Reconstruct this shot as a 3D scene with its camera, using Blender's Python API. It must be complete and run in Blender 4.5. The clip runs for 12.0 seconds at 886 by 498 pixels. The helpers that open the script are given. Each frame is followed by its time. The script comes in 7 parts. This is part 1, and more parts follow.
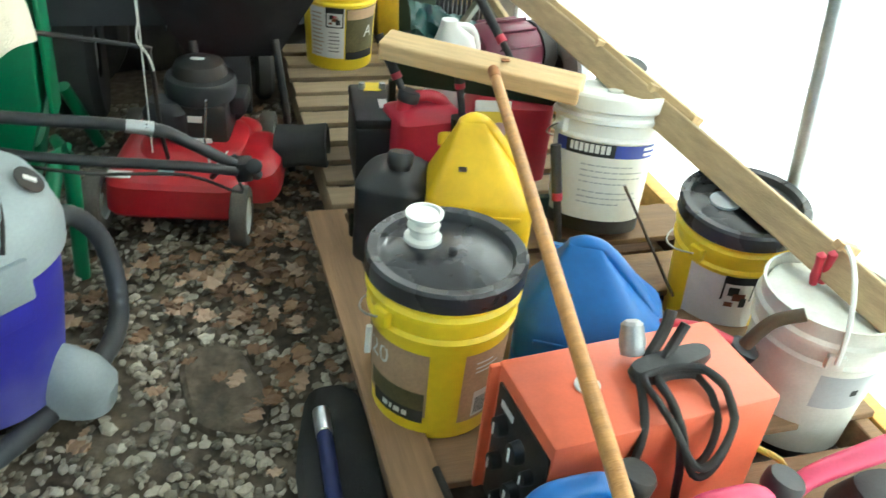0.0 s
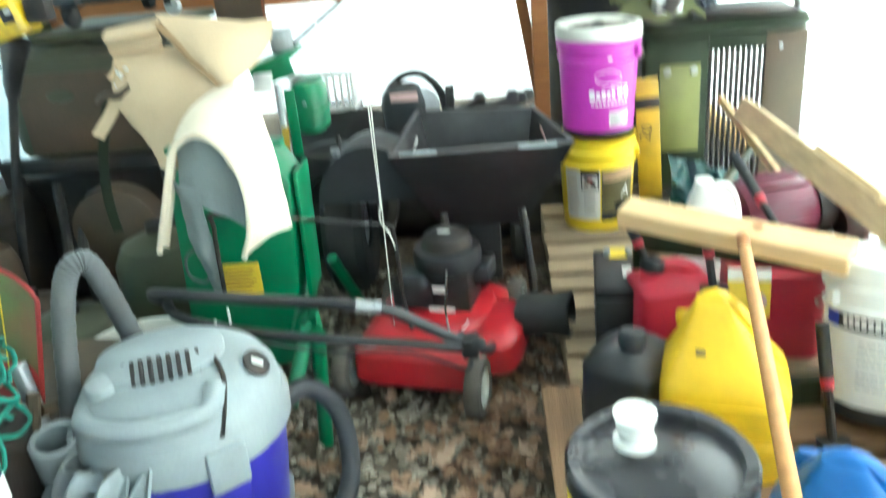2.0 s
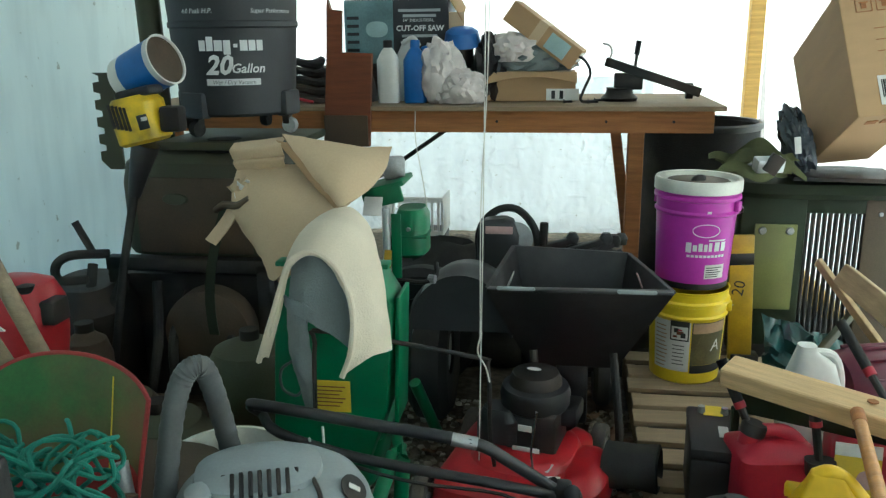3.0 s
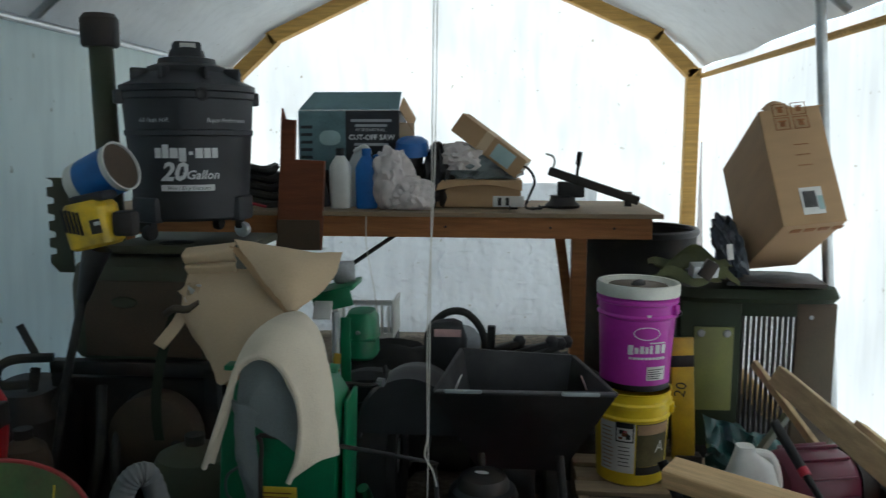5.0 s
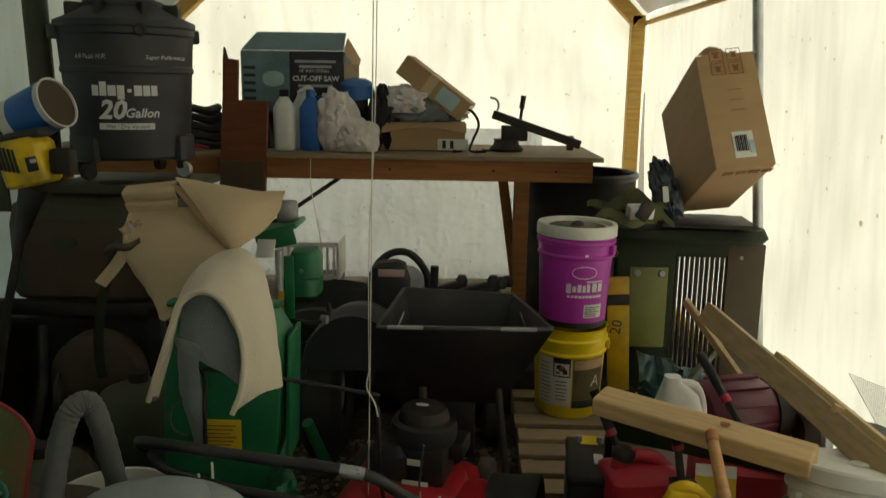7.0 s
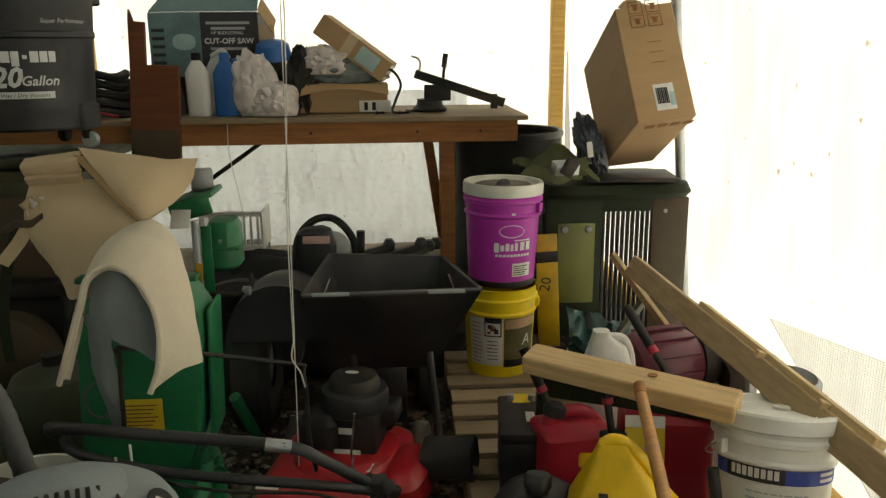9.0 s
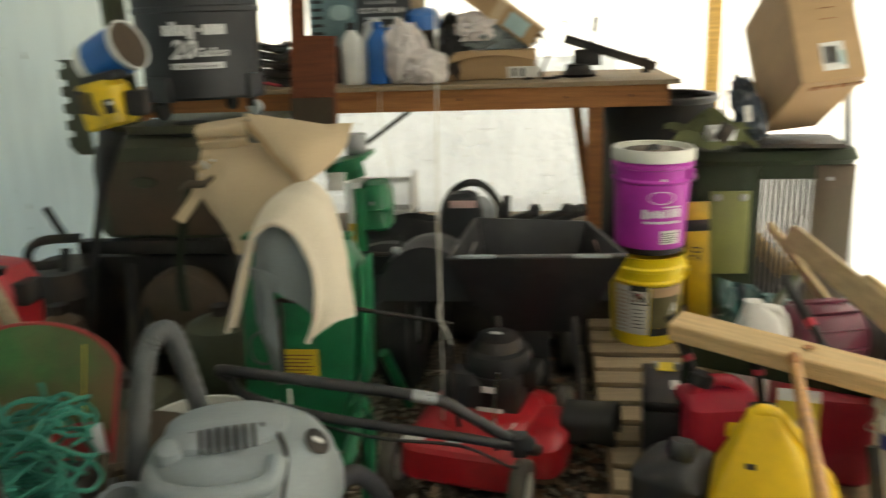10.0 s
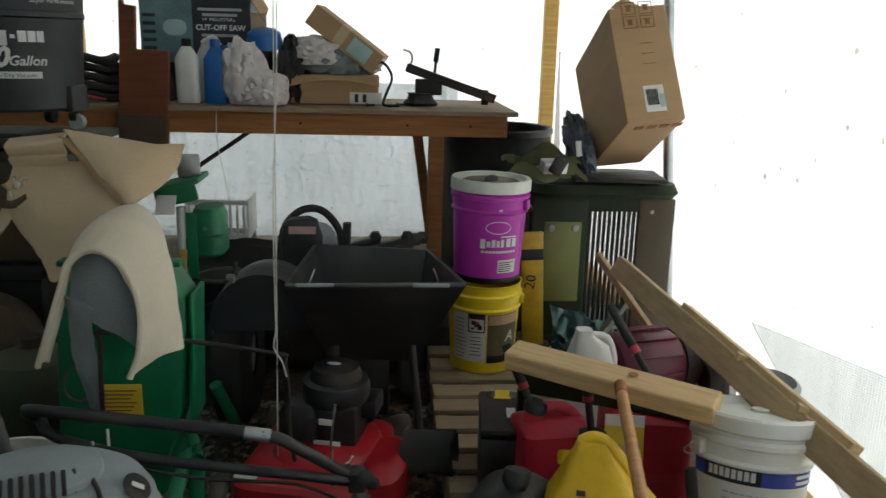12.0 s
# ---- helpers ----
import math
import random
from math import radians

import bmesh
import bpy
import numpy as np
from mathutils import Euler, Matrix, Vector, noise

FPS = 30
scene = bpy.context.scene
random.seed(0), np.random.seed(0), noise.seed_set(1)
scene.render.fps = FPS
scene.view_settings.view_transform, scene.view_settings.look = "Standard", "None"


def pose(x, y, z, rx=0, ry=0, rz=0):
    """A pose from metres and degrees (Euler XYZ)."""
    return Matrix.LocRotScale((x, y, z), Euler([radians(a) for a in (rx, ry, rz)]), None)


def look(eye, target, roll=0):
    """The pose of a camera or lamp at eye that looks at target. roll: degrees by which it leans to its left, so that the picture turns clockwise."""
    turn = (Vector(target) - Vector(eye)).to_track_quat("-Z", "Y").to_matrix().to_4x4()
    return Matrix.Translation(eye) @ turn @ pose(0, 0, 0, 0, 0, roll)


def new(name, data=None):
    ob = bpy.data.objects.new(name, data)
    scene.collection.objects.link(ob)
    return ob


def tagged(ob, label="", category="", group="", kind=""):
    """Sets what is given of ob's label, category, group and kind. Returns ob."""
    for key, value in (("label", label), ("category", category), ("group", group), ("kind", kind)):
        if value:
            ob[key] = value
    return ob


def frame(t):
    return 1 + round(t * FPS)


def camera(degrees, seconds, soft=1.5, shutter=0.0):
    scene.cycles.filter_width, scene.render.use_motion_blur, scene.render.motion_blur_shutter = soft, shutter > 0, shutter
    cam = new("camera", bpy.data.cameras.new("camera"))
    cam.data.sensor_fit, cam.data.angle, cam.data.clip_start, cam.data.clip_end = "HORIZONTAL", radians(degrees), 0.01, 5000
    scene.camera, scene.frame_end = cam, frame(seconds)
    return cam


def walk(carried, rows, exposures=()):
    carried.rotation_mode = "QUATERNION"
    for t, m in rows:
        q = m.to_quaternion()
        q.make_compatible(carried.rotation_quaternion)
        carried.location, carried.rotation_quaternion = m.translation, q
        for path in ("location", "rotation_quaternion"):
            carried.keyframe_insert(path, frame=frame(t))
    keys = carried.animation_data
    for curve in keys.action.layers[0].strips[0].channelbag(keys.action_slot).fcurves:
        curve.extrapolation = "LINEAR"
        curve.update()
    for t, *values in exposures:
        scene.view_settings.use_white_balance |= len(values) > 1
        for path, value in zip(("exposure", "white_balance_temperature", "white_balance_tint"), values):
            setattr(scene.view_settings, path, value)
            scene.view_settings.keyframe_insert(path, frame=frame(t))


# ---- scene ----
cam = camera(57.4, 12.0, soft=1.3, shutter=0.6)
PATH = [
    (0, (-0.101, 0.027, 1.275), (0.449, 1.6, 0.169), 5.8),
    (0.5, (-0.134, 0.045, 1.267), (0.295, 1.631, 0.127), 6.3),
    (1, (-0.108, 0.076, 1.264), (-0.094, 1.799, 0.249), -1.4),
    (1.5, (0.08, 0.121, 1.257), (-0.08, 1.857, 0.277), -7.5),
    (2, (0.083, 0.136, 1.304), (-0.071, 1.96, 0.497), -5.4),
    (2.5, (-0.008, 0.133, 1.337), (-0.247, 2.056, 0.841), -0.8),
    (3, (-0.035, 0.125, 1.337), (-0.315, 2.038, 0.823), -0.7),
    (3.5, (-0.04, 0.08, 1.354), (-0.317, 2.019, 0.946), -0.4),
    (5.3, (0.0, 0.06, 1.362), (-0.094, 2.039, 1.09), -0.0),
    (5.5, (0.011, 0.024, 1.36), (-0.026, 2.003, 1.074), 0.0),
    (6, (0.002, 0.026, 1.366), (0.035, 2.001, 1.051), 1.4),
    (6.5, (0.003, 0.008, 1.331), (0.085, 1.98, 1.011), 1.9),
    (7, (0.009, 0.021, 1.338), (-0.032, 1.981, 0.943), 0.8),
    (7.5, (0.052, 0.042, 1.348), (0.171, 1.987, 0.898), -1.0),
    (9.5, (0.035, 0.07, 1.312), (0.147, 2.001, 0.805), -0.2),
    (10, (0.035, 0.038, 1.307), (-0.2, 1.948, 0.765), -2.1),
    (10.5, (0.005, 0.057, 1.306), (-0.443, 1.934, 0.781), -2.3),
    (11, (-0.005, 0.107, 1.314), (-0.175, 2.027, 0.783), 0.2),
    (11.5, (0.039, 0.078, 1.308), (0.09, 2.013, 0.806), 0.3),
    (12, (0.04, 0.069, 1.315), (0.194, 2.002, 0.826), 1.5),
]
EXPOSURES = [
    (0.0, 2.72, 5850, -4), (0.5, 2.75, 5950, -4), (1.0, 3.15, 5900, 0), (1.5, 3.45, 5750, -2), (2.0, 3.33, 5650, -5), (2.5, 2.12, 5750, -6), (3.5, 1.65, 5700, -4),
    (5.3, 0.4, 5650, 6), (6.0, 0.2, 6700, 0), (6.5, 0.12, 7600, -1), (7.0, 0.4, 7850, 0), (7.6, 1.1, 7700, 4),
    (9.5, 0.9, 7650, 6), (10.0, 1.7, 7400, 7), (10.5, 2.15, 7250, 8), (11.5, 1.28, 6450, 4), (12.0, 0.83, 6150, 6),
]
walk(cam, [(t, look(eye, target, roll)) for t, eye, target, roll in PATH], EXPOSURES)

# ---- light ----
world = bpy.data.worlds.new("sky")
scene.world = world
world.use_nodes = True
wn = world.node_tree.nodes
sky = wn.new("ShaderNodeTexSky")
sky.sky_type, sky.sun_disc = "NISHITA", False
sky.sun_elevation, sky.sun_rotation = radians(40), radians(42)
world.node_tree.links.new(sky.outputs[0], wn["Background"].inputs[0])
wn["Background"].inputs[1].default_value = 0.15
sun = new("sun", bpy.data.lights.new("sun", "SUN"))
sun.data.energy, sun.data.angle, sun.data.color = 5.0, radians(4), (1.0, 0.95, 0.86)
sun.matrix_world = look((5.0, 5.6, 6.3), (0, 0, 0))

# ---- materials ----
def mat(name, color, rough=0.5, metal=0.0, vary=0.25, scale=12.0, grime=0.0, grime_color=(0.10, 0.085, 0.06), bump=0.15, fine=160.0, spec=0.5, rnd=0.0, stretch=(1, 1, 1), coat=0.0):
    """Base colour broken up at two scales, with patches of grime, uneven gloss and fine relief."""
    m = bpy.data.materials.new(name)
    m.use_nodes = True
    nt = m.node_tree
    b = nt.nodes["Principled BSDF"]
    L = nt.links.new
    co = nt.nodes.new("ShaderNodeTexCoord")
    mp = nt.nodes.new("ShaderNodeMapping")
    mp.inputs["Scale"].default_value = stretch
    L(co.outputs["Object"], mp.inputs[0])
    def noise_tex(s, detail=6):
        n = nt.nodes.new("ShaderNodeTexNoise")
        n.inputs["Scale"].default_value, n.inputs["Detail"].default_value = s, detail
        L(mp.outputs[0], n.inputs["Vector"])
        return n
    def ramp(src, a, b_, ca, cb):
        r = nt.nodes.new("ShaderNodeValToRGB")
        r.color_ramp.elements[0].position, r.color_ramp.elements[1].position = a, b_
        r.color_ramp.elements[0].color, r.color_ramp.elements[1].color = ca, cb
        L(src, r.inputs[0])
        return r
    n1, n2 = noise_tex(scale), noise_tex(fine, 4)
    lo = tuple(c * (1 - vary) for c in color) + (1,)
    hi = tuple(min(1, c * (1 + vary * 0.6)) for c in color) + (1,)
    r1 = ramp(n1.outputs[0], 0.3, 0.7, lo, hi)
    out = r1.outputs[0]
    mx = nt.nodes.new("ShaderNodeMix")
    mx.data_type, mx.blend_type = "RGBA", "MULTIPLY"
    mx.inputs[0].default_value = min(1, vary * 1.3)
    L(out, mx.inputs[6]); L(ramp(n2.outputs[0], 0.3, 0.7, (0.55, 0.55, 0.55, 1), (1, 1, 1, 1)).outputs[0], mx.inputs[7])
    out = mx.outputs[2]
    if rnd:
        oi = nt.nodes.new("ShaderNodeObjectInfo")
        hs = nt.nodes.new("ShaderNodeHueSaturation")
        mr = nt.nodes.new("ShaderNodeMapRange")
        mr.inputs[3].default_value, mr.inputs[4].default_value = 1 - rnd, 1 + rnd
        L(oi.outputs["Random"], mr.inputs[0]); L(mr.outputs[0], hs.inputs["Value"]); L(out, hs.inputs["Color"])
        out = hs.outputs[0]
    if grime:
        n3 = noise_tex(scale * 0.45, 8)
        g = ramp(n3.outputs[0], 0.62 - grime * 0.35, 0.78 - grime * 0.2, (0, 0, 0, 1), (grime, grime, grime, 1))
        m2 = nt.nodes.new("ShaderNodeMix")
        m2.data_type = "RGBA"
        L(g.outputs[0], m2.inputs[0]); L(out, m2.inputs[6])
        m2.inputs[7].default_value = (*grime_color, 1)
        out = m2.outputs[2]
    L(out, b.inputs["Base Color"])
    rr = nt.nodes.new("ShaderNodeMapRange")
    rr.inputs[3].default_value, rr.inputs[4].default_value = max(0.05, rough - 0.12), min(1, rough + 0.15)
    L(n1.outputs[0], rr.inputs[0]); L(rr.outputs[0], b.inputs["Roughness"])
    b.inputs["Metallic"].default_value = metal
    b.inputs["Specular IOR Level"].default_value = spec
    b.inputs["Coat Weight"].default_value = coat
    if bump:
        bp = nt.nodes.new("ShaderNodeBump")
        bp.inputs["Strength"].default_value, bp.inputs["Distance"].default_value = bump, 0.004
        L(n2.outputs[0], bp.inputs["Height"]); L(bp.outputs[0], b.inputs["Normal"])
    return m


def wood(name, color, dark, grain=(3, 40, 40), rough=0.7, rnd=0.15):
    m = mat(name, color, rough, vary=0.22, scale=1.5, grime=0.35, grime_color=dark, bump=0.35, fine=9.0, stretch=grain, rnd=rnd, spec=0.3)
    return m


def tarp(name, color, thru, crease=14.0, strength=0.35):
    """Woven plastic sheet that lets daylight through, creased and stained."""
    m = bpy.data.materials.new(name)
    m.use_nodes = True
    nt = m.node_tree
    L = nt.links.new
    b = nt.nodes["Principled BSDF"]
    co = nt.nodes.new("ShaderNodeTexCoord")
    big = nt.nodes.new("ShaderNodeTexNoise"); big.inputs["Scale"].default_value, big.inputs["Detail"].default_value = 1.7, 8
    mp = nt.nodes.new("ShaderNodeMapping"); mp.inputs["Scale"].default_value = (3.0, 3.0, 0.5)
    L(co.outputs["Object"], mp.inputs[0])
    streak = nt.nodes.new("ShaderNodeTexNoise"); streak.inputs["Scale"].default_value, streak.inputs["Detail"].default_value = 5.0, 9
    L(co.outputs["Object"], big.inputs["Vector"]); L(mp.outputs[0], streak.inputs["Vector"])
    mul = nt.nodes.new("ShaderNodeMath"); mul.operation = "MULTIPLY"
    L(big.outputs[0], mul.inputs[0]); L(streak.outputs[0], mul.inputs[1])
    r = nt.nodes.new("ShaderNodeValToRGB")
    r.color_ramp.elements[0].position, r.color_ramp.elements[1].position = 0.12, 0.30
    r.color_ramp.elements[0].color = tuple(c * 0.90 for c in color) + (1,)
    r.color_ramp.elements[1].color = (*color, 1)
    L(mul.outputs[0], r.inputs[0])
    sp = nt.nodes.new("ShaderNodeTexNoise"); sp.inputs["Scale"].default_value, sp.inputs["Detail"].default_value = 26.0, 3
    L(co.outputs["Object"], sp.inputs["Vector"])
    sr = nt.nodes.new("ShaderNodeValToRGB")
    sr.color_ramp.elements[0].position, sr.color_ramp.elements[1].position = 0.70, 0.76
    sr.color_ramp.elements[0].color, sr.color_ramp.elements[1].color = (1, 1, 1, 1), (0.62, 0.58, 0.5, 1)
    L(sp.outputs[0], sr.inputs[0])
    dirt = nt.nodes.new("ShaderNodeMix"); dirt.data_type, dirt.blend_type = "RGBA", "MULTIPLY"
    dirt.inputs[0].default_value = 1.0
    L(r.outputs[0], dirt.inputs[6]); L(sr.outputs[0], dirt.inputs[7])
    tint = dirt.outputs[2]
    L(tint, b.inputs["Base Color"])
    b.inputs["Roughness"].default_value = 0.55
    tr = nt.nodes.new("ShaderNodeBsdfTranslucent")
    L(tint, tr.inputs[0])
    vor = nt.nodes.new("ShaderNodeTexVoronoi"); vor.feature = "DISTANCE_TO_EDGE"; vor.inputs["Scale"].default_value = crease
    wob = nt.nodes.new("ShaderNodeTexNoise"); wob.inputs["Scale"].default_value = crease * 0.6; wob.inputs["Detail"].default_value = 5
    L(co.outputs["Object"], vor.inputs["Vector"]); L(co.outputs["Object"], wob.inputs["Vector"])
    ad = nt.nodes.new("ShaderNodeMath"); ad.operation = "ADD"
    L(vor.outputs[0], ad.inputs[0]); L(wob.outputs[0], ad.inputs[1])
    bp = nt.nodes.new("ShaderNodeBump"); bp.inputs["Strength"].default_value, bp.inputs["Distance"].default_value = strength, 0.02
    L(ad.outputs[0], bp.inputs["Height"])
    L(bp.outputs[0], b.inputs["Normal"]); L(bp.outputs[0], tr.inputs["Normal"])
    mix = nt.nodes.new("ShaderNodeMixShader"); mix.inputs[0].default_value = thru
    L(b.outputs[0], mix.inputs[1]); L(tr.outputs[0], mix.inputs[2])
    L(mix.outputs[0], nt.nodes["Material Output"].inputs[0])
    return m


def gravel_mat(name, stops, scale=40.0, island=False, bump=0.8):
    m = bpy.data.materials.new(name)
    m.use_nodes = True
    nt = m.node_tree
    L = nt.links.new
    b = nt.nodes["Principled BSDF"]
    r = nt.nodes.new("ShaderNodeValToRGB")
    r.color_ramp.interpolation = "LINEAR"
    els = r.color_ramp.elements
    for i, (p, c) in enumerate(stops):
        e = els[i] if i < 2 else els.new(p)
        e.position, e.color = p, (*c, 1)
    co = nt.nodes.new("ShaderNodeTexCoord")
    n = nt.nodes.new("ShaderNodeTexNoise"); n.inputs["Scale"].default_value, n.inputs["Detail"].default_value = scale, 6
    L(co.outputs["Object"], n.inputs["Vector"])
    if island:
        g = nt.nodes.new("ShaderNodeNewGeometry")
        ma = nt.nodes.new("ShaderNodeMath"); ma.operation = "MULTIPLY_ADD"
        ma.inputs[1].default_value = 0.35
        L(n.outputs[0], ma.inputs[0])
        sc = nt.nodes.new("ShaderNodeMath"); sc.operation = "MULTIPLY_ADD"; sc.inputs[1].default_value, sc.inputs[2].default_value = 0.85, -0.1
        L(g.outputs["Random Per Island"], sc.inputs[0]); L(sc.outputs[0], ma.inputs[2])
        L(ma.outputs[0], r.inputs[0])
    else:
        L(n.outputs[0], r.inputs[0])
    L(r.outputs[0], b.inputs["Base Color"])
    b.inputs["Roughness"].default_value = 0.85
    bp = nt.nodes.new("ShaderNodeBump"); bp.inputs["Strength"].default_value, bp.inputs["Distance"].default_value = bump, 0.01
    L(n.outputs[0], bp.inputs["Height"]); L(bp.outputs[0], b.inputs["Normal"])
    return m


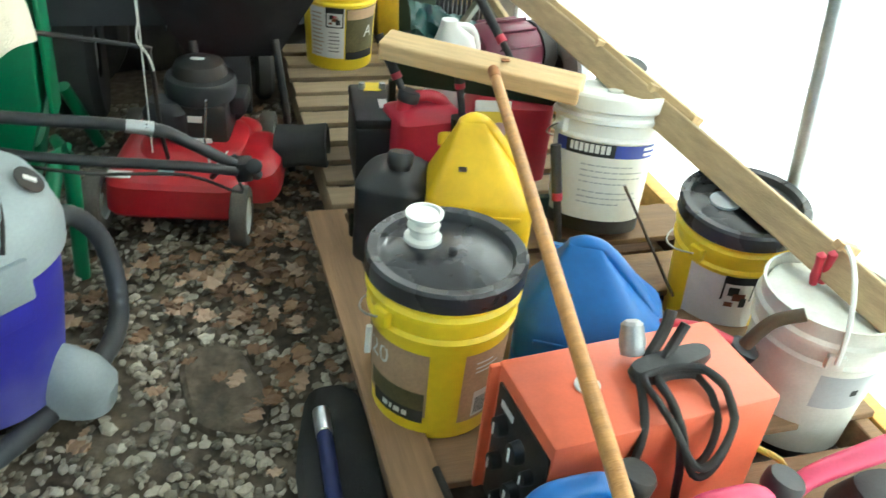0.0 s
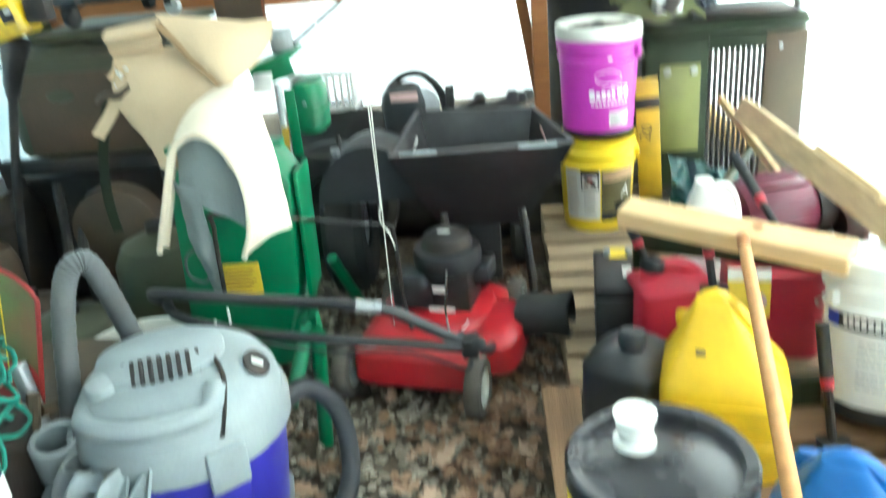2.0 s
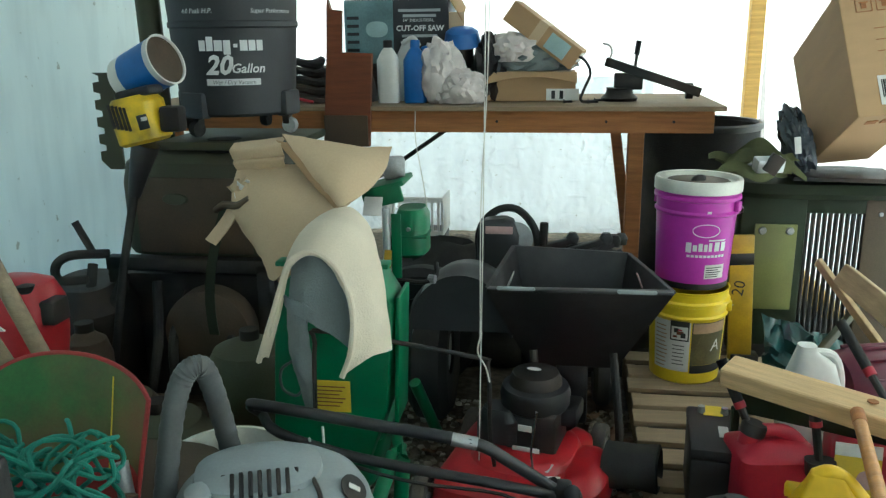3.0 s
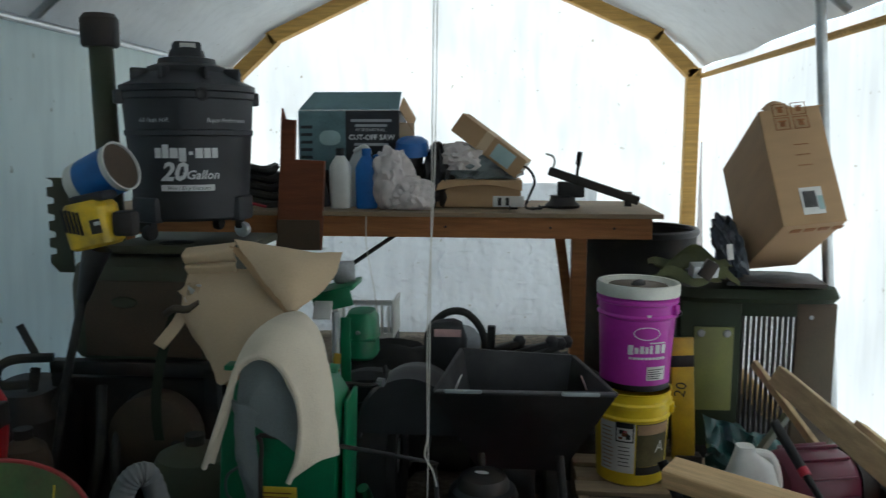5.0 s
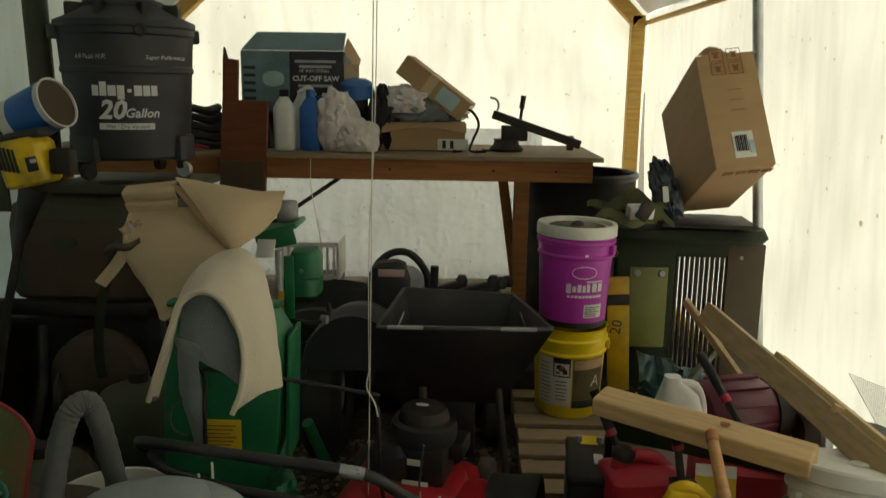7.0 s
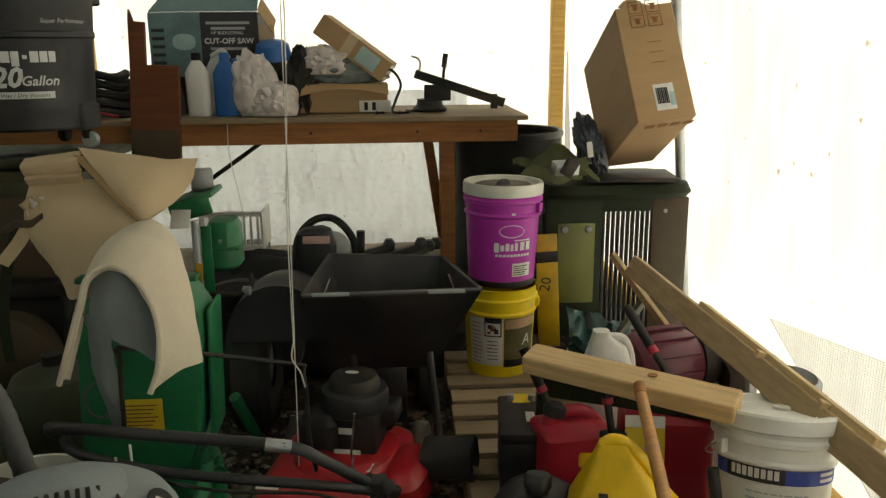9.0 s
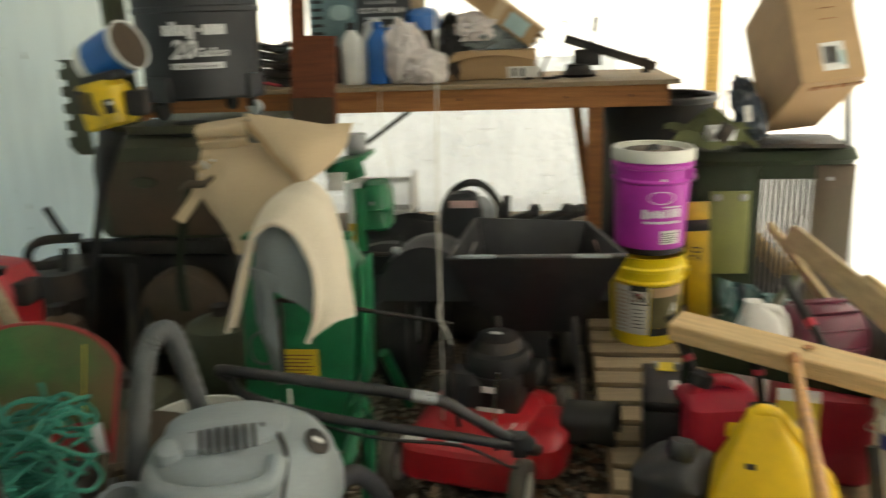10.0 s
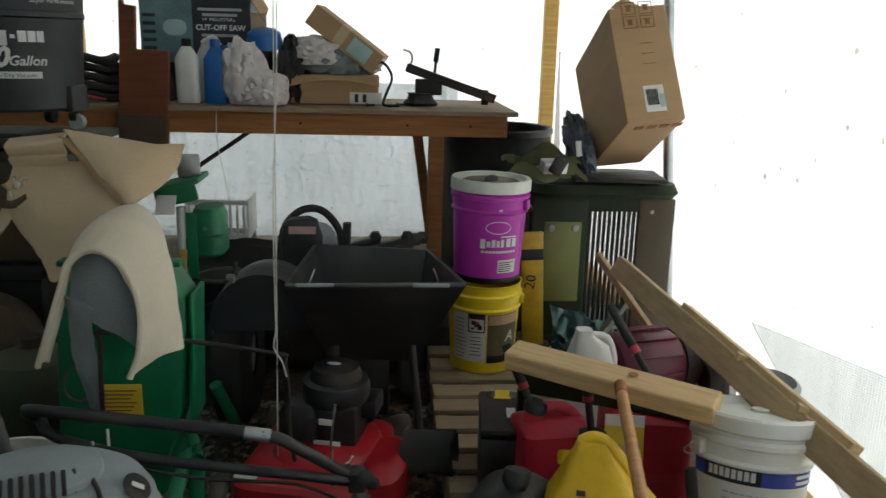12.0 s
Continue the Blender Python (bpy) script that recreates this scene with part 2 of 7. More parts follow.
M = dict(
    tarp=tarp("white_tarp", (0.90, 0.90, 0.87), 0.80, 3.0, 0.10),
    # same sheet for the west wall, its shade put into duller, less translucent colour
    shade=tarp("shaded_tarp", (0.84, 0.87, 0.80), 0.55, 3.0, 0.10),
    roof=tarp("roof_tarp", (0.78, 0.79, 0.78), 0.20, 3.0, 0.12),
    tarp2=tarp("crinkled_tarp", (0.84, 0.86, 0.88), 0.62, 13.0, 0.75),
    post=wood("yellow_pine", (0.62, 0.38, 0.11), (0.38, 0.22, 0.07)),
    beam=wood("bench_beam", (0.33, 0.14, 0.05), (0.18, 0.07, 0.03)),
    brown=wood("brown_board", (0.20, 0.065, 0.03), (0.10, 0.04, 0.025)),
    ply=wood("old_plywood", (0.34, 0.25, 0.16), (0.16, 0.12, 0.08)),
    brown_pallet=wood("brown_pallet_wood", (0.25, 0.155, 0.085), (0.10, 0.065, 0.04)),
    edge_wood=wood("brown_edge_wood", (0.27, 0.165, 0.09), (0.11, 0.07, 0.04), grain=(40, 2.0, 40)),
    pallet=wood("pallet_wood", (0.36, 0.27, 0.17), (0.15, 0.11, 0.07)),
    pine=wood("fresh_pine", (0.66, 0.46, 0.24), (0.48, 0.30, 0.14), rnd=0.05),
    weathered=wood("weathered_pine", (0.46, 0.34, 0.19), (0.30, 0.22, 0.12), grain=(40, 2.0, 40), rnd=0.05),
    pine_y=wood("fresh_pine_along", (0.62, 0.45, 0.24), (0.46, 0.31, 0.15), grain=(40, 2.0, 40), rnd=0.05),
    stick=wood("varnished_handle", (0.48, 0.24, 0.08), (0.26, 0.12, 0.05), rough=0.4),
    handle=wood("grey_ash_handle", (0.32, 0.25, 0.16), (0.17, 0.14, 0.10)),
    soil=gravel_mat("dark_soil", [(0.25, (0.035, 0.027, 0.018)), (0.75, (0.17, 0.13, 0.09)), (0.5, (0.09, 0.07, 0.045))], 30.0),
    stone=gravel_mat("gravel_stone", [(0.0, (0.11, 0.095, 0.07)), (1.0, (0.48, 0.43, 0.34)), (0.4, (0.21, 0.18, 0.135)), (0.7, (0.31, 0.27, 0.21))], 60.0, True, 0.3),
    leaf=gravel_mat("dead_leaf", [(0.0, (0.12, 0.07, 0.04)), (1.0, (0.42, 0.30, 0.21)), (0.5, (0.23, 0.135, 0.075))], 50.0, True, 0.2),
    yellow=mat("yellow_plastic", (0.85, 0.62, 0.02), 0.35, vary=0.10, grime=0.2, bump=0.05, fine=60),
    yellow_can=mat("yellow_can_plastic", (0.80, 0.50, 0.01), 0.4, vary=0.12, grime=0.2, bump=0.06, fine=60),
    yellow_paint=mat("yellow_paint", (0.82, 0.55, 0.01), 0.35, vary=0.1, grime=0.6, grime_color=(0.05, 0.04, 0.03), scale=30, bump=0.1),
    black=mat("black_plastic", (0.018, 0.018, 0.02), 0.45, vary=0.4, grime=0.35, grime_color=(0.09, 0.085, 0.08), bump=0.1),
    lid=mat("black_lid_plastic", (0.03, 0.03, 0.034), 0.26, vary=0.4, grime=0.5, grime_color=(0.13, 0.13, 0.13), scale=8, bump=0.08),
    vac_black=mat("charcoal_plastic", (0.028, 0.030, 0.034), 0.5, vary=0.3, grime=0.4, grime_color=(0.07, 0.07, 0.07), scale=7, bump=0.1),
    dusty=mat("dusty_tyre", (0.13, 0.115, 0.095), 0.9, vary=0.35, grime=0.4, bump=0.4),
    olive=mat("pale_olive_paint", (0.17, 0.18, 0.045), 0.55, vary=0.2, grime=0.5, scale=6, bump=0.1),
    rubber=mat("rubber", (0.02, 0.02, 0.02), 0.8, vary=0.3, grime=0.4, bump=0.3),
    purple=mat("magenta_plastic", (0.47, 0.035, 0.40), 0.4, vary=0.12, grime=0.15, bump=0.05, fine=60),
    white=mat("white_plastic", (0.74, 0.74, 0.70), 0.45, vary=0.08, grime=0.35, grime_color=(0.42, 0.39, 0.32), bump=0.06, fine=70),
    dirty_white=mat("soiled_white_plastic", (0.68, 0.68, 0.61), 0.5, vary=0.15, grime=0.6, grime_color=(0.33, 0.32, 0.26), scale=9, bump=0.08),
    label=mat("white_label", (0.72, 0.71, 0.68), 0.6, vary=0.12, grime=0.3, grime_color=(0.4, 0.37, 0.3), bump=0.02),
    ink=mat("black_ink", (0.02, 0.02, 0.02), 0.6, vary=0.2, bump=0),
    white_ink=mat("white_ink", (0.75, 0.75, 0.74), 0.6, vary=0.1, bump=0),
    tan_label=mat("tan_label", (0.52, 0.34, 0.20), 0.5, vary=0.3, scale=5, grime=0.25, bump=0.02),
    olive_label=mat("olive_label", (0.14, 0.12, 0.05), 0.5, vary=0.5, scale=7, bump=0.02),
    blue_label=mat("blue_label", (0.03, 0.06, 0.36), 0.5, vary=0.15, bump=0.02),
    blue=mat("blue_plastic", (0.015, 0.13, 0.42), 0.4, vary=0.15, grime=0.2, bump=0.06, fine=70),
    vac_blue=mat("cobalt_plastic", (0.035, 0.03, 0.34), 0.4, vary=0.15, grime=0.4, grime_color=(0.30, 0.30, 0.36), scale=6, bump=0.05),
    vac_grey=mat("grey_plastic", (0.31, 0.35, 0.36), 0.5, vary=0.15, grime=0.4, grime_color=(0.20, 0.20, 0.19), scale=8, bump=0.08),
    dark_hose=mat("dark_hose", (0.05, 0.053, 0.06), 0.55, vary=0.2, grime=0.3, bump=0.1),
    hose=mat("grey_hose", (0.10, 0.105, 0.105), 0.6, vary=0.2, grime=0.3, bump=0.1),
    red=mat("red_paint", (0.46, 0.012, 0.022), 0.38, vary=0.2, grime=0.35, grime_color=(0.16, 0.05, 0.04), bump=0.06, coat=0.1),
    red_can=mat("red_plastic", (0.45, 0.02, 0.045), 0.42, vary=0.15, grime=0.3, bump=0.06),
    pink=mat("faded_red_plastic", (0.62, 0.05, 0.13), 0.45, vary=0.15, grime=0.2, bump=0.05),
    orange=mat("orange_enamel", (0.74, 0.15, 0.07), 0.42, vary=0.10, grime=0.2, grime_color=(0.25, 0.08, 0.05), bump=0.05),
    green=mat("green_paint", (0.008, 0.17, 0.065), 0.42, vary=0.2, grime=0.3, grime_color=(0.03, 0.06, 0.03), bump=0.08),
    dkgreen=mat("olive_green_paint", (0.045, 0.062, 0.028), 0.55, vary=0.3, grime=0.7, grime_color=(0.075, 0.05, 0.03), scale=5, bump=0.15),
    dkbrown=mat("rusty_panel", (0.085, 0.055, 0.032), 0.65, vary=0.35, grime=0.5, grime_color=(0.05, 0.06, 0.03), scale=5, bump=0.2),
    tractor=mat("tractor_green", (0.017, 0.028, 0.011), 0.6, vary=0.3, grime=0.4, grime_color=(0.028, 0.024, 0.014), scale=6, bump=0.12, spec=0.25),
    amber=mat("amber_paint", (0.52, 0.33, 0.01), 0.5, vary=0.2, grime=0.5, bump=0.1),
    steel=mat("galvanised_steel", (0.55, 0.57, 0.58), 0.4, 0.9, vary=0.2, grime=0.3, bump=0.1),
    wire=mat("steel_wire", (0.42, 0.41, 0.38), 0.45, 0.8, vary=0.2, bump=0),
    alu=mat("dull_aluminium", (0.42, 0.43, 0.44), 0.5, 0.7, vary=0.25, grime=0.5, bump=0.15),
    iron=mat("black_iron", (0.025, 0.024, 0.024), 0.55, 0.3, vary=0.4, grime=0.5, grime_color=(0.08, 0.05, 0.03), bump=0.2),
    chrome=mat("bright_steel", (0.65, 0.66, 0.68), 0.25, 1.0, vary=0.15, grime=0.2, bump=0.03),
    card=mat("brown_cardboard", (0.42, 0.27, 0.14), 0.8, vary=0.10, scale=4, grime=0.25, grime_color=(0.30, 0.19, 0.10), bump=0.12, stretch=(1, 1, 5)),
    card2=mat("pale_cardboard", (0.58, 0.44, 0.28), 0.85, vary=0.12, scale=4, grime=0.35, grime_color=(0.36, 0.24, 0.14), bump=0.15),
    felt=mat("cream_felt", (0.74, 0.65, 0.51), 0.95, vary=0.10, scale=6, grime=0.3, grime_color=(0.45, 0.36, 0.25), bump=0.5, fine=220),
    grey_felt=mat("grey_felt", (0.20, 0.23, 0.23), 0.95, vary=0.15, scale=6, bump=0.5, fine=220),
    blue_box=mat("printed_blue_carton", (0.17, 0.28, 0.30), 0.6, vary=0.3, scale=6, grime=0.3, bump=0.05),
    dark_box=mat("printed_dark_carton", (0.03, 0.033, 0.04), 0.6, vary=0.3, grime=0.3, bump=0.05),
    bag=mat("thin_plastic_bag", (0.70, 0.63, 0.60), 0.35, vary=0.2, scale=14, bump=0.5, fine=30),
    rope=mat("green_rope", (0.02, 0.20, 0.14), 0.7, vary=0.3, bump=0.5, fine=300),
    cord=mat("white_cord", (0.66, 0.64, 0.58), 0.8, vary=0.1, bump=0.2),
    red_green=mat("flaking_red_paint", (0.36, 0.03, 0.03), 0.5, vary=0.3, scale=6, grime=0.3, bump=0.12),
    shovel=mat("worn_green_paint", (0.04, 0.15, 0.035), 0.45, vary=0.35, scale=9, grime=0.6, grime_color=(0.24, 0.06, 0.04), bump=0.12),
    wrapping=mat("dark_wrapping", (0.11, 0.125, 0.15), 0.22, vary=0.4, scale=14, bump=0.4, fine=25),
    tealbag=mat("green_poly_sheet", (0.01, 0.06, 0.055), 0.3, vary=0.3, scale=14, bump=0.5, fine=25),
    navy=mat("navy_print", (0.02, 0.03, 0.12), 0.5, vary=0.3, bump=0.05),
    maroon=mat("maroon_enamel", (0.11, 0.010, 0.03), 0.4, vary=0.2, grime=0.3, bump=0.1),
    strap=mat("olive_webbing", (0.11, 0.12, 0.05), 0.85, vary=0.3, bump=0.5, fine=250),
    yellow_label=mat("yellow_sticker", (0.72, 0.52, 0.03), 0.55, vary=0.12, grime=0.3, bump=0.02),
    pink_label=mat("faded_pink_label", (0.50, 0.32, 0.30), 0.6, vary=0.2, bump=0.02),
    teal_label=mat("pale_teal_label", (0.38, 0.52, 0.52), 0.6, vary=0.15, bump=0.02),
    net=mat("pale_fibre_mesh", (0.70, 0.72, 0.74), 0.6, vary=0.1, bump=0),
    mesh=mat("grey_fibre_mesh", (0.42, 0.44, 0.45), 0.6, vary=0.1, bump=0),
)

# ---- builders ----
def box(bm, sx, sy, sz, m=Matrix(), bevel=0.0, seg=2):
    """A block centred on m."""
    r = bmesh.ops.create_cube(bm, size=1.0, matrix=m @ Matrix.Diagonal((sx, sy, sz, 1)))
    if bevel:
        es = {e for v in r["verts"] for e in v.link_edges}
        bmesh.ops.bevel(bm, geom=list(es), offset=bevel, segments=seg, affect="EDGES", profile=0.5)
    return bm


def lathe(bm, profile, seg=40, m=Matrix()):
    """Profile of (radius, height) turned about z; ends with radius 0 close it."""
    rings = []
    for r, z in profile:
        if r < 1e-6:
            rings.append([bm.verts.new(m @ Vector((0, 0, z)))])
        else:
            rings.append([bm.verts.new(m @ Vector((r * math.cos(2 * math.pi * i / seg), r * math.sin(2 * math.pi * i / seg), z))) for i in range(seg)])
    for a, b in zip(rings, rings[1:]):
        for i in range(seg):
            j = (i + 1) % seg
            if len(a) == 1 and len(b) == 1:
                continue
            if len(a) == 1:
                bm.faces.new((a[0], b[j], b[i]))
            elif len(b) == 1:
                bm.faces.new((a[i], a[j], b[0]))
            else:
                bm.faces.new((a[i], a[j], b[j], b[i]))
    return bm


def smooth_path(pts, n=6):
    """Catmull-Rom through the points."""
    P = [Vector(p) for p in pts]
    P = [P[0] * 2 - P[1]] + P + [P[-1] * 2 - P[-2]]
    out = []
    for i in range(1, len(P) - 2):
        for k in range(n):
            t = k / n
            a, b, c, d = P[i - 1:i + 3]
            out.append(0.5 * ((2 * b) + (c - a) * t + (2 * a - 5 * b + 4 * c - d) * t * t + (3 * b - a - 3 * c + d) * t ** 3))
    out.append(P[-2])
    return out


def tube(bm, pts, r, seg=10, smooth=0, ridge=0.0):
    """A round bar along the points; ridge makes every other ring thicker, as in a corrugated hose."""
    pts = smooth_path(pts, smooth) if smooth else [Vector(p) for p in pts]
    rings, side = [], None
    for i, p in enumerate(pts):
        d = (pts[min(i + 1, len(pts) - 1)] - pts[max(i - 1, 0)]).normalized()
        side = (d.orthogonal() if side is None else side - d * side.dot(d)).normalized()
        up = d.cross(side)
        rad = (r(i / max(1, len(pts) - 1)) if callable(r) else r) * (1 + (ridge if i % 2 else 0))
        rings.append([bm.verts.new(p + side * rad * math.cos(2 * math.pi * k / seg) + up * rad * math.sin(2 * math.pi * k / seg)) for k in range(seg)])
    for a, b in zip(rings, rings[1:]):
        for k in range(seg):
            j = (k + 1) % seg
            bm.faces.new((a[k], a[j], b[j], b[k]))
    bm.faces.new(rings[0][::-1]); bm.faces.new(rings[-1])
    return bm


def loft(bm, sections, power=4.0, n=32, m=Matrix()):
    """Rounded-rectangle sections (z, half x, half y, centre x, centre y), skinned and capped."""
    rings = []
    for z, hx, hy, cx, cy in sections:
        ring = []
        for k in range(n):
            a = 2 * math.pi * k / n
            c, s = math.cos(a), math.sin(a)
            ring.append(bm.verts.new(m @ Vector((cx + hx * math.copysign(abs(c) ** (2 / power), c), cy + hy * math.copysign(abs(s) ** (2 / power), s), z))))
        rings.append(ring)
    for a, b in zip(rings, rings[1:]):
        for k in range(n):
            j = (k + 1) % n
            bm.faces.new((a[k], a[j], b[j], b[k]))
    bm.faces.new(rings[0][::-1]); bm.faces.new(rings[-1])
    return bm


def prism(bm, outline, y0, y1, m=Matrix(), bevel=0.0):
    """An outline in x and z, given depth along y."""
    a = [bm.verts.new(m @ Vector((x, y0, z))) for x, z in outline]
    b = [bm.verts.new(m @ Vector((x, y1, z))) for x, z in outline]
    fs = [bm.faces.new(a), bm.faces.new(b[::-1])]
    for i in range(len(a)):
        j = (i + 1) % len(a)
        fs.append(bm.faces.new((a[j], a[i], b[i], b[j])))
    bmesh.ops.recalc_face_normals(bm, faces=fs)
    if bevel:
        bmesh.ops.bevel(bm, geom=list({e for f_ in fs for e in f_.edges}), offset=bevel, segments=2, affect="EDGES", profile=0.5)
    return bm


def sheet(bm, fn, nu, nv, thick=0.0):
    """A cloth or board: fn(u, v) gives the place; thick adds a second skin."""
    g = [[bm.verts.new(fn(i / nu, j / nv)) for j in range(nv + 1)] for i in range(nu + 1)]
    fs = [bm.faces.new((g[i][j], g[i + 1][j], g[i + 1][j + 1], g[i][j + 1])) for i in range(nu) for j in range(nv)]
    if thick:
        bmesh.ops.recalc_face_normals(bm, faces=fs)
        bm.normal_update()
        bmesh.ops.solidify(bm, geom=fs, thickness=thick)
    return bm


def wrap(bm, r, a0, a1, z0, z1, r1=None, n=0):
    """A label on a round wall; angles in degrees from -y, to the right as seen from outside."""
    r1 = r if r1 is None else r1
    n = max(n, int(abs(a1 - a0) / 6) + 1)
    return sheet(bm, lambda u, v: Vector(((r + (r1 - r) * v) * math.sin(radians(a0 + (a1 - a0) * u)), -(r + (r1 - r) * v) * math.cos(radians(a0 + (a1 - a0) * u)), z0 + (z1 - z0) * v)), n, 2)


def letters(bm, words, size, m=Matrix(), radius=0.0, shear=0.0, bold=0.0):
    """Words in the built-in font, standing in x and z; radius bends them round a drum."""
    cu = bpy.data.curves.new("words", "FONT")
    cu.body, cu.size, cu.align_x, cu.align_y, cu.shear, cu.offset = words, size, "CENTER", "CENTER", shear, bold
    cu.resolution_u = 2
    ob = bpy.data.objects.new("words", cu)
    scene.collection.objects.link(ob)
    me = bpy.data.meshes.new_from_object(ob.evaluated_get(bpy.context.evaluated_depsgraph_get()))
    bpy.data.objects.remove(ob); bpy.data.curves.remove(cu)
    base = len(bm.verts)
    bm.from_mesh(me)
    bpy.data.meshes.remove(me)
    bm.verts.ensure_lookup_table()
    for v in bm.verts[base:]:
        x, z = v.co.x, v.co.y
        v.co = m @ (Vector((radius * math.sin(x / radius), -radius * math.cos(x / radius), z)) if radius else Vector((x, 0, z)))
    return bm


def finish(bm, smooth=True):
    bmesh.ops.recalc_face_normals(bm, faces=bm.faces)
    for f_ in bm.faces:
        f_.smooth = smooth
    if smooth:
        for e in bm.edges:
            if len(e.link_faces) == 2 and e.calc_face_angle(0) > 0.6:
                e.smooth = False


def mesh_of(name, bm, material, smooth=True):
    finish(bm, smooth)
    me = bpy.data.meshes.new(name)
    bm.to_mesh(me); bm.free()
    me.materials.append(M[material] if isinstance(material, str) else material)
    return me


def part(name, bm, material, parent, label="", smooth=True, at=None):
    """One mesh under a thing or part, in the thing's own space; at places it."""
    ob = new(name, mesh_of(name, bm, material, smooth))
    ob.parent = parent
    if at is not None:
        ob.matrix_basis = at
    return tagged(ob, label)


def wpart(name, bm, material, parent, label="", smooth=True):
    """The same for a mesh drawn in world places."""
    m = parent.matrix_basis.copy()
    up = parent.parent
    while up:
        m = up.matrix_basis @ m
        up = up.parent
    bm.transform(m.inverted() @ GROUP[0])
    return part(name, bm, material, parent, label, smooth)


GROUP = [Matrix()]


def group_at(x=0, y=0, z=0):
    """Where the corner of things built next stands."""
    GROUP[0] = Matrix.Translation((x, y, z))


def thing(name, m, label, category, group="", kind=""):
    ob = new(name)
    ob.empty_display_size = 0.05
    ob.matrix_basis = GROUP[0] @ m
    return tagged(ob, label, category, group, kind)


def solo(name, bm, material, label, category, m=Matrix(), group="", kind="", smooth=True):
    ob = new(name, mesh_of(name, bm, material, smooth))
    ob.matrix_basis = GROUP[0] @ m
    return tagged(ob, label, category, group, kind)


def B():
    return bmesh.new()


def T(x=0, y=0, z=0):
    return Matrix.Translation((x, y, z))


def RX(a):
    return Matrix.Rotation(radians(a), 4, "X")


def RY(a):
    return Matrix.Rotation(radians(a), 4, "Y")


def RZ(a):
    return Matrix.Rotation(radians(a), 4, "Z")


def bar_between(bm, a, b, w, h, bevel=0.003, roll=0):
    """A squared timber from a to b, w across and h high."""
    a, b = Vector(a), Vector(b)
    d = b - a
    x = d.normalized()
    y = Vector((0, 0, 1)).cross(x)
    y = (y if y.length > 1e-3 else Vector((0, 1, 0))).normalized()
    m = Matrix((x, y, x.cross(y))).transposed().to_4x4()
    return box(bm, d.length, w, h, T(*((a + b) / 2)) @ m @ RX(roll), bevel)


rng = random.Random(7)

# ---- setting ----
XL, XR, YG, EAVE, RIDGE, YB = -2.0, 1.26, 5.75, 1.84, 2.68, -3.0
XM = (XL + XR) / 2


def ground():
    def hump(u, v):
        # fine steps near the middle, coarse far out
        x = math.copysign(abs(u * 2 - 1) ** 4, u - 0.5) * 300 + (u - 0.5) * 8
        y = math.copysign(abs(v * 2 - 1) ** 4, v - 0.5) * 300 + (v - 0.5) * 10 + 1.5
        return Vector((x, y, 0.018 * noise.noise(Vector((x * 2.2, y * 2.2, 0))) - 0.006))
    solo("ground", sheet(B(), hump, 160, 160), "soil", "dark earth floor under gravel and dead leaves", "ground", kind="structure")


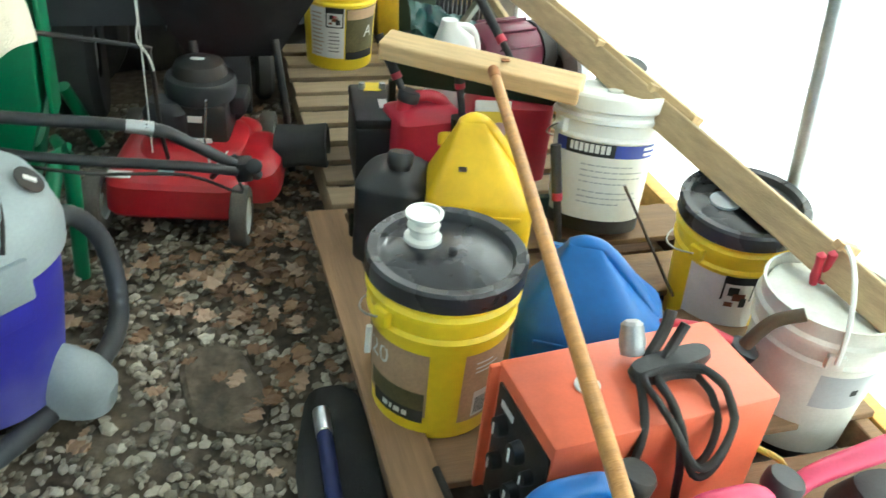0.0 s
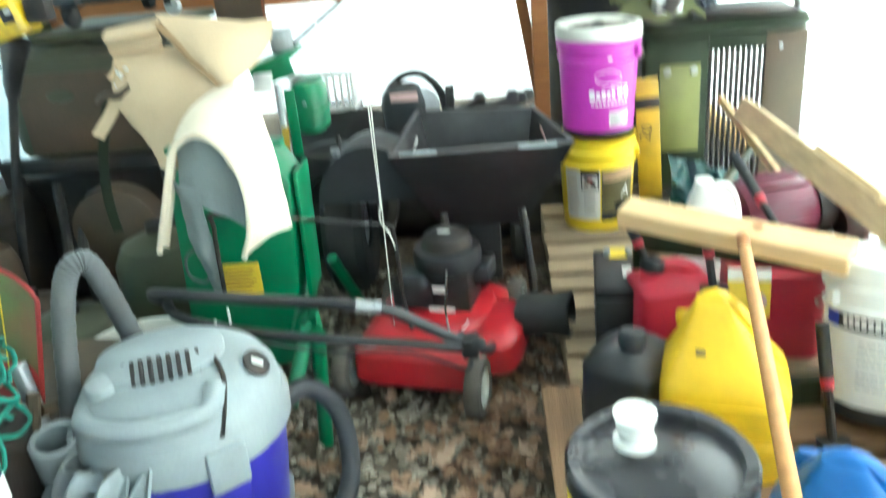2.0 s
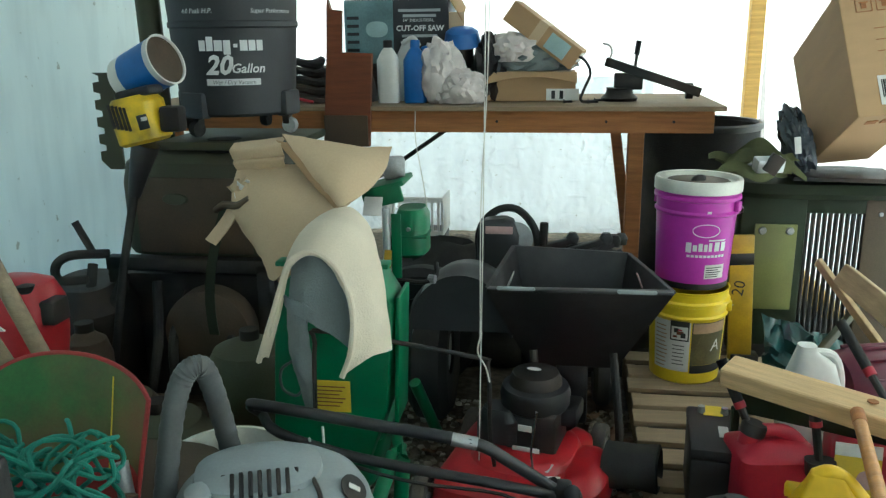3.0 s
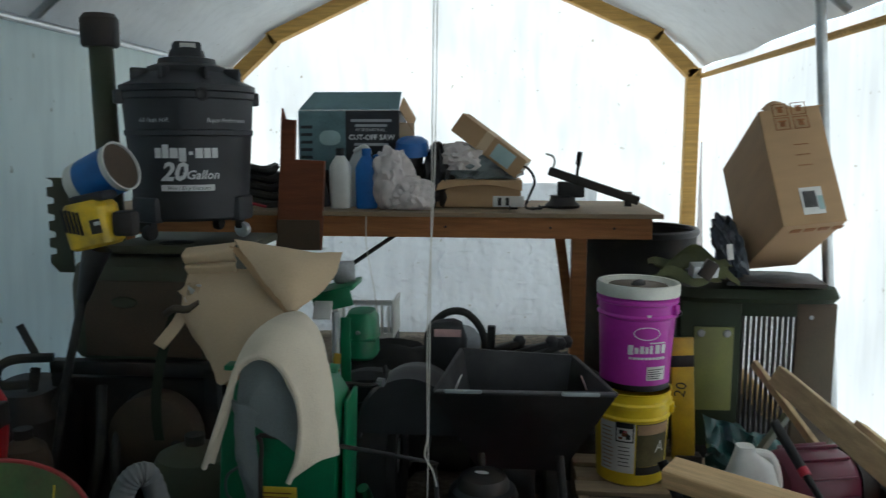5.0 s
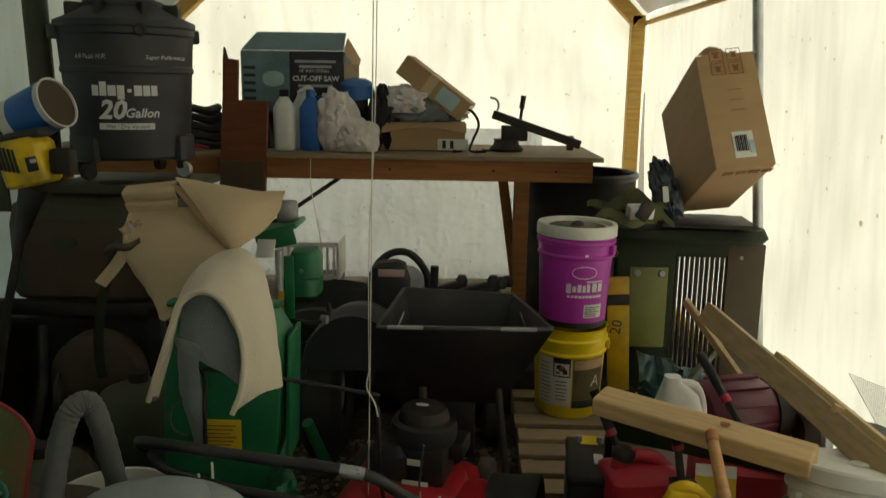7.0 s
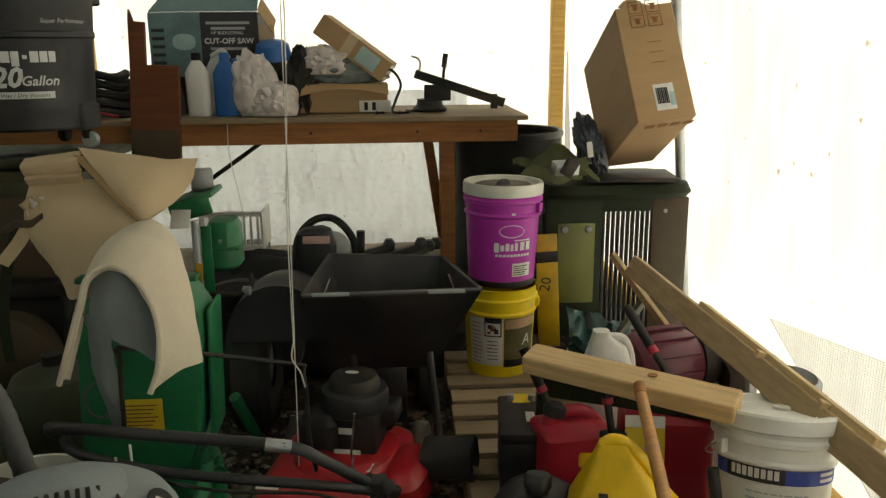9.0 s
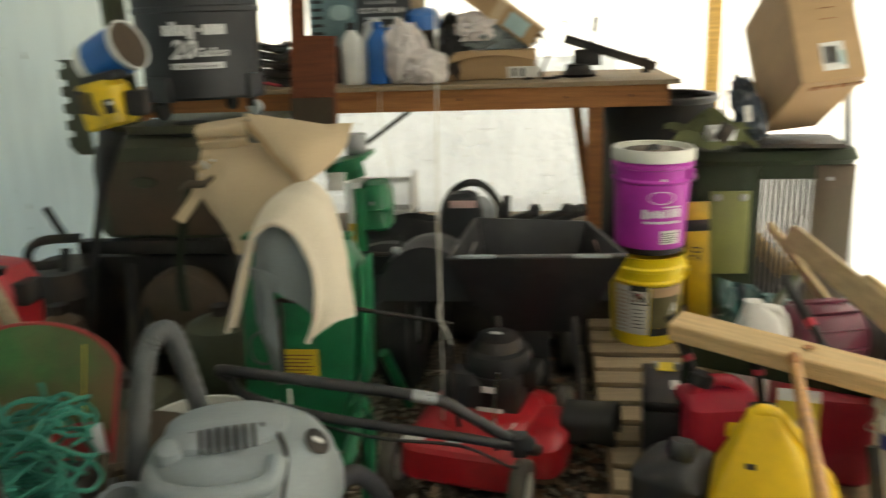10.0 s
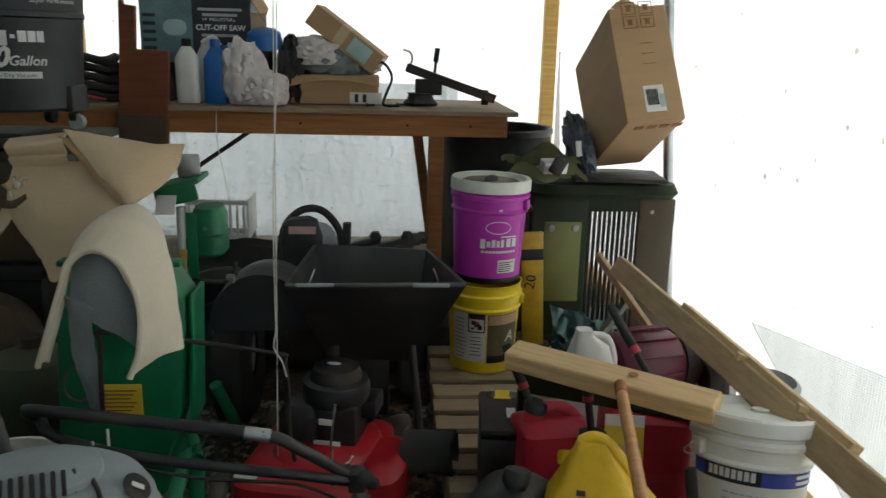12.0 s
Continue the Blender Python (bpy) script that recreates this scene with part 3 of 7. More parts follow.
def tent():
    wob = lambda a, b: 0.018 * noise.noise(Vector((a * 2.1, b * 1.3, 3.1))) + 0.008 * noise.noise(Vector((a * 7, b * 3, 1)))
    def side(x, s):
        return lambda u, v: Vector((x + s * (0.07 * (1 - v)) + wob(u * 9, v * 2), YB + (YG - YB) * u, EAVE * v - 0.01))
    solo("wall_east", sheet(B(), side(XR, 1), 70, 20, 0.002), "tarp", "white translucent tarpaulin side wall, creased and stained", "wall", kind="structure")
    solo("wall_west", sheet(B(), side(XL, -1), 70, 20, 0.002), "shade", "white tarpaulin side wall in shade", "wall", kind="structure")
    ARCH = [(XL, EAVE), (XL + 0.28, EAVE + 0.24), (XM - 0.12, RIDGE), (XM + 0.12, RIDGE), (XR - 0.28, EAVE + 0.24), (XR, EAVE)]
    def arch(u):
        k = min(4, int(u * 5)); w = u * 5 - k
        return ARCH[k][0] * (1 - w) + ARCH[k + 1][0] * w, ARCH[k][1] * (1 - w) + ARCH[k + 1][1] * w
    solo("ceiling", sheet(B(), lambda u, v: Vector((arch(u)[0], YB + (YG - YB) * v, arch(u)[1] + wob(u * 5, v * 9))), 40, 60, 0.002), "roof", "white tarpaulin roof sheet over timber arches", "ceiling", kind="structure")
    def gable(u, v):
        x = XL + (XR - XL) * u
        top = next(a[1] + (b[1] - a[1]) * (x - a[0]) / (b[0] - a[0]) for a, b in zip(ARCH, ARCH[1:]) if x <= b[0] + 1e-6)
        return Vector((x, YG + wob(u * 4, v * 3), top * v))
    solo("wall_north", sheet(B(), gable, 50, 40, 0.002), "tarp", "white tarpaulin end wall lit from outside", "wall", kind="structure")
    # unseen wall, added behind the camera to keep daylight off the left side
    def south(u, v):
        x = XL + (XR - XL) * .82 * u
        top = next(a[1] + (b[1] - a[1]) * (x - a[0]) / (b[0] - a[0]) for a, b in zip(ARCH, ARCH[1:]) if x <= b[0] + 1e-6)
        return Vector((x, YB + wob(u * 4, v * 3), top * v))
    solo("wall_south", sheet(B(), south, 30, 30, 0.002), "roof", "unseen tarpaulin wall added behind the camera to hold back entrance light", "wall", kind="structure")
    # timber arch standing against the end wall
    y = YG - 0.06
    arch_t = thing("timber_arch", T(XM, y, 0), "yellow pine arch of posts and braced rafters", "arch", kind="structure")
    for a, b, n in (((XL + 0.05, 0), (XL + 0.05, EAVE - 0.02), "post"), ((XR - 0.08, 0), (XR - 0.08, EAVE - 0.02), "post"),
                    ((XL + 0.05, EAVE - 0.06), (XL + 0.34, EAVE + 0.20), "brace"), ((XR - 0.08, EAVE - 0.06), (XR - 0.34, EAVE + 0.20), "brace"),
                    ((XL + 0.30, EAVE + 0.19), (XM, RIDGE - 0.05), "rafter"), ((XR - 0.30, EAVE + 0.19), (XM, RIDGE - 0.05), "rafter")):
        bm = B(); bar_between(bm, (a[0], y, a[1]), (b[0], y, b[1]), 0.09, 0.09, 0.006)
        wpart(n, bm, "post", arch_t, smooth=False)
    for x, n in ((XL + 0.05, "eave_rail"), (XR - 0.03, "eave_rail")):
        bm = B(); tube(bm, [(x, YB, 1.73 if x > 0 else EAVE - 0.02), (x, YG, 1.77 if x > 0 else EAVE - 0.02)], 0.016, 10)
        solo(n, bm, "post" if x > 0 else "steel", "slim rail along the top of the side wall", "rail", kind="structure")
    bm = B(); bar_between(bm, (XL + 0.02, YB, 0.30), (XL + 0.02, YG, 0.30), 0.03, 0.05)
    solo("base_rail", bm, "green", "green rail along the foot of the tarpaulin wall", "rail", kind="structure")
    bm = B(); bar_between(bm, (XR - 0.02, YB, 0.06), (XR - 0.02, YG, 0.06), 0.05, 0.09)
    solo("base_rail", bm, "post", "yellow timber along the foot of the tarpaulin wall", "rail", kind="structure")
    for a, b in (((1.13, 3.32, 1.90), (1.30, 3.32, 0.0)), ((1.20, 1.577, 1.82), (1.235, 1.317, 0.0)), ((XL + 0.04, 2.2, 1.85), (XL - 0.0, 2.2, 0))):
        bm = B(); tube(bm, [a, b], 0.021, 14)
        solo("tent_pole", bm, "steel", "galvanised steel tent pole against the tarpaulin", "pole", kind="structure", group="tent poles")
    for i in range(3):
        bm = B(); tube(bm, [(XR - 0.02, 3.32 - i * 1.95, EAVE), (XR - 0.30, 3.32 - i * 1.95, EAVE + 0.22), (XM, 3.32 - i * 1.95, RIDGE - 0.03), (XL + 0.30, 3.32 - i * 1.95, EAVE + 0.22), (XL + 0.02, 3.32 - i * 1.95, EAVE)], 0.019, 10)
        solo("roof_hoop", bm, "steel", "galvanised steel hoop under the roof sheet", "hoop", kind="structure", group="roof hoops")
    # second sheet, creased, hung under the bench
    def creased(u, v):
        # folded-up squares leave sharp ridges that wander
        x, z = -1.75 + 2.3 * u, 0.02 + 1.04 * v
        a, b = x + .03 * noise.noise(Vector((x * 3, z * 6, 1))), z + .025 * noise.noise(Vector((x * 6, z * 3, 5)))
        ridge = lambda s, w: max(0, 1 - abs((s / w) % 1 - .5) * 2 / .16)
        va = max(0, .25 + noise.noise(Vector((x * 3, z * 5, 9))) * 1.6)
        vb = max(0, .25 + noise.noise(Vector((x * 5, z * 3, 4))) * 1.6)
        d = .012 * ridge(a + .05 * noise.noise(Vector((z * 9, 2, 0))), .19) * va + .012 * ridge(b + .03 * noise.noise(Vector((x * 8, 7, 0))), .11) * vb
        d += .035 * noise.noise(Vector((x * 2.5, z * 3, 8))) + .016 * noise.noise(Vector((x * 9, z * 11, 3))) + .008 * noise.noise(Vector((x * 23, z * 27, 6)))
        return Vector((x, YG - 0.22 - d, z))
    solo("hanging_tarp", sheet(B(), creased, 200, 90, 0.002), "tarp2", "crinkled white tarpaulin hung behind the bench", "tarp")


ground()
tent()


# ---- work bench at the end wall ----
def bench():
    zt = 1.045
    t = thing("work_bench", T(-0.65, 3.85, 0), "long timber work bench with a worn plywood top", "bench")
    bm = box(B(), 2.56, 0.72, 0.02, T(-0.66, 3.86, zt - 0.01), 0.003)
    wpart("top", bm, "ply", t, "stained plywood top", smooth=False)
    bm = B(); bar_between(bm, (-1.9, 3.555, zt - 0.067), (0.58, 3.555, zt - 0.067), 0.04, 0.09)
    wpart("front_beam", bm, "beam", t, smooth=False)
    bm = B(); bar_between(bm, (-1.9, 4.17, zt - 0.067), (0.58, 4.17, zt - 0.067), 0.04, 0.09)
    wpart("back_beam", bm, "beam", t, smooth=False)
    for x, y in ((0.28, 3.62), (-1.78, 3.62), (0.50, 4.13), (-1.78, 4.13)):
        bm = box(B(), 0.065, 0.065, 0.93, T(x, y, 0.465), 0.004)
        wpart("leg", bm, "beam", t, smooth=False)
    bm = B(); bar_between(bm, (0.20, 3.72, 0.93), (0.33, 3.72, 0.05), 0.03, 0.045)
    wpart("slanted_prop", bm, "beam", t, smooth=False)
    bm = B(); bar_between(bm, (-0.50, 3.8, 0.95), (-0.98, 3.8, 0.62), 0.02, 0.02)
    wpart("iron_brace", bm, "iron", t, smooth=False)
    for x in (-0.30, 0.15, 0.42):
        bm = lathe(B(), [(0, 0), (0.006, 0), (0.006, 0.003), (0, 0.004)], 8, T(x, 3.534, 0.98) @ RX(90))
        wpart("nail", bm, "iron", t)
    # upright board fixed to the front
    p = thing("upright_board", T(-0.96, 3.5, 0.86), "dark brown painted board fixed upright to the bench front", "board")
    bm = B(); prism(bm, [(-1.04, 0.875), (-0.84, 0.875), (-0.818, 1.262), (-0.948, 1.268), (-0.94, 1.435), (-0.985, 1.44), (-0.998, 1.487), (-1.003, 1.44), (-1.01, 1.28)], 3.495, 3.525, bevel=0.002)
    wpart("panel", bm, "brown", p, smooth=False)
    bm = box(B(), 0.19, 0.006, 0.13, T(-0.937, 3.490, 0.943), 0.002)
    wpart("dark_plate", bm, "dkbrown", p, smooth=False)


bench()


# ---- pallets and timber ----
def pallet(name, m, w, d, n, lab, wm="pallet"):
    t = thing(name, m, lab, "pallet")
    step = d / n
    for i in range(n):
        bm = box(B(), w, step * 0.70, 0.018, T(0, 0, 0), 0.002, 1)
        part("slat", bm, wm, t, smooth=False, at=T(rng.uniform(-.01, .01), -d / 2 + step * (i + 0.5), 0.121) @ RZ(rng.uniform(-.8, .8)))
    for x in (-w / 2 + 0.02, 0, w / 2 - 0.02):
        bm = box(B(), 0.038, d, 0.09, T(x, 0, 0.066), 0.003, 1)
        part("runner", bm, wm, t, smooth=False)
    for y in (-d / 2 + 0.06, 0, d / 2 - 0.06):
        bm = box(B(), w, 0.09, 0.018, T(0, y, 0.011), 0.002, 1)
        part("bottom_board", bm, wm, t, smooth=False)
    return t


pallet("pallet", T(0.66, 2.53, 0), 0.86, 1.28, 10, "grey weathered wooden pallet with gapped slats")
pallet("pallet", T(0.69, 1.24, 0), 1.02, 1.16, 5, "broken wooden pallet with wide board gaps", "brown_pallet")
bm = B(); bar_between(bm, (0.198, 1.86, 0.139), (0.214, 0.55, 0.139), 0.095, 0.018)
solo("edge_board", bm, "edge_wood", "brown board lying along the pallet edge", "board", smooth=False)

# fresh length of timber laid over the cans
tim = thing("pine_timber", T(0.60, 1.90, 0.53) @ RZ(-35.5), "pale planed pine timber laid across the cans", "timber")
bm = B(); bar_between(bm, (0.385, 2.05, 0.530), (0.820, 1.740, 0.515), 0.085, 0.05, 0.006, 8); wpart("timber", bm, "pine", tim, smooth=False)
bm = lathe(B(), [(0, 0), (0.012, 0), (0.012, 0.002), (0, 0.002)], 12, T(0.655, 1.86, 0.5505)); wpart("knot", bm, "beam", tim)
# long weathered board running along the wall
lb = thing("long_board", T(1.0, 1.8, 0.5), "long weathered two-by-four with cleats nailed on", "board")
A0, A1 = Vector((0.875, 2.77, 0.575)), Vector((1.158, 0.60, 0.370))
bm = B(); bar_between(bm, A0, A1, 0.036, 0.072, 0.004, -28); wpart("board", bm, "weathered", lb, smooth=False)
for k in (0.36, 0.48, 0.78):
    p = A0.lerp(A1, k) + Vector((0.020, 0, 0.036))
    bm = box(B(), 0.055, 0.022, 0.02, T(*p) @ RZ(-8) @ RY(20), 0.002); wpart("cleat", bm, "pine_y", lb, smooth=False)
bm = B(); bar_between(bm, A0.lerp(A1, 0.20) + Vector((0.030, 0, 0.030)), A0.lerp(A1, 0.55) + Vector((0.030, 0, 0.032)), 0.038, 0.024, 0.003, -28); wpart("batten", bm, "pine_y", lb, smooth=False)
# broom stick across everything
st = thing("long_stick", T(0.6, 1.3, 0.13), "varnished wooden broom stick leaning over the cans", "stick")
bm = B(); tube(bm, [(0.612, 1.825, 0.540), (0.370, 0.592, 0.470), (0.30, 0.235, 0.45)], 0.0135, 14); wpart("shaft", bm, "stick", st)
bm = B(); tube(bm, [(0.612, 1.825, 0.540), (0.602, 1.775, 0.5372)], 0.0145, 14); wpart("ferrule", bm, "beam", st)


# ---- pails ----
def pail(name, m, body, label, h=0.340, r0=0.121, r1=0.137, lid=None, bail=0, ears=True, bailmat="wire", up=False):
    t = thing(name, m, label, "bucket", "oil pails")
    k = lambda z: r0 + (r1 - r0) * z / h
    wall = [(0, 0.004), (r0 - 0.012, 0.004), (r0 - 0.006, 0), (r0, 0.006), (k(h * .70), h * .70), (k(h * .70) + .007, h * .715), (k(h * .73) + .007, h * .73), (k(h * .74), h * .75),
            (k(h * .84), h * .84), (k(h * .84) + .009, h * .85), (k(h * .84) + .009, h * .88), (k(h) - .001, h * .90), (r1, h * .985), (r1 + .003, h), (r1 - .003, h), (r1 - .004, h * .9), (r0 - .004, .012), (0, .010)]
    part("drum", lathe(B(), wall, 48), body, t)
    if lid:
        prof = [(0, h + .004), (r1 - .035, h + .004), (r1 - .030, h + .001), (r1 - .018, h + .001), (r1 - .013, h + .016), (r1 + .004, h + .018), (r1 + .009, h + .012), (r1 + .009, h - .020), (r1 + .004, h - .024), (r1 + .003, h - .018), (r1, h - .002), (0, h - .004)]
        part("lid", lathe(B(), prof, 56), lid, t)
    a = radians(bail)
    s, c = math.sin(a), math.cos(a)
    for sg in (-1, 1):
        bm = box(B(), 0.020, 0.034, 0.036, T(sg * c * (k(h * .8) + .006), sg * s * (k(h * .8) + .006), h * .79) @ RZ(bail), 0.005)
        part("ear", bm, body, t)
    pts = []
    for i in range(15):
        w = math.pi * i / 14
        x = math.cos(w) * (r1 + 0.016)
        if up:
            pts.append((x * c, x * s, h * .8 + math.sin(w) * 0.15))
        else:
            y = -math.sin(w) * (r1 + 0.012)
            pts.append((x * c - y * s, x * s + y * c, h * .8 - math.sin(w) * 0.075))
    part("bail", tube(B(), pts, 0.0022 if bailmat == "wire" else 0.005, 6), bailmat, t)
    t["r"] = k(h * .4)
    return t, k


def spread(t, k, mat_name, name, a0, a1, z0, z1, off=.0012, label=""):
    return part(name, wrap(B(), k(z0) + off, a0, a1, z0, z1, k(z1) + off), mat_name, t, label)


# yellow oil pail nearest the aisle
front, k = pail("oil_pail", T(0.300, 1.150, 0.130), "yellow", "yellow plastic oil pail with black lid and white spout", lid="lid", bail=205)
spread(front, k, "tan_label", "tan_label", -92, -24, 0.06, 0.215, label="brown printed label with a field scene")
spread(front, k, "ink", "black_band", -80, -26, 0.045, 0.078, .002)
part("field_print", wrap(B(), k(.1) + .0018, -84, -26, 0.078, 0.12, k(.12) + .0018), "olive_label", front)
part("lettering", letters(B(), "20", 0.058, T(0, 0, 0.175) @ RZ(-72), k(.175) + .002), "label", front)
for i, (a0, a1) in enumerate(((-66, -60), (-58, -55), (-53, -47), (-45, -40))):
    part("print_bar", wrap(B(), k(.06) + .003, a0, a1, 0.056, 0.068, k(.06) + .003, 3), "label", front)
spread(front, k, "tan_label", "back_label", 4, 58, 0.045, 0.215, label="beige label with small print")
for z, a1 in ((0.19, 30), (0.178, 36), (0.168, 32)):
    part("print_bar", wrap(B(), k(z) + .003, 14, a1, z, z + .004, None, 5), "label", front)
part("bar_code", wrap(B(), k(.06) + .003, 16, 34, 0.055, 0.12, k(.12) + .003, 5), "label", front)
for i in range(9):
    part("code_line", wrap(B(), k(.06) + .0042, 18 + i * 1.7, 18.8 + i * 1.7, 0.062, 0.105, k(.105) + .0042, 1), "ink", front)
sp = [(0, 0), (.031, 0), (.031, .008), (.022, .012), (.020, .024), (.026, .028), (.027, .034), (.017, .038), (.016, .050), (.030, .054), (.031, .060), (.026, .062), (.023, .057), (0, .057)]
part("spout", lathe(B(), sp, 32, T(-0.030, 0.055, 0.343) @ Matrix.Diagonal((1.12, 1.12, .95, 1))), "white", front, "white pull-up pouring spout")
part("vent_plug", lathe(B(), [(0, 0), (.009, 0), (.008, .007), (.004, .009), (0, .009)], 16, T(0.012, 0.004, 0.344)), "black", front)
part("grip", tube(B(), [(-.145, -.042, 0.235), (-.148, -.047, 0.18)], .006, 8), "white", front, "white handle grip")
# stacked yellow and magenta pails at the back of the pallet
back, k = pail("oil_pail", T(0.432, 2.975, 0.130), "yellow", "yellow oil pail with white and olive label, under another pail", bail=170)
spread(back, k, "label", "white_label", -62, -2, 0.05, 0.235)
spread(back, k, "ink", "picture_frame", -32, -4, 0.165, 0.238, .002)
spread(back, k, "label", "picture", -30, -6, 0.170, 0.218, .003)
for j, (a0, a1, z0, z1, mt) in enumerate(((-26, -19, .196, .212, "ink"), (-22, -12, .188, .202, "brown"), (-16, -9, .178, .196, "ink"), (-27, -21, .178, .186, "brown"), (-20, -14, .204, .210, "red_can"))):
    spread(back, k, mt, "engraving", a0, a1, z0, z1, .004 + .0006 * j)
for i in range(11):
    spread(back, k, "tan_label", "print_bar", -58, -36 - rng.random() * 6, 0.06 + i * .015, 0.064 + i * .015, .002)
for i in range(6):
    spread(back, k, "ink", "print_bar", -28, -8 - rng.random() * 4, 0.075 + i * .014, 0.078 + i * .014, .002)
spread(back, k, "olive_label", "olive_label", 0, 62, 0.075, 0.235)
spread(back, k, "tan_label", "tan_stripe", 2, 62, 0.195, 0.232, .002)
spread(back, k, "ink", "black_band", 0, 60, 0.045, 0.075, .002)
part("lettering", letters(B(), "A", 0.06, T(0, 0, 0.145) @ RZ(40), k(.145) + .003, .2), "label", back)
mag, k = pail("grease_pail", T(0.440, 3.000, 0.473) @ RY(0.8) @ Matrix.Diagonal((.95, .95, 1, 1)), "purple", "magenta plastic grease pail with dirty white lid", h=0.365, bail=150, r0=.130, r1=0.148)
part("lid", lathe(B(), [(0, .362), (.115, .362), (.120, .358), (.135, .360), (.139, .376), (.152, .377), (.156, .370), (.156, .335), (.151, .333), (.150, .36), (0, .355)], 56), "dirty_white", mag, "white lid with grimy recess")
part("lid_dirt", lathe(B(), [(0, .3645), (.108, .3645), (.112, .3625)], 40), "dkbrown", mag, "brown grime in the lid")
bm = B(); loft(bm, [(.366, .03, .012, 0, 0), (.378, .026, .010, .004, 0), (.385, .012, .006, .006, 0)], 3, 14, T(-.005, -.02, 0) @ RZ(25)); part("rag_knot", bm, "black", mag)
spread(mag, k, "black", "dark_foot", -180, 180, 0.0, 0.022, .0015)
spread(mag, k, "label", "price_tag", 6, 12, 0.262, 0.280, .002)
spread(mag, k, "label", "info_label", 10, 44, 0.042, 0.092, .002)
for i in range(5):
    spread(mag, k, "ink", "print_bar", 12, 40 - rng.random() * 8, 0.048 + i * .008, 0.051 + i * .008, .003)
# drawn mark in white shapes, no letters
for a0, a1, z0, z1 in ((-20, -12, .135, .17), (-10, -4, .14, .162), (-2, 4, .14, .168), (6, 11, .14, .165), (13, 18, .14, .17), (22, 30, .14, .172), (33, 41, .14, .172), (12, 40, .176, .181)):
    spread(mag, k, "white_ink", "mark_shape", a0, a1, z0, z1, .002)
for a0 in range(-18, 40, 6):
    spread(mag, k, "white_ink", "print_bar", a0, a0 + 4.6, .118, .127, .002)
part("mark_ring", tube(B(), [(k(.22) * math.sin(radians(8 + 20 * math.cos(w / 12 * math.pi))), -k(.22) * math.cos(radians(8 + 20 * math.cos(w / 12 * math.pi))) - .001, .212 + .022 * math.sin(w / 12 * math.pi)) for w in range(25)], .0016, 5), "white_ink", mag)
# white pail, tipped a little
wht, k = pail("white_pail", T(0.908, 1.715, 0.145) @ RX(-12) @ RY(4), "white", "white plastic pail with blue and black printed band", bail=190, lid="white")
part("lid_ring", lathe(B(), [(.090, .3445), (.094, .348), (.098, .3445)], 48), "white", wht)
part("lid_plug", lathe(B(), [(0, .344), (.022, .344), (.022, .350), (.018, .352), (0, .352)], 24, T(.03, .03, 0)), "dirty_white", wht)
spread(wht, k, "black", "dark_foot", -180, 180, 0.0, 0.035, .0015, "dark residue showing through the foot")
spread(wht, k, "blue_label", "blue_band", -90, 70, 0.205, 0.246)
spread(wht, k, "ink", "name_plate", -72, -14, 0.205, 0.246, .002)
for i in range(8):
    spread(wht, k, "label", "mark_shape", -66 + i * 6.0, -61.6 + i * 6.0, 0.214, 0.236, .003)
for z in (0.212, 0.226):
    spread(wht, k, "white_ink", "print_bar", 22, 44, z, z + .008, .003)
for z, a1 in ((.18, 10), (.165, 26), (.15, 24), (.135, 8), (.11, 20), (.095, 25), (.08, 0)):
    a0 = -50
    while a0 < a1:
        w_ = 3 + 7 * rng.random()
        spread(wht, k, "mesh", "print_bar", a0, min(a1, a0 + w_), z, z + .0038, .002)
        a0 += w_ + 1.6
# yellow pail by the wall
wal, k = pail("oil_pail", T(1.098, 1.36, 0.060) @ RX(4) @ RY(-5), "yellow", "yellow oil pail with black lid beside the tarpaulin", lid="lid", bail=200)
spread(wal, k, "label", "white_label", -75, 0, 0.04, 0.235)
spread(wal, k, "ink", "picture_frame", -38, -8, 0.165, 0.238, .002)
spread(wal, k, "label", "picture", -36, -10, 0.140, 0.216, .003)
for j, (a0, a1, z0, z1, mt) in enumerate(((-32, -22, .182, .208, "ink"), (-27, -15, .168, .190, "brown"), (-19, -13, .150, .178, "ink"), (-33, -25, .150, .164, "brown"))):
    spread(wal, k, mt, "engraving", a0, a1, z0, z1, .004 + .0006 * j)
spread(wal, k, "ink", "black_band", 2, 60, 0.10, 0.23)
part("spout", lathe(B(), [(0, 0), (.034, 0), (.034, .006), (0, .008)], 28, T(-.04, .02, .345)), "mesh", wal, "grey flat spout cap")
# soiled pail full of odds and ends
odd, k = pail("soiled_pail", T(1.082, 1.03, 0.045), "dirty_white", "soiled white pail holding red-handled tools", bail=60, bailmat="white", up=True, lid=None)
bm = lathe(B(), [(0, .326), (.03, .325), (.06, .322), (.09, .324), (.115, .320), (.128, .318), (.128, .30), (0, .30)], 40)
for v in bm.verts:
    if v.co.z > .275:
        v.co.z += .012 * noise.noise(v.co * 22)
part("scrap_fill", bm, "dirty_white", odd, "dusty white rags filling the pail")
spread(odd, k, "mesh", "worn_label", -34, 40, 0.14, 0.225, label="grey worn label")
spread(odd, k, "ink", "black_spot", -2, 5, 0.175, 0.19, .002)
for a in (-.02, 0.0, .025):
    t_ = thing("screwdriver", T(1.08 + a, 1.07, 0.375) @ RY(a * 300), "red-handled screwdriver standing in the soiled pail", "screwdriver", "tools in the pail")
    part("grip", lathe(B(), [(0, 0), (.008, 0), (.011, .02), (.008, .05), (.010, .07), (0, .08)], 12), "red_can", t_)
    part("blade", tube(B(), [(0, 0, -.06), (0, 0, .004)], .003, 6), "chrome", t_)


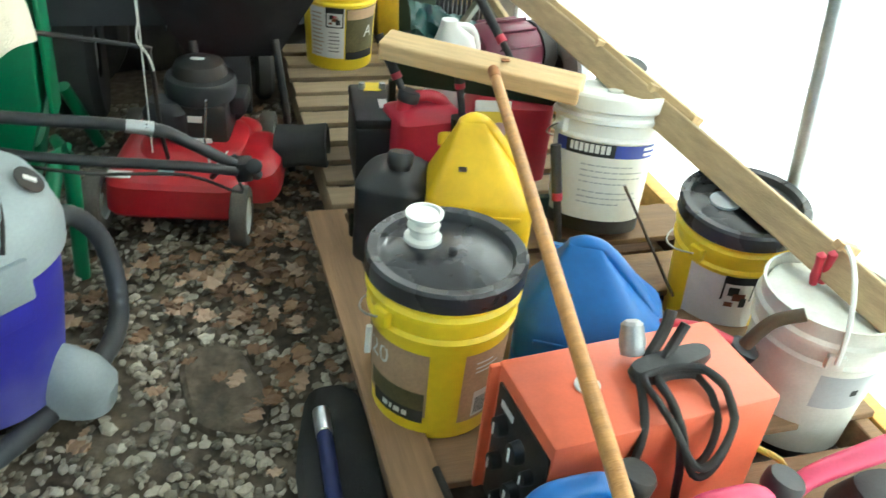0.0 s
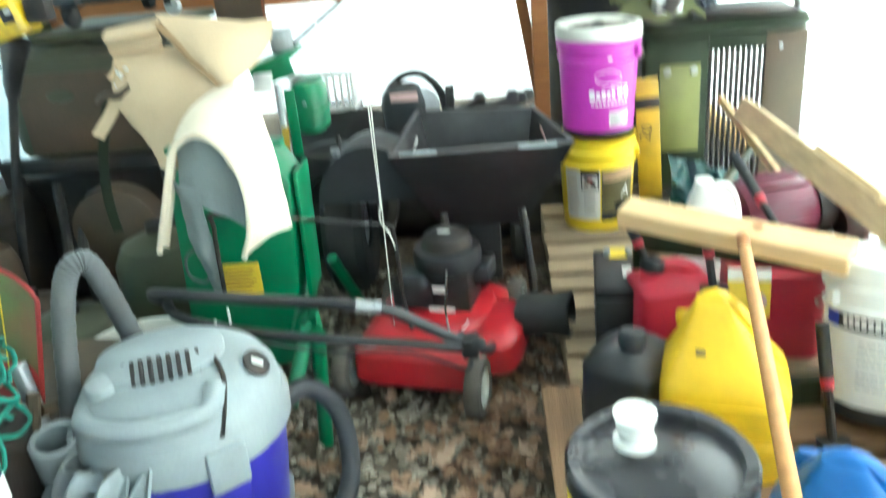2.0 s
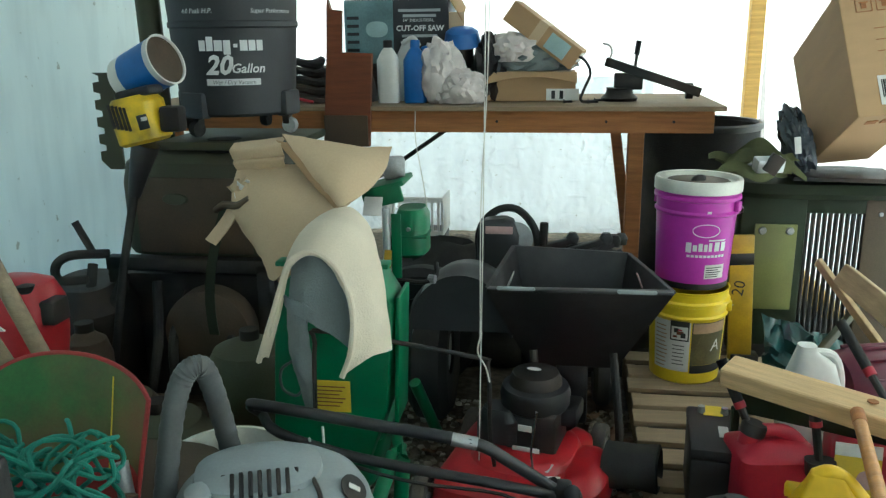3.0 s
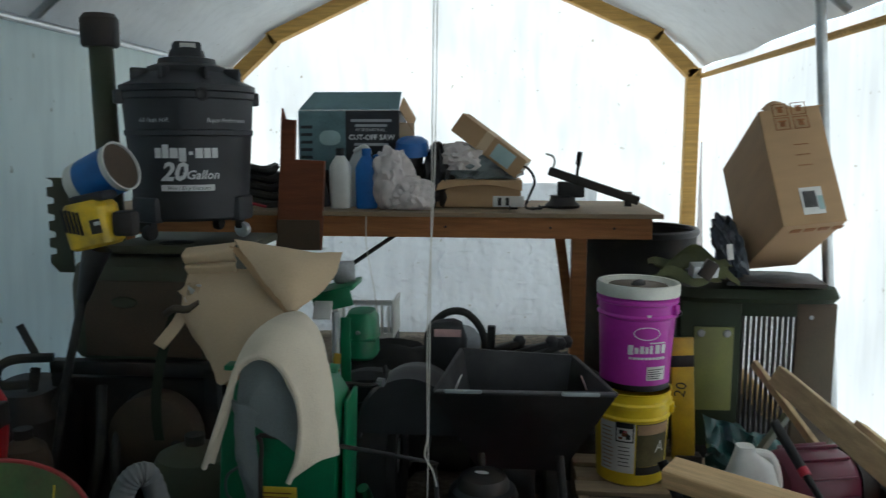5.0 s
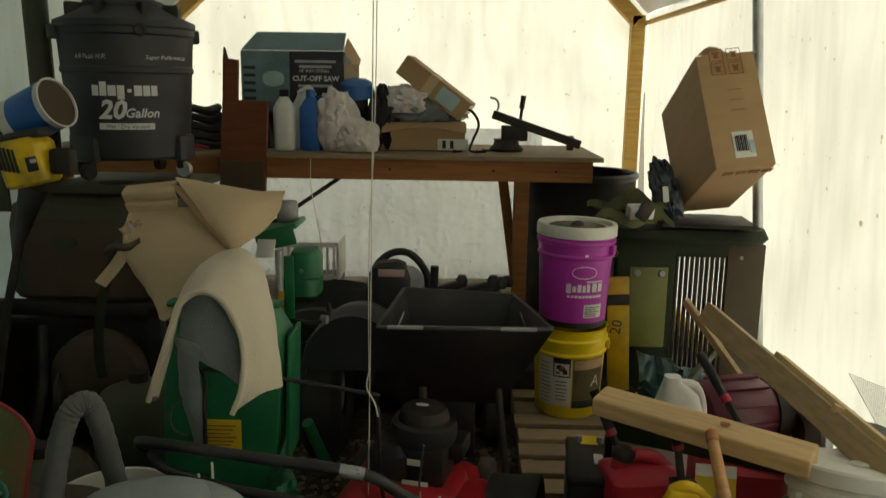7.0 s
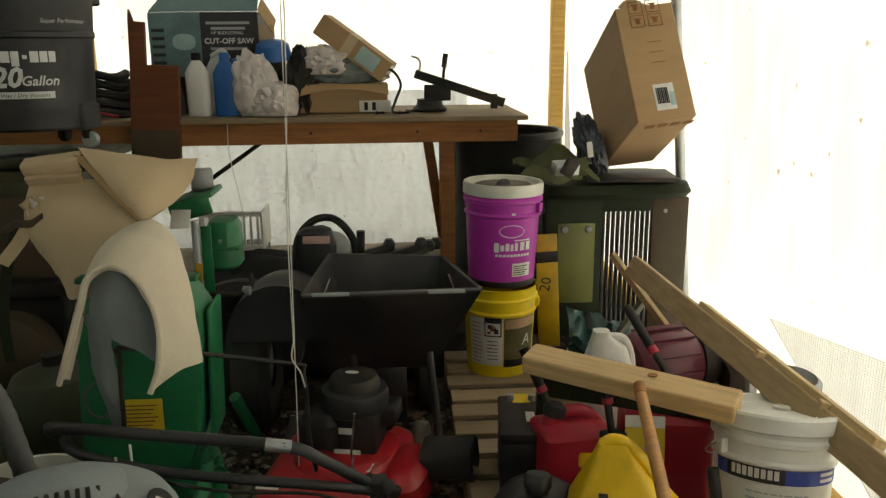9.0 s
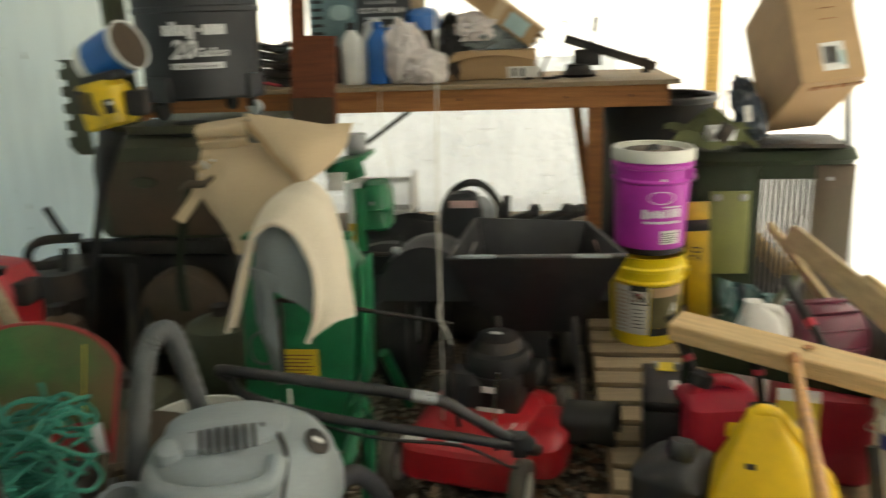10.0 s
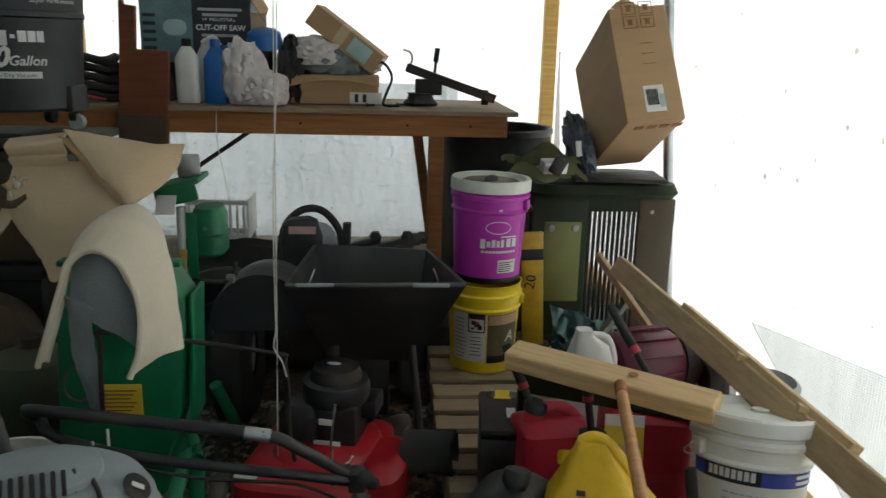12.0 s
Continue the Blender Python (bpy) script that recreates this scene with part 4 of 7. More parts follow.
# ---- fuel cans ----
def can(name, m, material, label, w, d, h, cap="black", lean=0.0, power=3.6, cap_at=None, hole=True, sh=.55):
    """A moulded can whose shoulders rise to a bridged grip."""
    t = thing(name, m, label, "fuel can", "fuel cans")
    hx, hy = w / 2, d / 2
    q = lambda a: h * (sh + (.905 - sh) * a)
    part("shell", loft(B(), [(0, hx * .90, hy * .90, 0, 0), (.012, hx, hy, 0, 0), (h * .30, hx * 1.0, hy * 1.0, 0, 0), (h * .32, hx * .985, hy * .985, 0, 0), (h * .34, hx * 1.0, hy * 1.0, 0, 0), (q(0), hx * .99, hy * .98, lean * .2, 0), (q(.25), hx * .95, hy * .88, lean * .4, 0),
                           (q(.60), hx * .82, hy * .62, lean * .7, 0), (q(.88), hx * .66, hy * .40, lean, 0), (q(.99), hx * .55, hy * .28, lean, 0), (q(1), hx * .40, hy * .10, lean, 0)], power, 44), material, t)
    if hole:
        part("grip", tube(B(), [(-hx * .66 + lean, 0, h * .80), (-hx * .50 + lean, 0, h * .94), (-hx * .20 + lean, 0, h * .985), (hx * .20 + lean, 0, h * .975), (hx * .50 + lean, 0, h * .90), (hx * .64 + lean, 0, h * .80)], lambda q: .016 + .014 * abs(q - .5), 16, 5), material, t)
    cx, cy = cap_at or (hx * .55, 0)
    part("neck", lathe(B(), [(.026, 0), (.026, .03), (.020, .032), (.020, .05), (0, .05)], 20, T(cx, cy, q(.45)) @ RY(14)), material, t)
    part("cap", lathe(B(), [(0, .028), (.030, .028), (.031, .034), (.031, .052), (.027, .058), (0, .058)], 20, T(cx, cy, q(.45)) @ RY(14)), cap, t)
    return t


def jerry(m, material, label):
    """A can with straight sides and sloping facets up to a narrow grip."""
    yc = thing("fuel_can", m, label, "fuel can", "fuel cans")
    part("shell", loft(B(), [(0, .122, .108, 0, 0), (.012, .135, .120, 0, 0), (.10, .135, .120, 0, 0), (.105, .131, .116, 0, 0), (.112, .131, .116, 0, 0), (.117, .135, .120, 0, 0), (.205, .135, .120, 0, 0), (.222, .130, .114, -.002, 0), (.272, .098, .082, -.012, 0),
                         (.322, .066, .050, -.022, 0), (.360, .042, .026, -.030, 0), (.382, .032, .018, -.033, 0), (.388, .022, .010, -.034, 0)], 5.0, 48), material, yc)
    part("grip", tube(B(), [(-.055, 0, .372), (-.030, 0, .386), (.005, 0, .372), (.060, 0, .305), (.112, 0, .225)], lambda q: .015 + .006 * abs(q - .5), 16, 5), material, yc)
    part("grip_recess", loft(B(), [(-.004, .030, .010, 0, 0), (.004, .026, .008, 0, 0)], 2.4, 20, T(.035, -.050, .285) @ RX(52) @ RY(28)), material, yc)
    part("scuff", box(B(), .020, .002, .012, T(-.052, -.0735, .292) @ RX(-38), .0005), "dkbrown", yc)
    part("cap", lathe(B(), [(0, .0), (.031, .0), (.033, .006), (.033, .026), (.029, .032), (0, .032)], 24, T(-.075, .060, .285) @ RX(-30)), material, yc)
    part("rib", box(B(), .19, .005, .012, T(0, -.121, .19), .002), material, yc)
    part("rib", box(B(), .15, .005, .010, T(0, -.121, .06), .002), material, yc)


jerry(T(0.522, 1.60, 0.135) @ RZ(-14) @ Matrix.Diagonal((.95, .95, .98, 1)), "yellow_can", "yellow plastic diesel can with sloping facets and moulded grip")
can("fuel_can", T(0.338, 1.67, 0.135) @ RZ(62), "black", "black plastic oil jug with round cap", 0.20, 0.18, 0.27, "vac_black", power=3.6, cap_at=(-.02, -.01), hole=False, sh=.76)
jerry(T(0.615, 1.150, 0.135) @ RZ(-28) @ Matrix.Diagonal((1.06, 1.0, .84, 1)), "blue", "blue plastic kerosene can with moulded grip")
can("fuel_can", T(0.500, 2.020, 0.135) @ RZ(8), "red_can", "small red petrol can standing on the pallet", 0.20, 0.17, 0.26, "black", power=7, cap_at=(-.06, 0), sh=.80)
can("fuel_can", T(0.760, 2.050, 0.135) @ RZ(-10), "red_can", "red petrol can with yellow warning sticker", 0.24, 0.20, 0.30, "red_can", power=7, cap_at=(.08, 0), sh=.78)
can("fuel_can", T(0.345, 0.650, 0.135) @ RZ(4), "blue", "blue can with dark cap in front of the welder", 0.22, 0.15, 0.30, "iron", power=4, cap_at=(.095, .02))
can("fuel_can", T(0.585, 0.625, 0.135) @ RZ(2), "pink", "faded red petrol can in front of the welder", 0.21, 0.15, 0.245, "black", power=5, cap_at=(.10, .02))


# ---- lawn mower ----
def mower():
    t = thing("lawn_mower", T(-0.135, 2.225, 0) @ RZ(-13) @ Matrix.Diagonal((.87, .90, .95, 1)), "red push mower with black engine and folded black handle", "lawn mower")
    bm = loft(B(), [(.075, .215, .262, 0, 0), (.085, .222, .268, 0, 0), (.165, .215, .262, 0, 0), (.178, .200, .250, 0, 0), (.185, .17, .22, 0, .01)], 7, 48)
    part("deck", bm, "red", t)
    part("deck_hump", loft(B(), [(.175, .18, .19, .02, .04), (.200, .165, .17, .02, .04), (.212, .13, .14, .02, .04)], 2.6, 36), "red", t)
    part("chute_mount", loft(B(), [(.09, .075, .16, .235, -.02), (.17, .07, .15, .235, -.02), (.192, .05, .12, .23, -.01), (.199, .03, .08, .225, 0)], 3, 28), "red", t)
    ch = part("discharge_chute", loft(B(), [(0, .055, .085, 0, 0), (.10, .050, .080, 0, 0), (.17, .058, .082, 0, -.01), (.175, .048, .072, 0, -.01), (.04, .042, .07, 0, 0)], 3.2, 28, T(.28, .06, .165) @ RY(84)), "rubber", t, "black plastic discharge chute")
    for x, y, r in ((.205, -.255, .09), (-.245, -.20, .09), (.22, .28, .09), (-.24, .25, .09)):
        w = part("wheel", lathe(B(), [(r * .62, -.024), (r * .94, -.024), (r, -.016), (r, .016), (r * .94, .024), (r * .62, .024)], 32), "dusty", t, at=T(x, y, r) @ RY(90))
        part("rim", lathe(B(), [(0, -.015), (.018, -.018), (.022, -.008), (r * .60, -.016), (r * .64, -.022), (r * .64, .022), (r * .60, .016), (.022, .008), (.018, .018), (0, .015)], 28), "dirty_white", w)
    part("engine_block", box(B(), .17, .20, .13, T(.05, .07, .265), .014), "iron", t)
    part("air_box", box(B(), .10, .12, .06, T(.135, .10, .30), .012), "black", t)
    part("fuel_tank", loft(B(), [(.23, .07, .06, -.06, .0), (.30, .07, .06, -.06, 0), (.33, .05, .04, -.06, 0)], 3.5, 24), "black", t)
    part("fan_shroud", lathe(B(), [(.095, .31), (.112, .325), (.115, .365), (.108, .385), (.085, .392), (.082, .375), (.06, .375)], 36, T(.04, .07, 0)), "black", t)
    part("starter_cover", lathe(B(), [(.088, .385), (.086, .405), (.075, .425), (.05, .432), (.03, .44), (0, .44)], 36, T(.04, .07, 0)), "iron", t)
    part("starter_badge", lathe(B(), [(0, .4405), (.018, .4405), (.018, .442), (0, .442)], 16, T(.04, .05, 0) @ Matrix.Diagonal((1.3, .6, 1, 1))), "label", t)
    part("engine_label", box(B(), .045, .003, .02, T(.035, -.036, .285), .001), "label", t)
    part("engine_plate", box(B(), .09, .003, .022, T(.04, -.038, .215), .001), "label", t)
    part("deck_label", box(B(), .075, .035, .002, T(-.165, -.21, .1835) @ RX(8), .0005), "label", t)
    part("warning_label", box(B(), .06, .05, .002, T(.15, -.15, .190) @ RX(12) @ RZ(12), .0005), "label", t)
    part("warning_label", box(B(), .035, .04, .002, T(.12, -.09, .202) @ RX(12) @ RZ(-14), .0005), "label", t)
    part("deck_label", box(B(), .05, .03, .002, T(-.03, -.195, .187) @ RX(8), .0005), "teal_label", t)
    part("muffler", lathe(B(), [(0, 0), (.03, 0), (.034, .01), (.034, .06), (.03, .07), (0, .07)], 18, T(.13, .19, .25) @ RX(90)), "iron", t)
    part("pull_rod", tube(B(), [(.095, -.12, .385), (.085, -.14, .27), (.10, -.16, .20)], .004, 6), "chrome", t)
    # folded handle
    h1 = [(-.69, 1.725, .515), (-.70, 1.70, .540), (-.675, 1.695, .546), (-.45, 1.69, .520), (-.21, 1.69, .488), (-.13, 1.70, .445), (-.03, 1.73, .365), (.02, 1.80, .30), (.03, 1.98, .20)]
    wpart("handle_tube", tube(B(), h1, .0135, 12, 4), "black", t, "black tubular handle")
    h2 = [(-.69, 1.725, .515), (-.63, 1.67, .495), (-.45, 1.67, .445), (-.13, 1.68, .395), (-.03, 1.72, .355), (-.01, 1.76, .335)]
    wpart("handle_tube", tube(B(), h2, .0115, 12, 4), "black", t, "black tubular handle")
    wpart("handle_sleeve", tube(B(), [(-.25, 1.688, .4945), (-.195, 1.692, .484)], .0150, 12), "steel", t, "worn bright sleeve")
    wpart("clamp", box(B(), .04, .05, .05, T(-.01, 1.735, .352), .008), "iron", t)
    wpart("clamp_knob", lathe(B(), [(0, 0), (.016, 0), (.018, .012), (0, .02)], 14, T(.01, 1.71, .372) @ RX(70)), "black", t)
    wpart("cable_tie", tube(B(), [(-.56, 1.665, .49), (-.55, 1.655, .45), (-.535, 1.68, .45), (-.54, 1.70, .50)], .003, 6, 3), "label", t)
    wpart("throttle_cable", tube(B(), [(-.6, 1.66, .47), (-.35, 1.65, .41), (-.14, 1.67, .38), (-.02, 1.75, .28), (-.03, 1.95, .24)], .004, 6, 4), "rubber", t)
    wpart("blade_bail", tube(B(), [(-.63, 1.93, .42), (-.625, 1.94, .60), (-.60, 1.95, .627), (-.24, 2.05, .535), (-.205, 2.06, .50), (-.20, 2.08, .30), (-.19, 2.1, .20)], .006, 8, 4), "iron", t, "thin dark control rod")
    wpart("blade_bail", tube(B(), [(-.03, 1.74, .38), (-.05, 1.86, .30), (-.08, 1.98, .20)], .008, 8, 3), "iron", t)


mower()


# ---- blue and grey shop vacuum ----
def blue_vac():
    t = thing("shop_vacuum", T(-0.562, 1.43, 0) @ RZ(20), "blue and grey wet-dry vacuum, dusty, on the gravel", "vacuum cleaner")
    part("tank", lathe(B(), [(0, .05), (.135, .05), (.150, .06), (.180, .28), (.190, .40), (.186, .405), (0, .40)], 48), "vac_blue", t, "cobalt blue tank smeared with dust")
    part("lid_skirt", lathe(B(), [(.188, .385), (.203, .39), (.205, .43), (.196, .455), (.175, .47)], 48), "vac_grey", t)
    part("lid_dome", loft(B(), [(.45, .194, .194, 0, 0), (.475, .190, .190, 0, 0), (.505, .172, .170, 0, 0), (.525, .14, .14, 0, .005), (.535, .10, .10, 0, .01), (.538, .05, .05, 0, .01)], 2.2, 48), "vac_grey", t)
    part("motor_hump", loft(B(), [(.50, .130, .105, -.02, .02), (.545, .118, .092, -.02, .02), (.562, .09, .065, -.02, .02), (.567, .05, .035, -.02, .02)], 2.6, 36), "vac_grey", t)
    for i in range(9):
        part("vent_slot", box(B(), .008, .048, .016, T(-.082 + i * .0165, -.062 + .0012 * (i - 4) ** 2, .556 - .0008 * (i - 4) ** 2) @ RX(38), .002), "iron", t)
    part("knob", lathe(B(), [(0, .0), (.030, 0), (.032, .012), (.026, .026), (.010, .032), (0, .032)], 20, T(-.125, -.04, .520) @ RX(12)), "vac_grey", t)
    part("carry_handle", tube(B(), [(-.165, -.03, .49), (-.15, -.12, .505), (-.06, -.175, .505), (.05, -.165, .505), (.075, -.12, .53)], .019, 14, 5), "vac_grey", t)
    part("panel_seam", tube(B(), [(.07, -.186, .462), (.085, -.148, .506), (.09, -.09, .530), (.075, -.02, .545)], .0045, 6, 5), "iron", t)
    for a in (20, 150, 270):
        part("latch", box(B(), .075, .018, .085, RZ(a) @ T(0, -.203, .40), .007), "vac_grey", t)
        part("latch_pocket", box(B(), .075, .01, .05, RZ(a) @ T(0, -.187, .325), .004), "vac_blue", t)
    lg = part("badge", lathe(B(), [(0, 0), (.034, 0), (.034, .002), (0, .003)], 28), "iron", t, "round dark badge", at=T(.152, -.055, .519) @ RY(34) @ RX(14) @ Matrix.Diagonal((.8, 1, 1, 1)))
    part("badge_mark", box(B(), .03, .012, .002, T(0, 0, .004), .0005), "label", lg)
    for a in (-40, 55, 144, 232):
        f_ = part("foot", loft(B(), [(0, .058, .068, 0, 0), (.05, .062, .075, 0, 0), (.09, .052, .064, 0, .01), (.125, .032, .045, 0, .03), (.145, .012, .02, 0, .05)], 2.6, 28), "vac_grey", t, "pale grey caster housing", at=RZ(a) @ T(0, -.185, .022))
        part("caster", lathe(B(), [(0, -.012), (.020, -.012), (.022, 0), (.020, .012), (0, .012)], 18, T(0, 0, .0) @ RY(90)), "iron", f_)
    part("inlet", tube(B(), [(-.15, -.06, .28), (-.20, -.09, .31), (-.225, -.10, .38)], .042, 18, 4), "vac_grey", t, "grey hose inlet")
    part("wand_socket", lathe(B(), [(.050, -.03), (.050, .05), (.043, .055), (.036, .05), (.036, -.02)], 24, T(-.225, -.03, .40) @ RX(10)), "vac_grey", t)
    part("cloth_rag", sheet(B(), lambda u, v: RZ(-78 + 62 * u) @ Vector((0, -.218 - .03 * math.sin(v * 3) - .022 * math.sin(u * 31 + v * 2), .425 - (.10 + .03 * math.sin(u * 9)) * v - .015 * math.sin(u * 24))), 60, 12, .005), "vac_grey", t, "crumpled grey rag")
    for a, z in ((-70, .33), (-48, .31), (-30, .335)):
        part("rag_fold", loft(B(), [(-.03, .022, .012, 0, 0), (0, .034, .022, .004, 0), (.03, .026, .018, 0, .004), (.05, .010, .008, 0, 0)], 2.4, 18, RZ(a) @ T(0, -.225, z) @ RY(a * .4)), "vac_grey", t)
    bm = tube(B(), [(-.775, 1.38, .37), (-.760, 1.40, .50), (-.742, 1.42, .64), (-.725, 1.44, .715), (-.704, 1.455, .738), (-.690, 1.475, .715), (-.690, 1.53, .58), (-.70, 1.60, .40)], .0205, 14, 9, .10)
    wpart("upright_hose", bm, "hose", t, "grey ribbed hose standing up from the lid")
    bm = tube(B(), [(-.44, 1.60, .30), (-.40, 1.72, .27), (-.345, 1.76, .17), (-.322, 1.70, .045), (-.335, 1.54, .03), (-.43, 1.364, .03), (-.55, 1.22, .03), (-.70, 1.13, .03), (-.9, 1.13, .03)], .0225, 14, 12, .06)
    wpart("floor_hose", bm, "dark_hose", t, "dark grey ribbed hose curled on the gravel")


blue_vac()


# ---- green chipper with cardboard and felt thrown over it ----
def patch(bm, rows, nu=10, nv=10, thick=.006, wob=.0, seed=0.0):
    """A bent sheet through rows of points, smooth both ways, with a little unevenness."""
    fine = [smooth_path(r, nu) for r in rows]
    cols = [smooth_path(c, nv) for c in zip(*fine)]
    nc, nr = len(cols) - 1, len(cols[0]) - 1
    def at(u, v):
        p = cols[round(u * nc)][round(v * nr)]
        return p + Vector((.4, 1, .6)) * (wob * noise.noise(p * 11 + Vector((seed, 0, 0))) + wob * .5 * noise.noise(p * 31 + Vector((0, seed, 0))))
    return sheet(bm, at, nc, nr, thick)


def chipper():
    t = thing("garden_shredder", T(-0.62, 2.25, 0), "green painted garden shredder on tube legs", "shredder")
    bm = B()
    prism(bm, [(-.80, .20), (-.53, .20), (-.475, .36), (-.452, .66), (-.50, .74), (-.70, .76), (-.77, .68)], 2.06, 2.22, bevel=.012)
    wpart("housing", bm, "green", t)
    wpart("side_flange", box(B(), .012, .14, .36, T(-.447, 2.145, .50) @ RY(2), .004), "green", t)
    wpart("top_lip", box(B(), .30, .05, .014, T(-.61, 2.085, .765), .004), "green", t)
    wpart("lower_chute", loft(B(), [(.08, .10, .14, -.64, 2.28), (.24, .14, .18, -.64, 2.28)], 6, 28), "green", t)
    wpart("sticker", box(B(), .122, .003, .090, T(-.633, 2.0565, .402), .001), "yellow_label", t, "yellow warning sticker")
    for i in range(6):
        wpart("print_bar", box(B(), .095 - .016 * (i % 3), .002, .0026, T(-.633, 2.0540, .430 - i * .011)), "brown", t, smooth=False)
    wpart("motor", loft(B(), [(0, .040, .060, 0, 0), (.012, .052, .075, 0, 0), (.125, .052, .075, 0, 0), (.150, .040, .06, 0, 0), (.155, .02, .03, 0, 0)], 3, 28, T(-.488, 2.57, .665)), "green", t)
    wpart("motor_rib", box(B(), .112, .10, .010, T(-.488, 2.545, .735), .003), "green", t)
    wpart("motor_stud", lathe(B(), [(0, 0), (.007, 0), (.006, .006), (0, .007)], 10, T(-.488, 2.494, .76) @ RX(90)), "alu", t)
    wpart("motor_bracket", tube(B(), [(-.41, 2.53, .645), (-.405, 2.50, .615), (-.44, 2.47, .60), (-.52, 2.47, .605)], .008, 8, 3), "iron", t)
    wpart("bracket_end", tube(B(), [(-.425, 2.485, .607), (-.405, 2.48, .607)], .014, 10), "alu", t)
    wpart("upright_tube", tube(B(), [(-.545, 2.44, .58), (-.547, 2.45, .835)], .012, 10), "steel", t)
    wpart("upright_strap", box(B(), .030, .006, .20, T(-.515, 2.44, .72), .002), "green", t)
    wpart("top_plate", box(B(), .12, .16, .016, T(-.545, 2.50, .902) @ RY(-14), .004), "green", t)
    wpart("plate_edge", box(B(), .12, .014, .055, T(-.55, 2.425, .875) @ RY(-14), .004), "green", t)
    wpart("top_box", box(B(), .065, .06, .065, T(-.535, 2.53, .945) @ RZ(14), .008), "alu", t)
    wpart("white_tag", box(B(), .055, .004, .06, T(-.575, 2.40, .850) @ RX(-35), .001), "label", t)
    wpart("yellow_tag", box(B(), .022, .004, .08, T(-.535, 2.395, .68) @ RY(6), .001), "amber", t)
    for a, b in (((-.43, 1.92, .32), (-.465, 1.77, .185)), ((-.40, 1.89, .32), (-.418, 1.862, .0)), ((-.48, 2.5, .25), (-.42, 2.62, .0)), ((-.78, 2.5, .25), (-.84, 2.62, 0)), ((-.76, 2.10, .22), (-.80, 1.98, 0))):
        wpart("leg", tube(B(), [a, b], .019, 14), "green", t)
    wpart("leg_brace", tube(B(), [(-.43, 1.92, .32), (-.41, 1.93, .33), (-.40, 1.89, .32), (-.46, 2.10, .27)], .015, 12), "green", t)
    # thick felt bent over the hopper like a saddle, with a narrow tail
    f_ = thing("felt_sheet", T(-.58, 2.0, .90), "cream felt sheet folded over the shredder hopper", "felt sheet")
    front = [(-.758, 1.900, .560), (-.708, 1.885, .690), (-.680, 1.880, .765), (-.655, 1.878, .825), (-.605, 1.878, .852), (-.553, 1.872, .828), (-.518, 1.866, .772), (-.503, 1.858, .700), (-.508, 1.850, .620), (-.533, 1.848, .553)]
    back = [(-.747, 1.915, .568), (-.706, 1.935, .715), (-.698, 2.000, .815), (-.668, 2.080, .872), (-.610, 2.125, .902), (-.552, 2.120, .902), (-.502, 2.080, .852), (-.468, 2.020, .775), (-.440, 1.965, .680), (-.424, 1.918, .600)]
    rows = [[a, Vector(a).lerp(Vector(b), .5) + Vector((.008, -.010, .018)), b] for a, b in zip(front, back)]
    wpart("felt", patch(B(), rows, 8, 6, .011, .006, 2), "felt", f_)
    wpart("rolled_edge", tube(B(), front, .0075, 8, 6), "felt", f_)
    g_ = thing("grey_cloth", T(-.62, 1.95, .80), "grey felt cloth hanging inside the cream felt", "cloth")
    wpart("cloth_front", patch(B(), [[(-.668, 1.930, .800), (-.605, 1.925, .838), (-.532, 1.930, .795)], [(-.672, 1.918, .750), (-.605, 1.905, .765), (-.516, 1.918, .715)], [(-.676, 1.910, .715), (-.610, 1.897, .672), (-.508, 1.912, .592)]], 8, 8, .005, .012, 5), "grey_felt", g_)
    wpart("cloth_fold", patch(B(), [[(-.680, 1.905, .735), (-.645, 1.893, .728), (-.605, 1.897, .700)], [(-.684, 1.915, .705), (-.650, 1.895, .690), (-.600, 1.902, .655)]], 8, 6, .006, .010, 8), "grey_felt", g_)
    wpart("cloth_tail", patch(B(), [[(-.680, 1.912, .722), (-.655, 1.900, .720), (-.632, 1.908, .712)], [(-.690, 1.930, .60), (-.660, 1.918, .60), (-.636, 1.928, .60)], [(-.676, 1.955, .48), (-.655, 1.940, .48), (-.634, 1.948, .47)], [(-.660, 1.962, .385), (-.652, 1.958, .385), (-.642, 1.962, .385)]], 6, 8, .004, .012, 3), "grey_felt", g_)
    w_ = thing("wire_loop", T(-.73, 2.0, .45), "thin grey cable loop hanging under the felt", "cable")
    wpart("loop", tube(B(), [(-.70, 1.99, .53), (-.735, 1.99, .50), (-.735, 1.99, .45), (-.70, 1.99, .43), (-.675, 1.99, .455)], .004, 8, 5), "hose", w_)
    # torn carton
    c_ = thing("cardboard_wrap", T(-.8, 2.3, .9), "torn open brown cardboard carton draped over the shredder", "cardboard")
    wpart("panel", patch(B(), [[(-.965, 2.36, .965), (-.82, 2.37, .975), (-.66, 2.39, .965), (-.54, 2.43, .97)], [(-.968, 2.32, .900), (-.83, 2.27, .91), (-.68, 2.26, .910), (-.57, 2.33, .925)],
                               [(-.955, 2.29, .830), (-.84, 2.21, .83), (-.71, 2.16, .845), (-.60, 2.20, .89)], [(-.895, 2.28, .760), (-.835, 2.17, .745), (-.770, 2.10, .712), (-.66, 2.12, .84)]], 8, 8, .005, .008, 1), "card2", c_)
    wpart("side_panel", patch(B(), [[(-.770, 2.105, .712), (-.70, 2.09, .80), (-.655, 2.115, .84)], [(-.755, 2.14, .64), (-.70, 2.12, .66), (-.66, 2.14, .70)], [(-.735, 2.17, .56), (-.70, 2.15, .56), (-.67, 2.16, .58)]], 6, 6, .005, .006, 4), "card", c_)
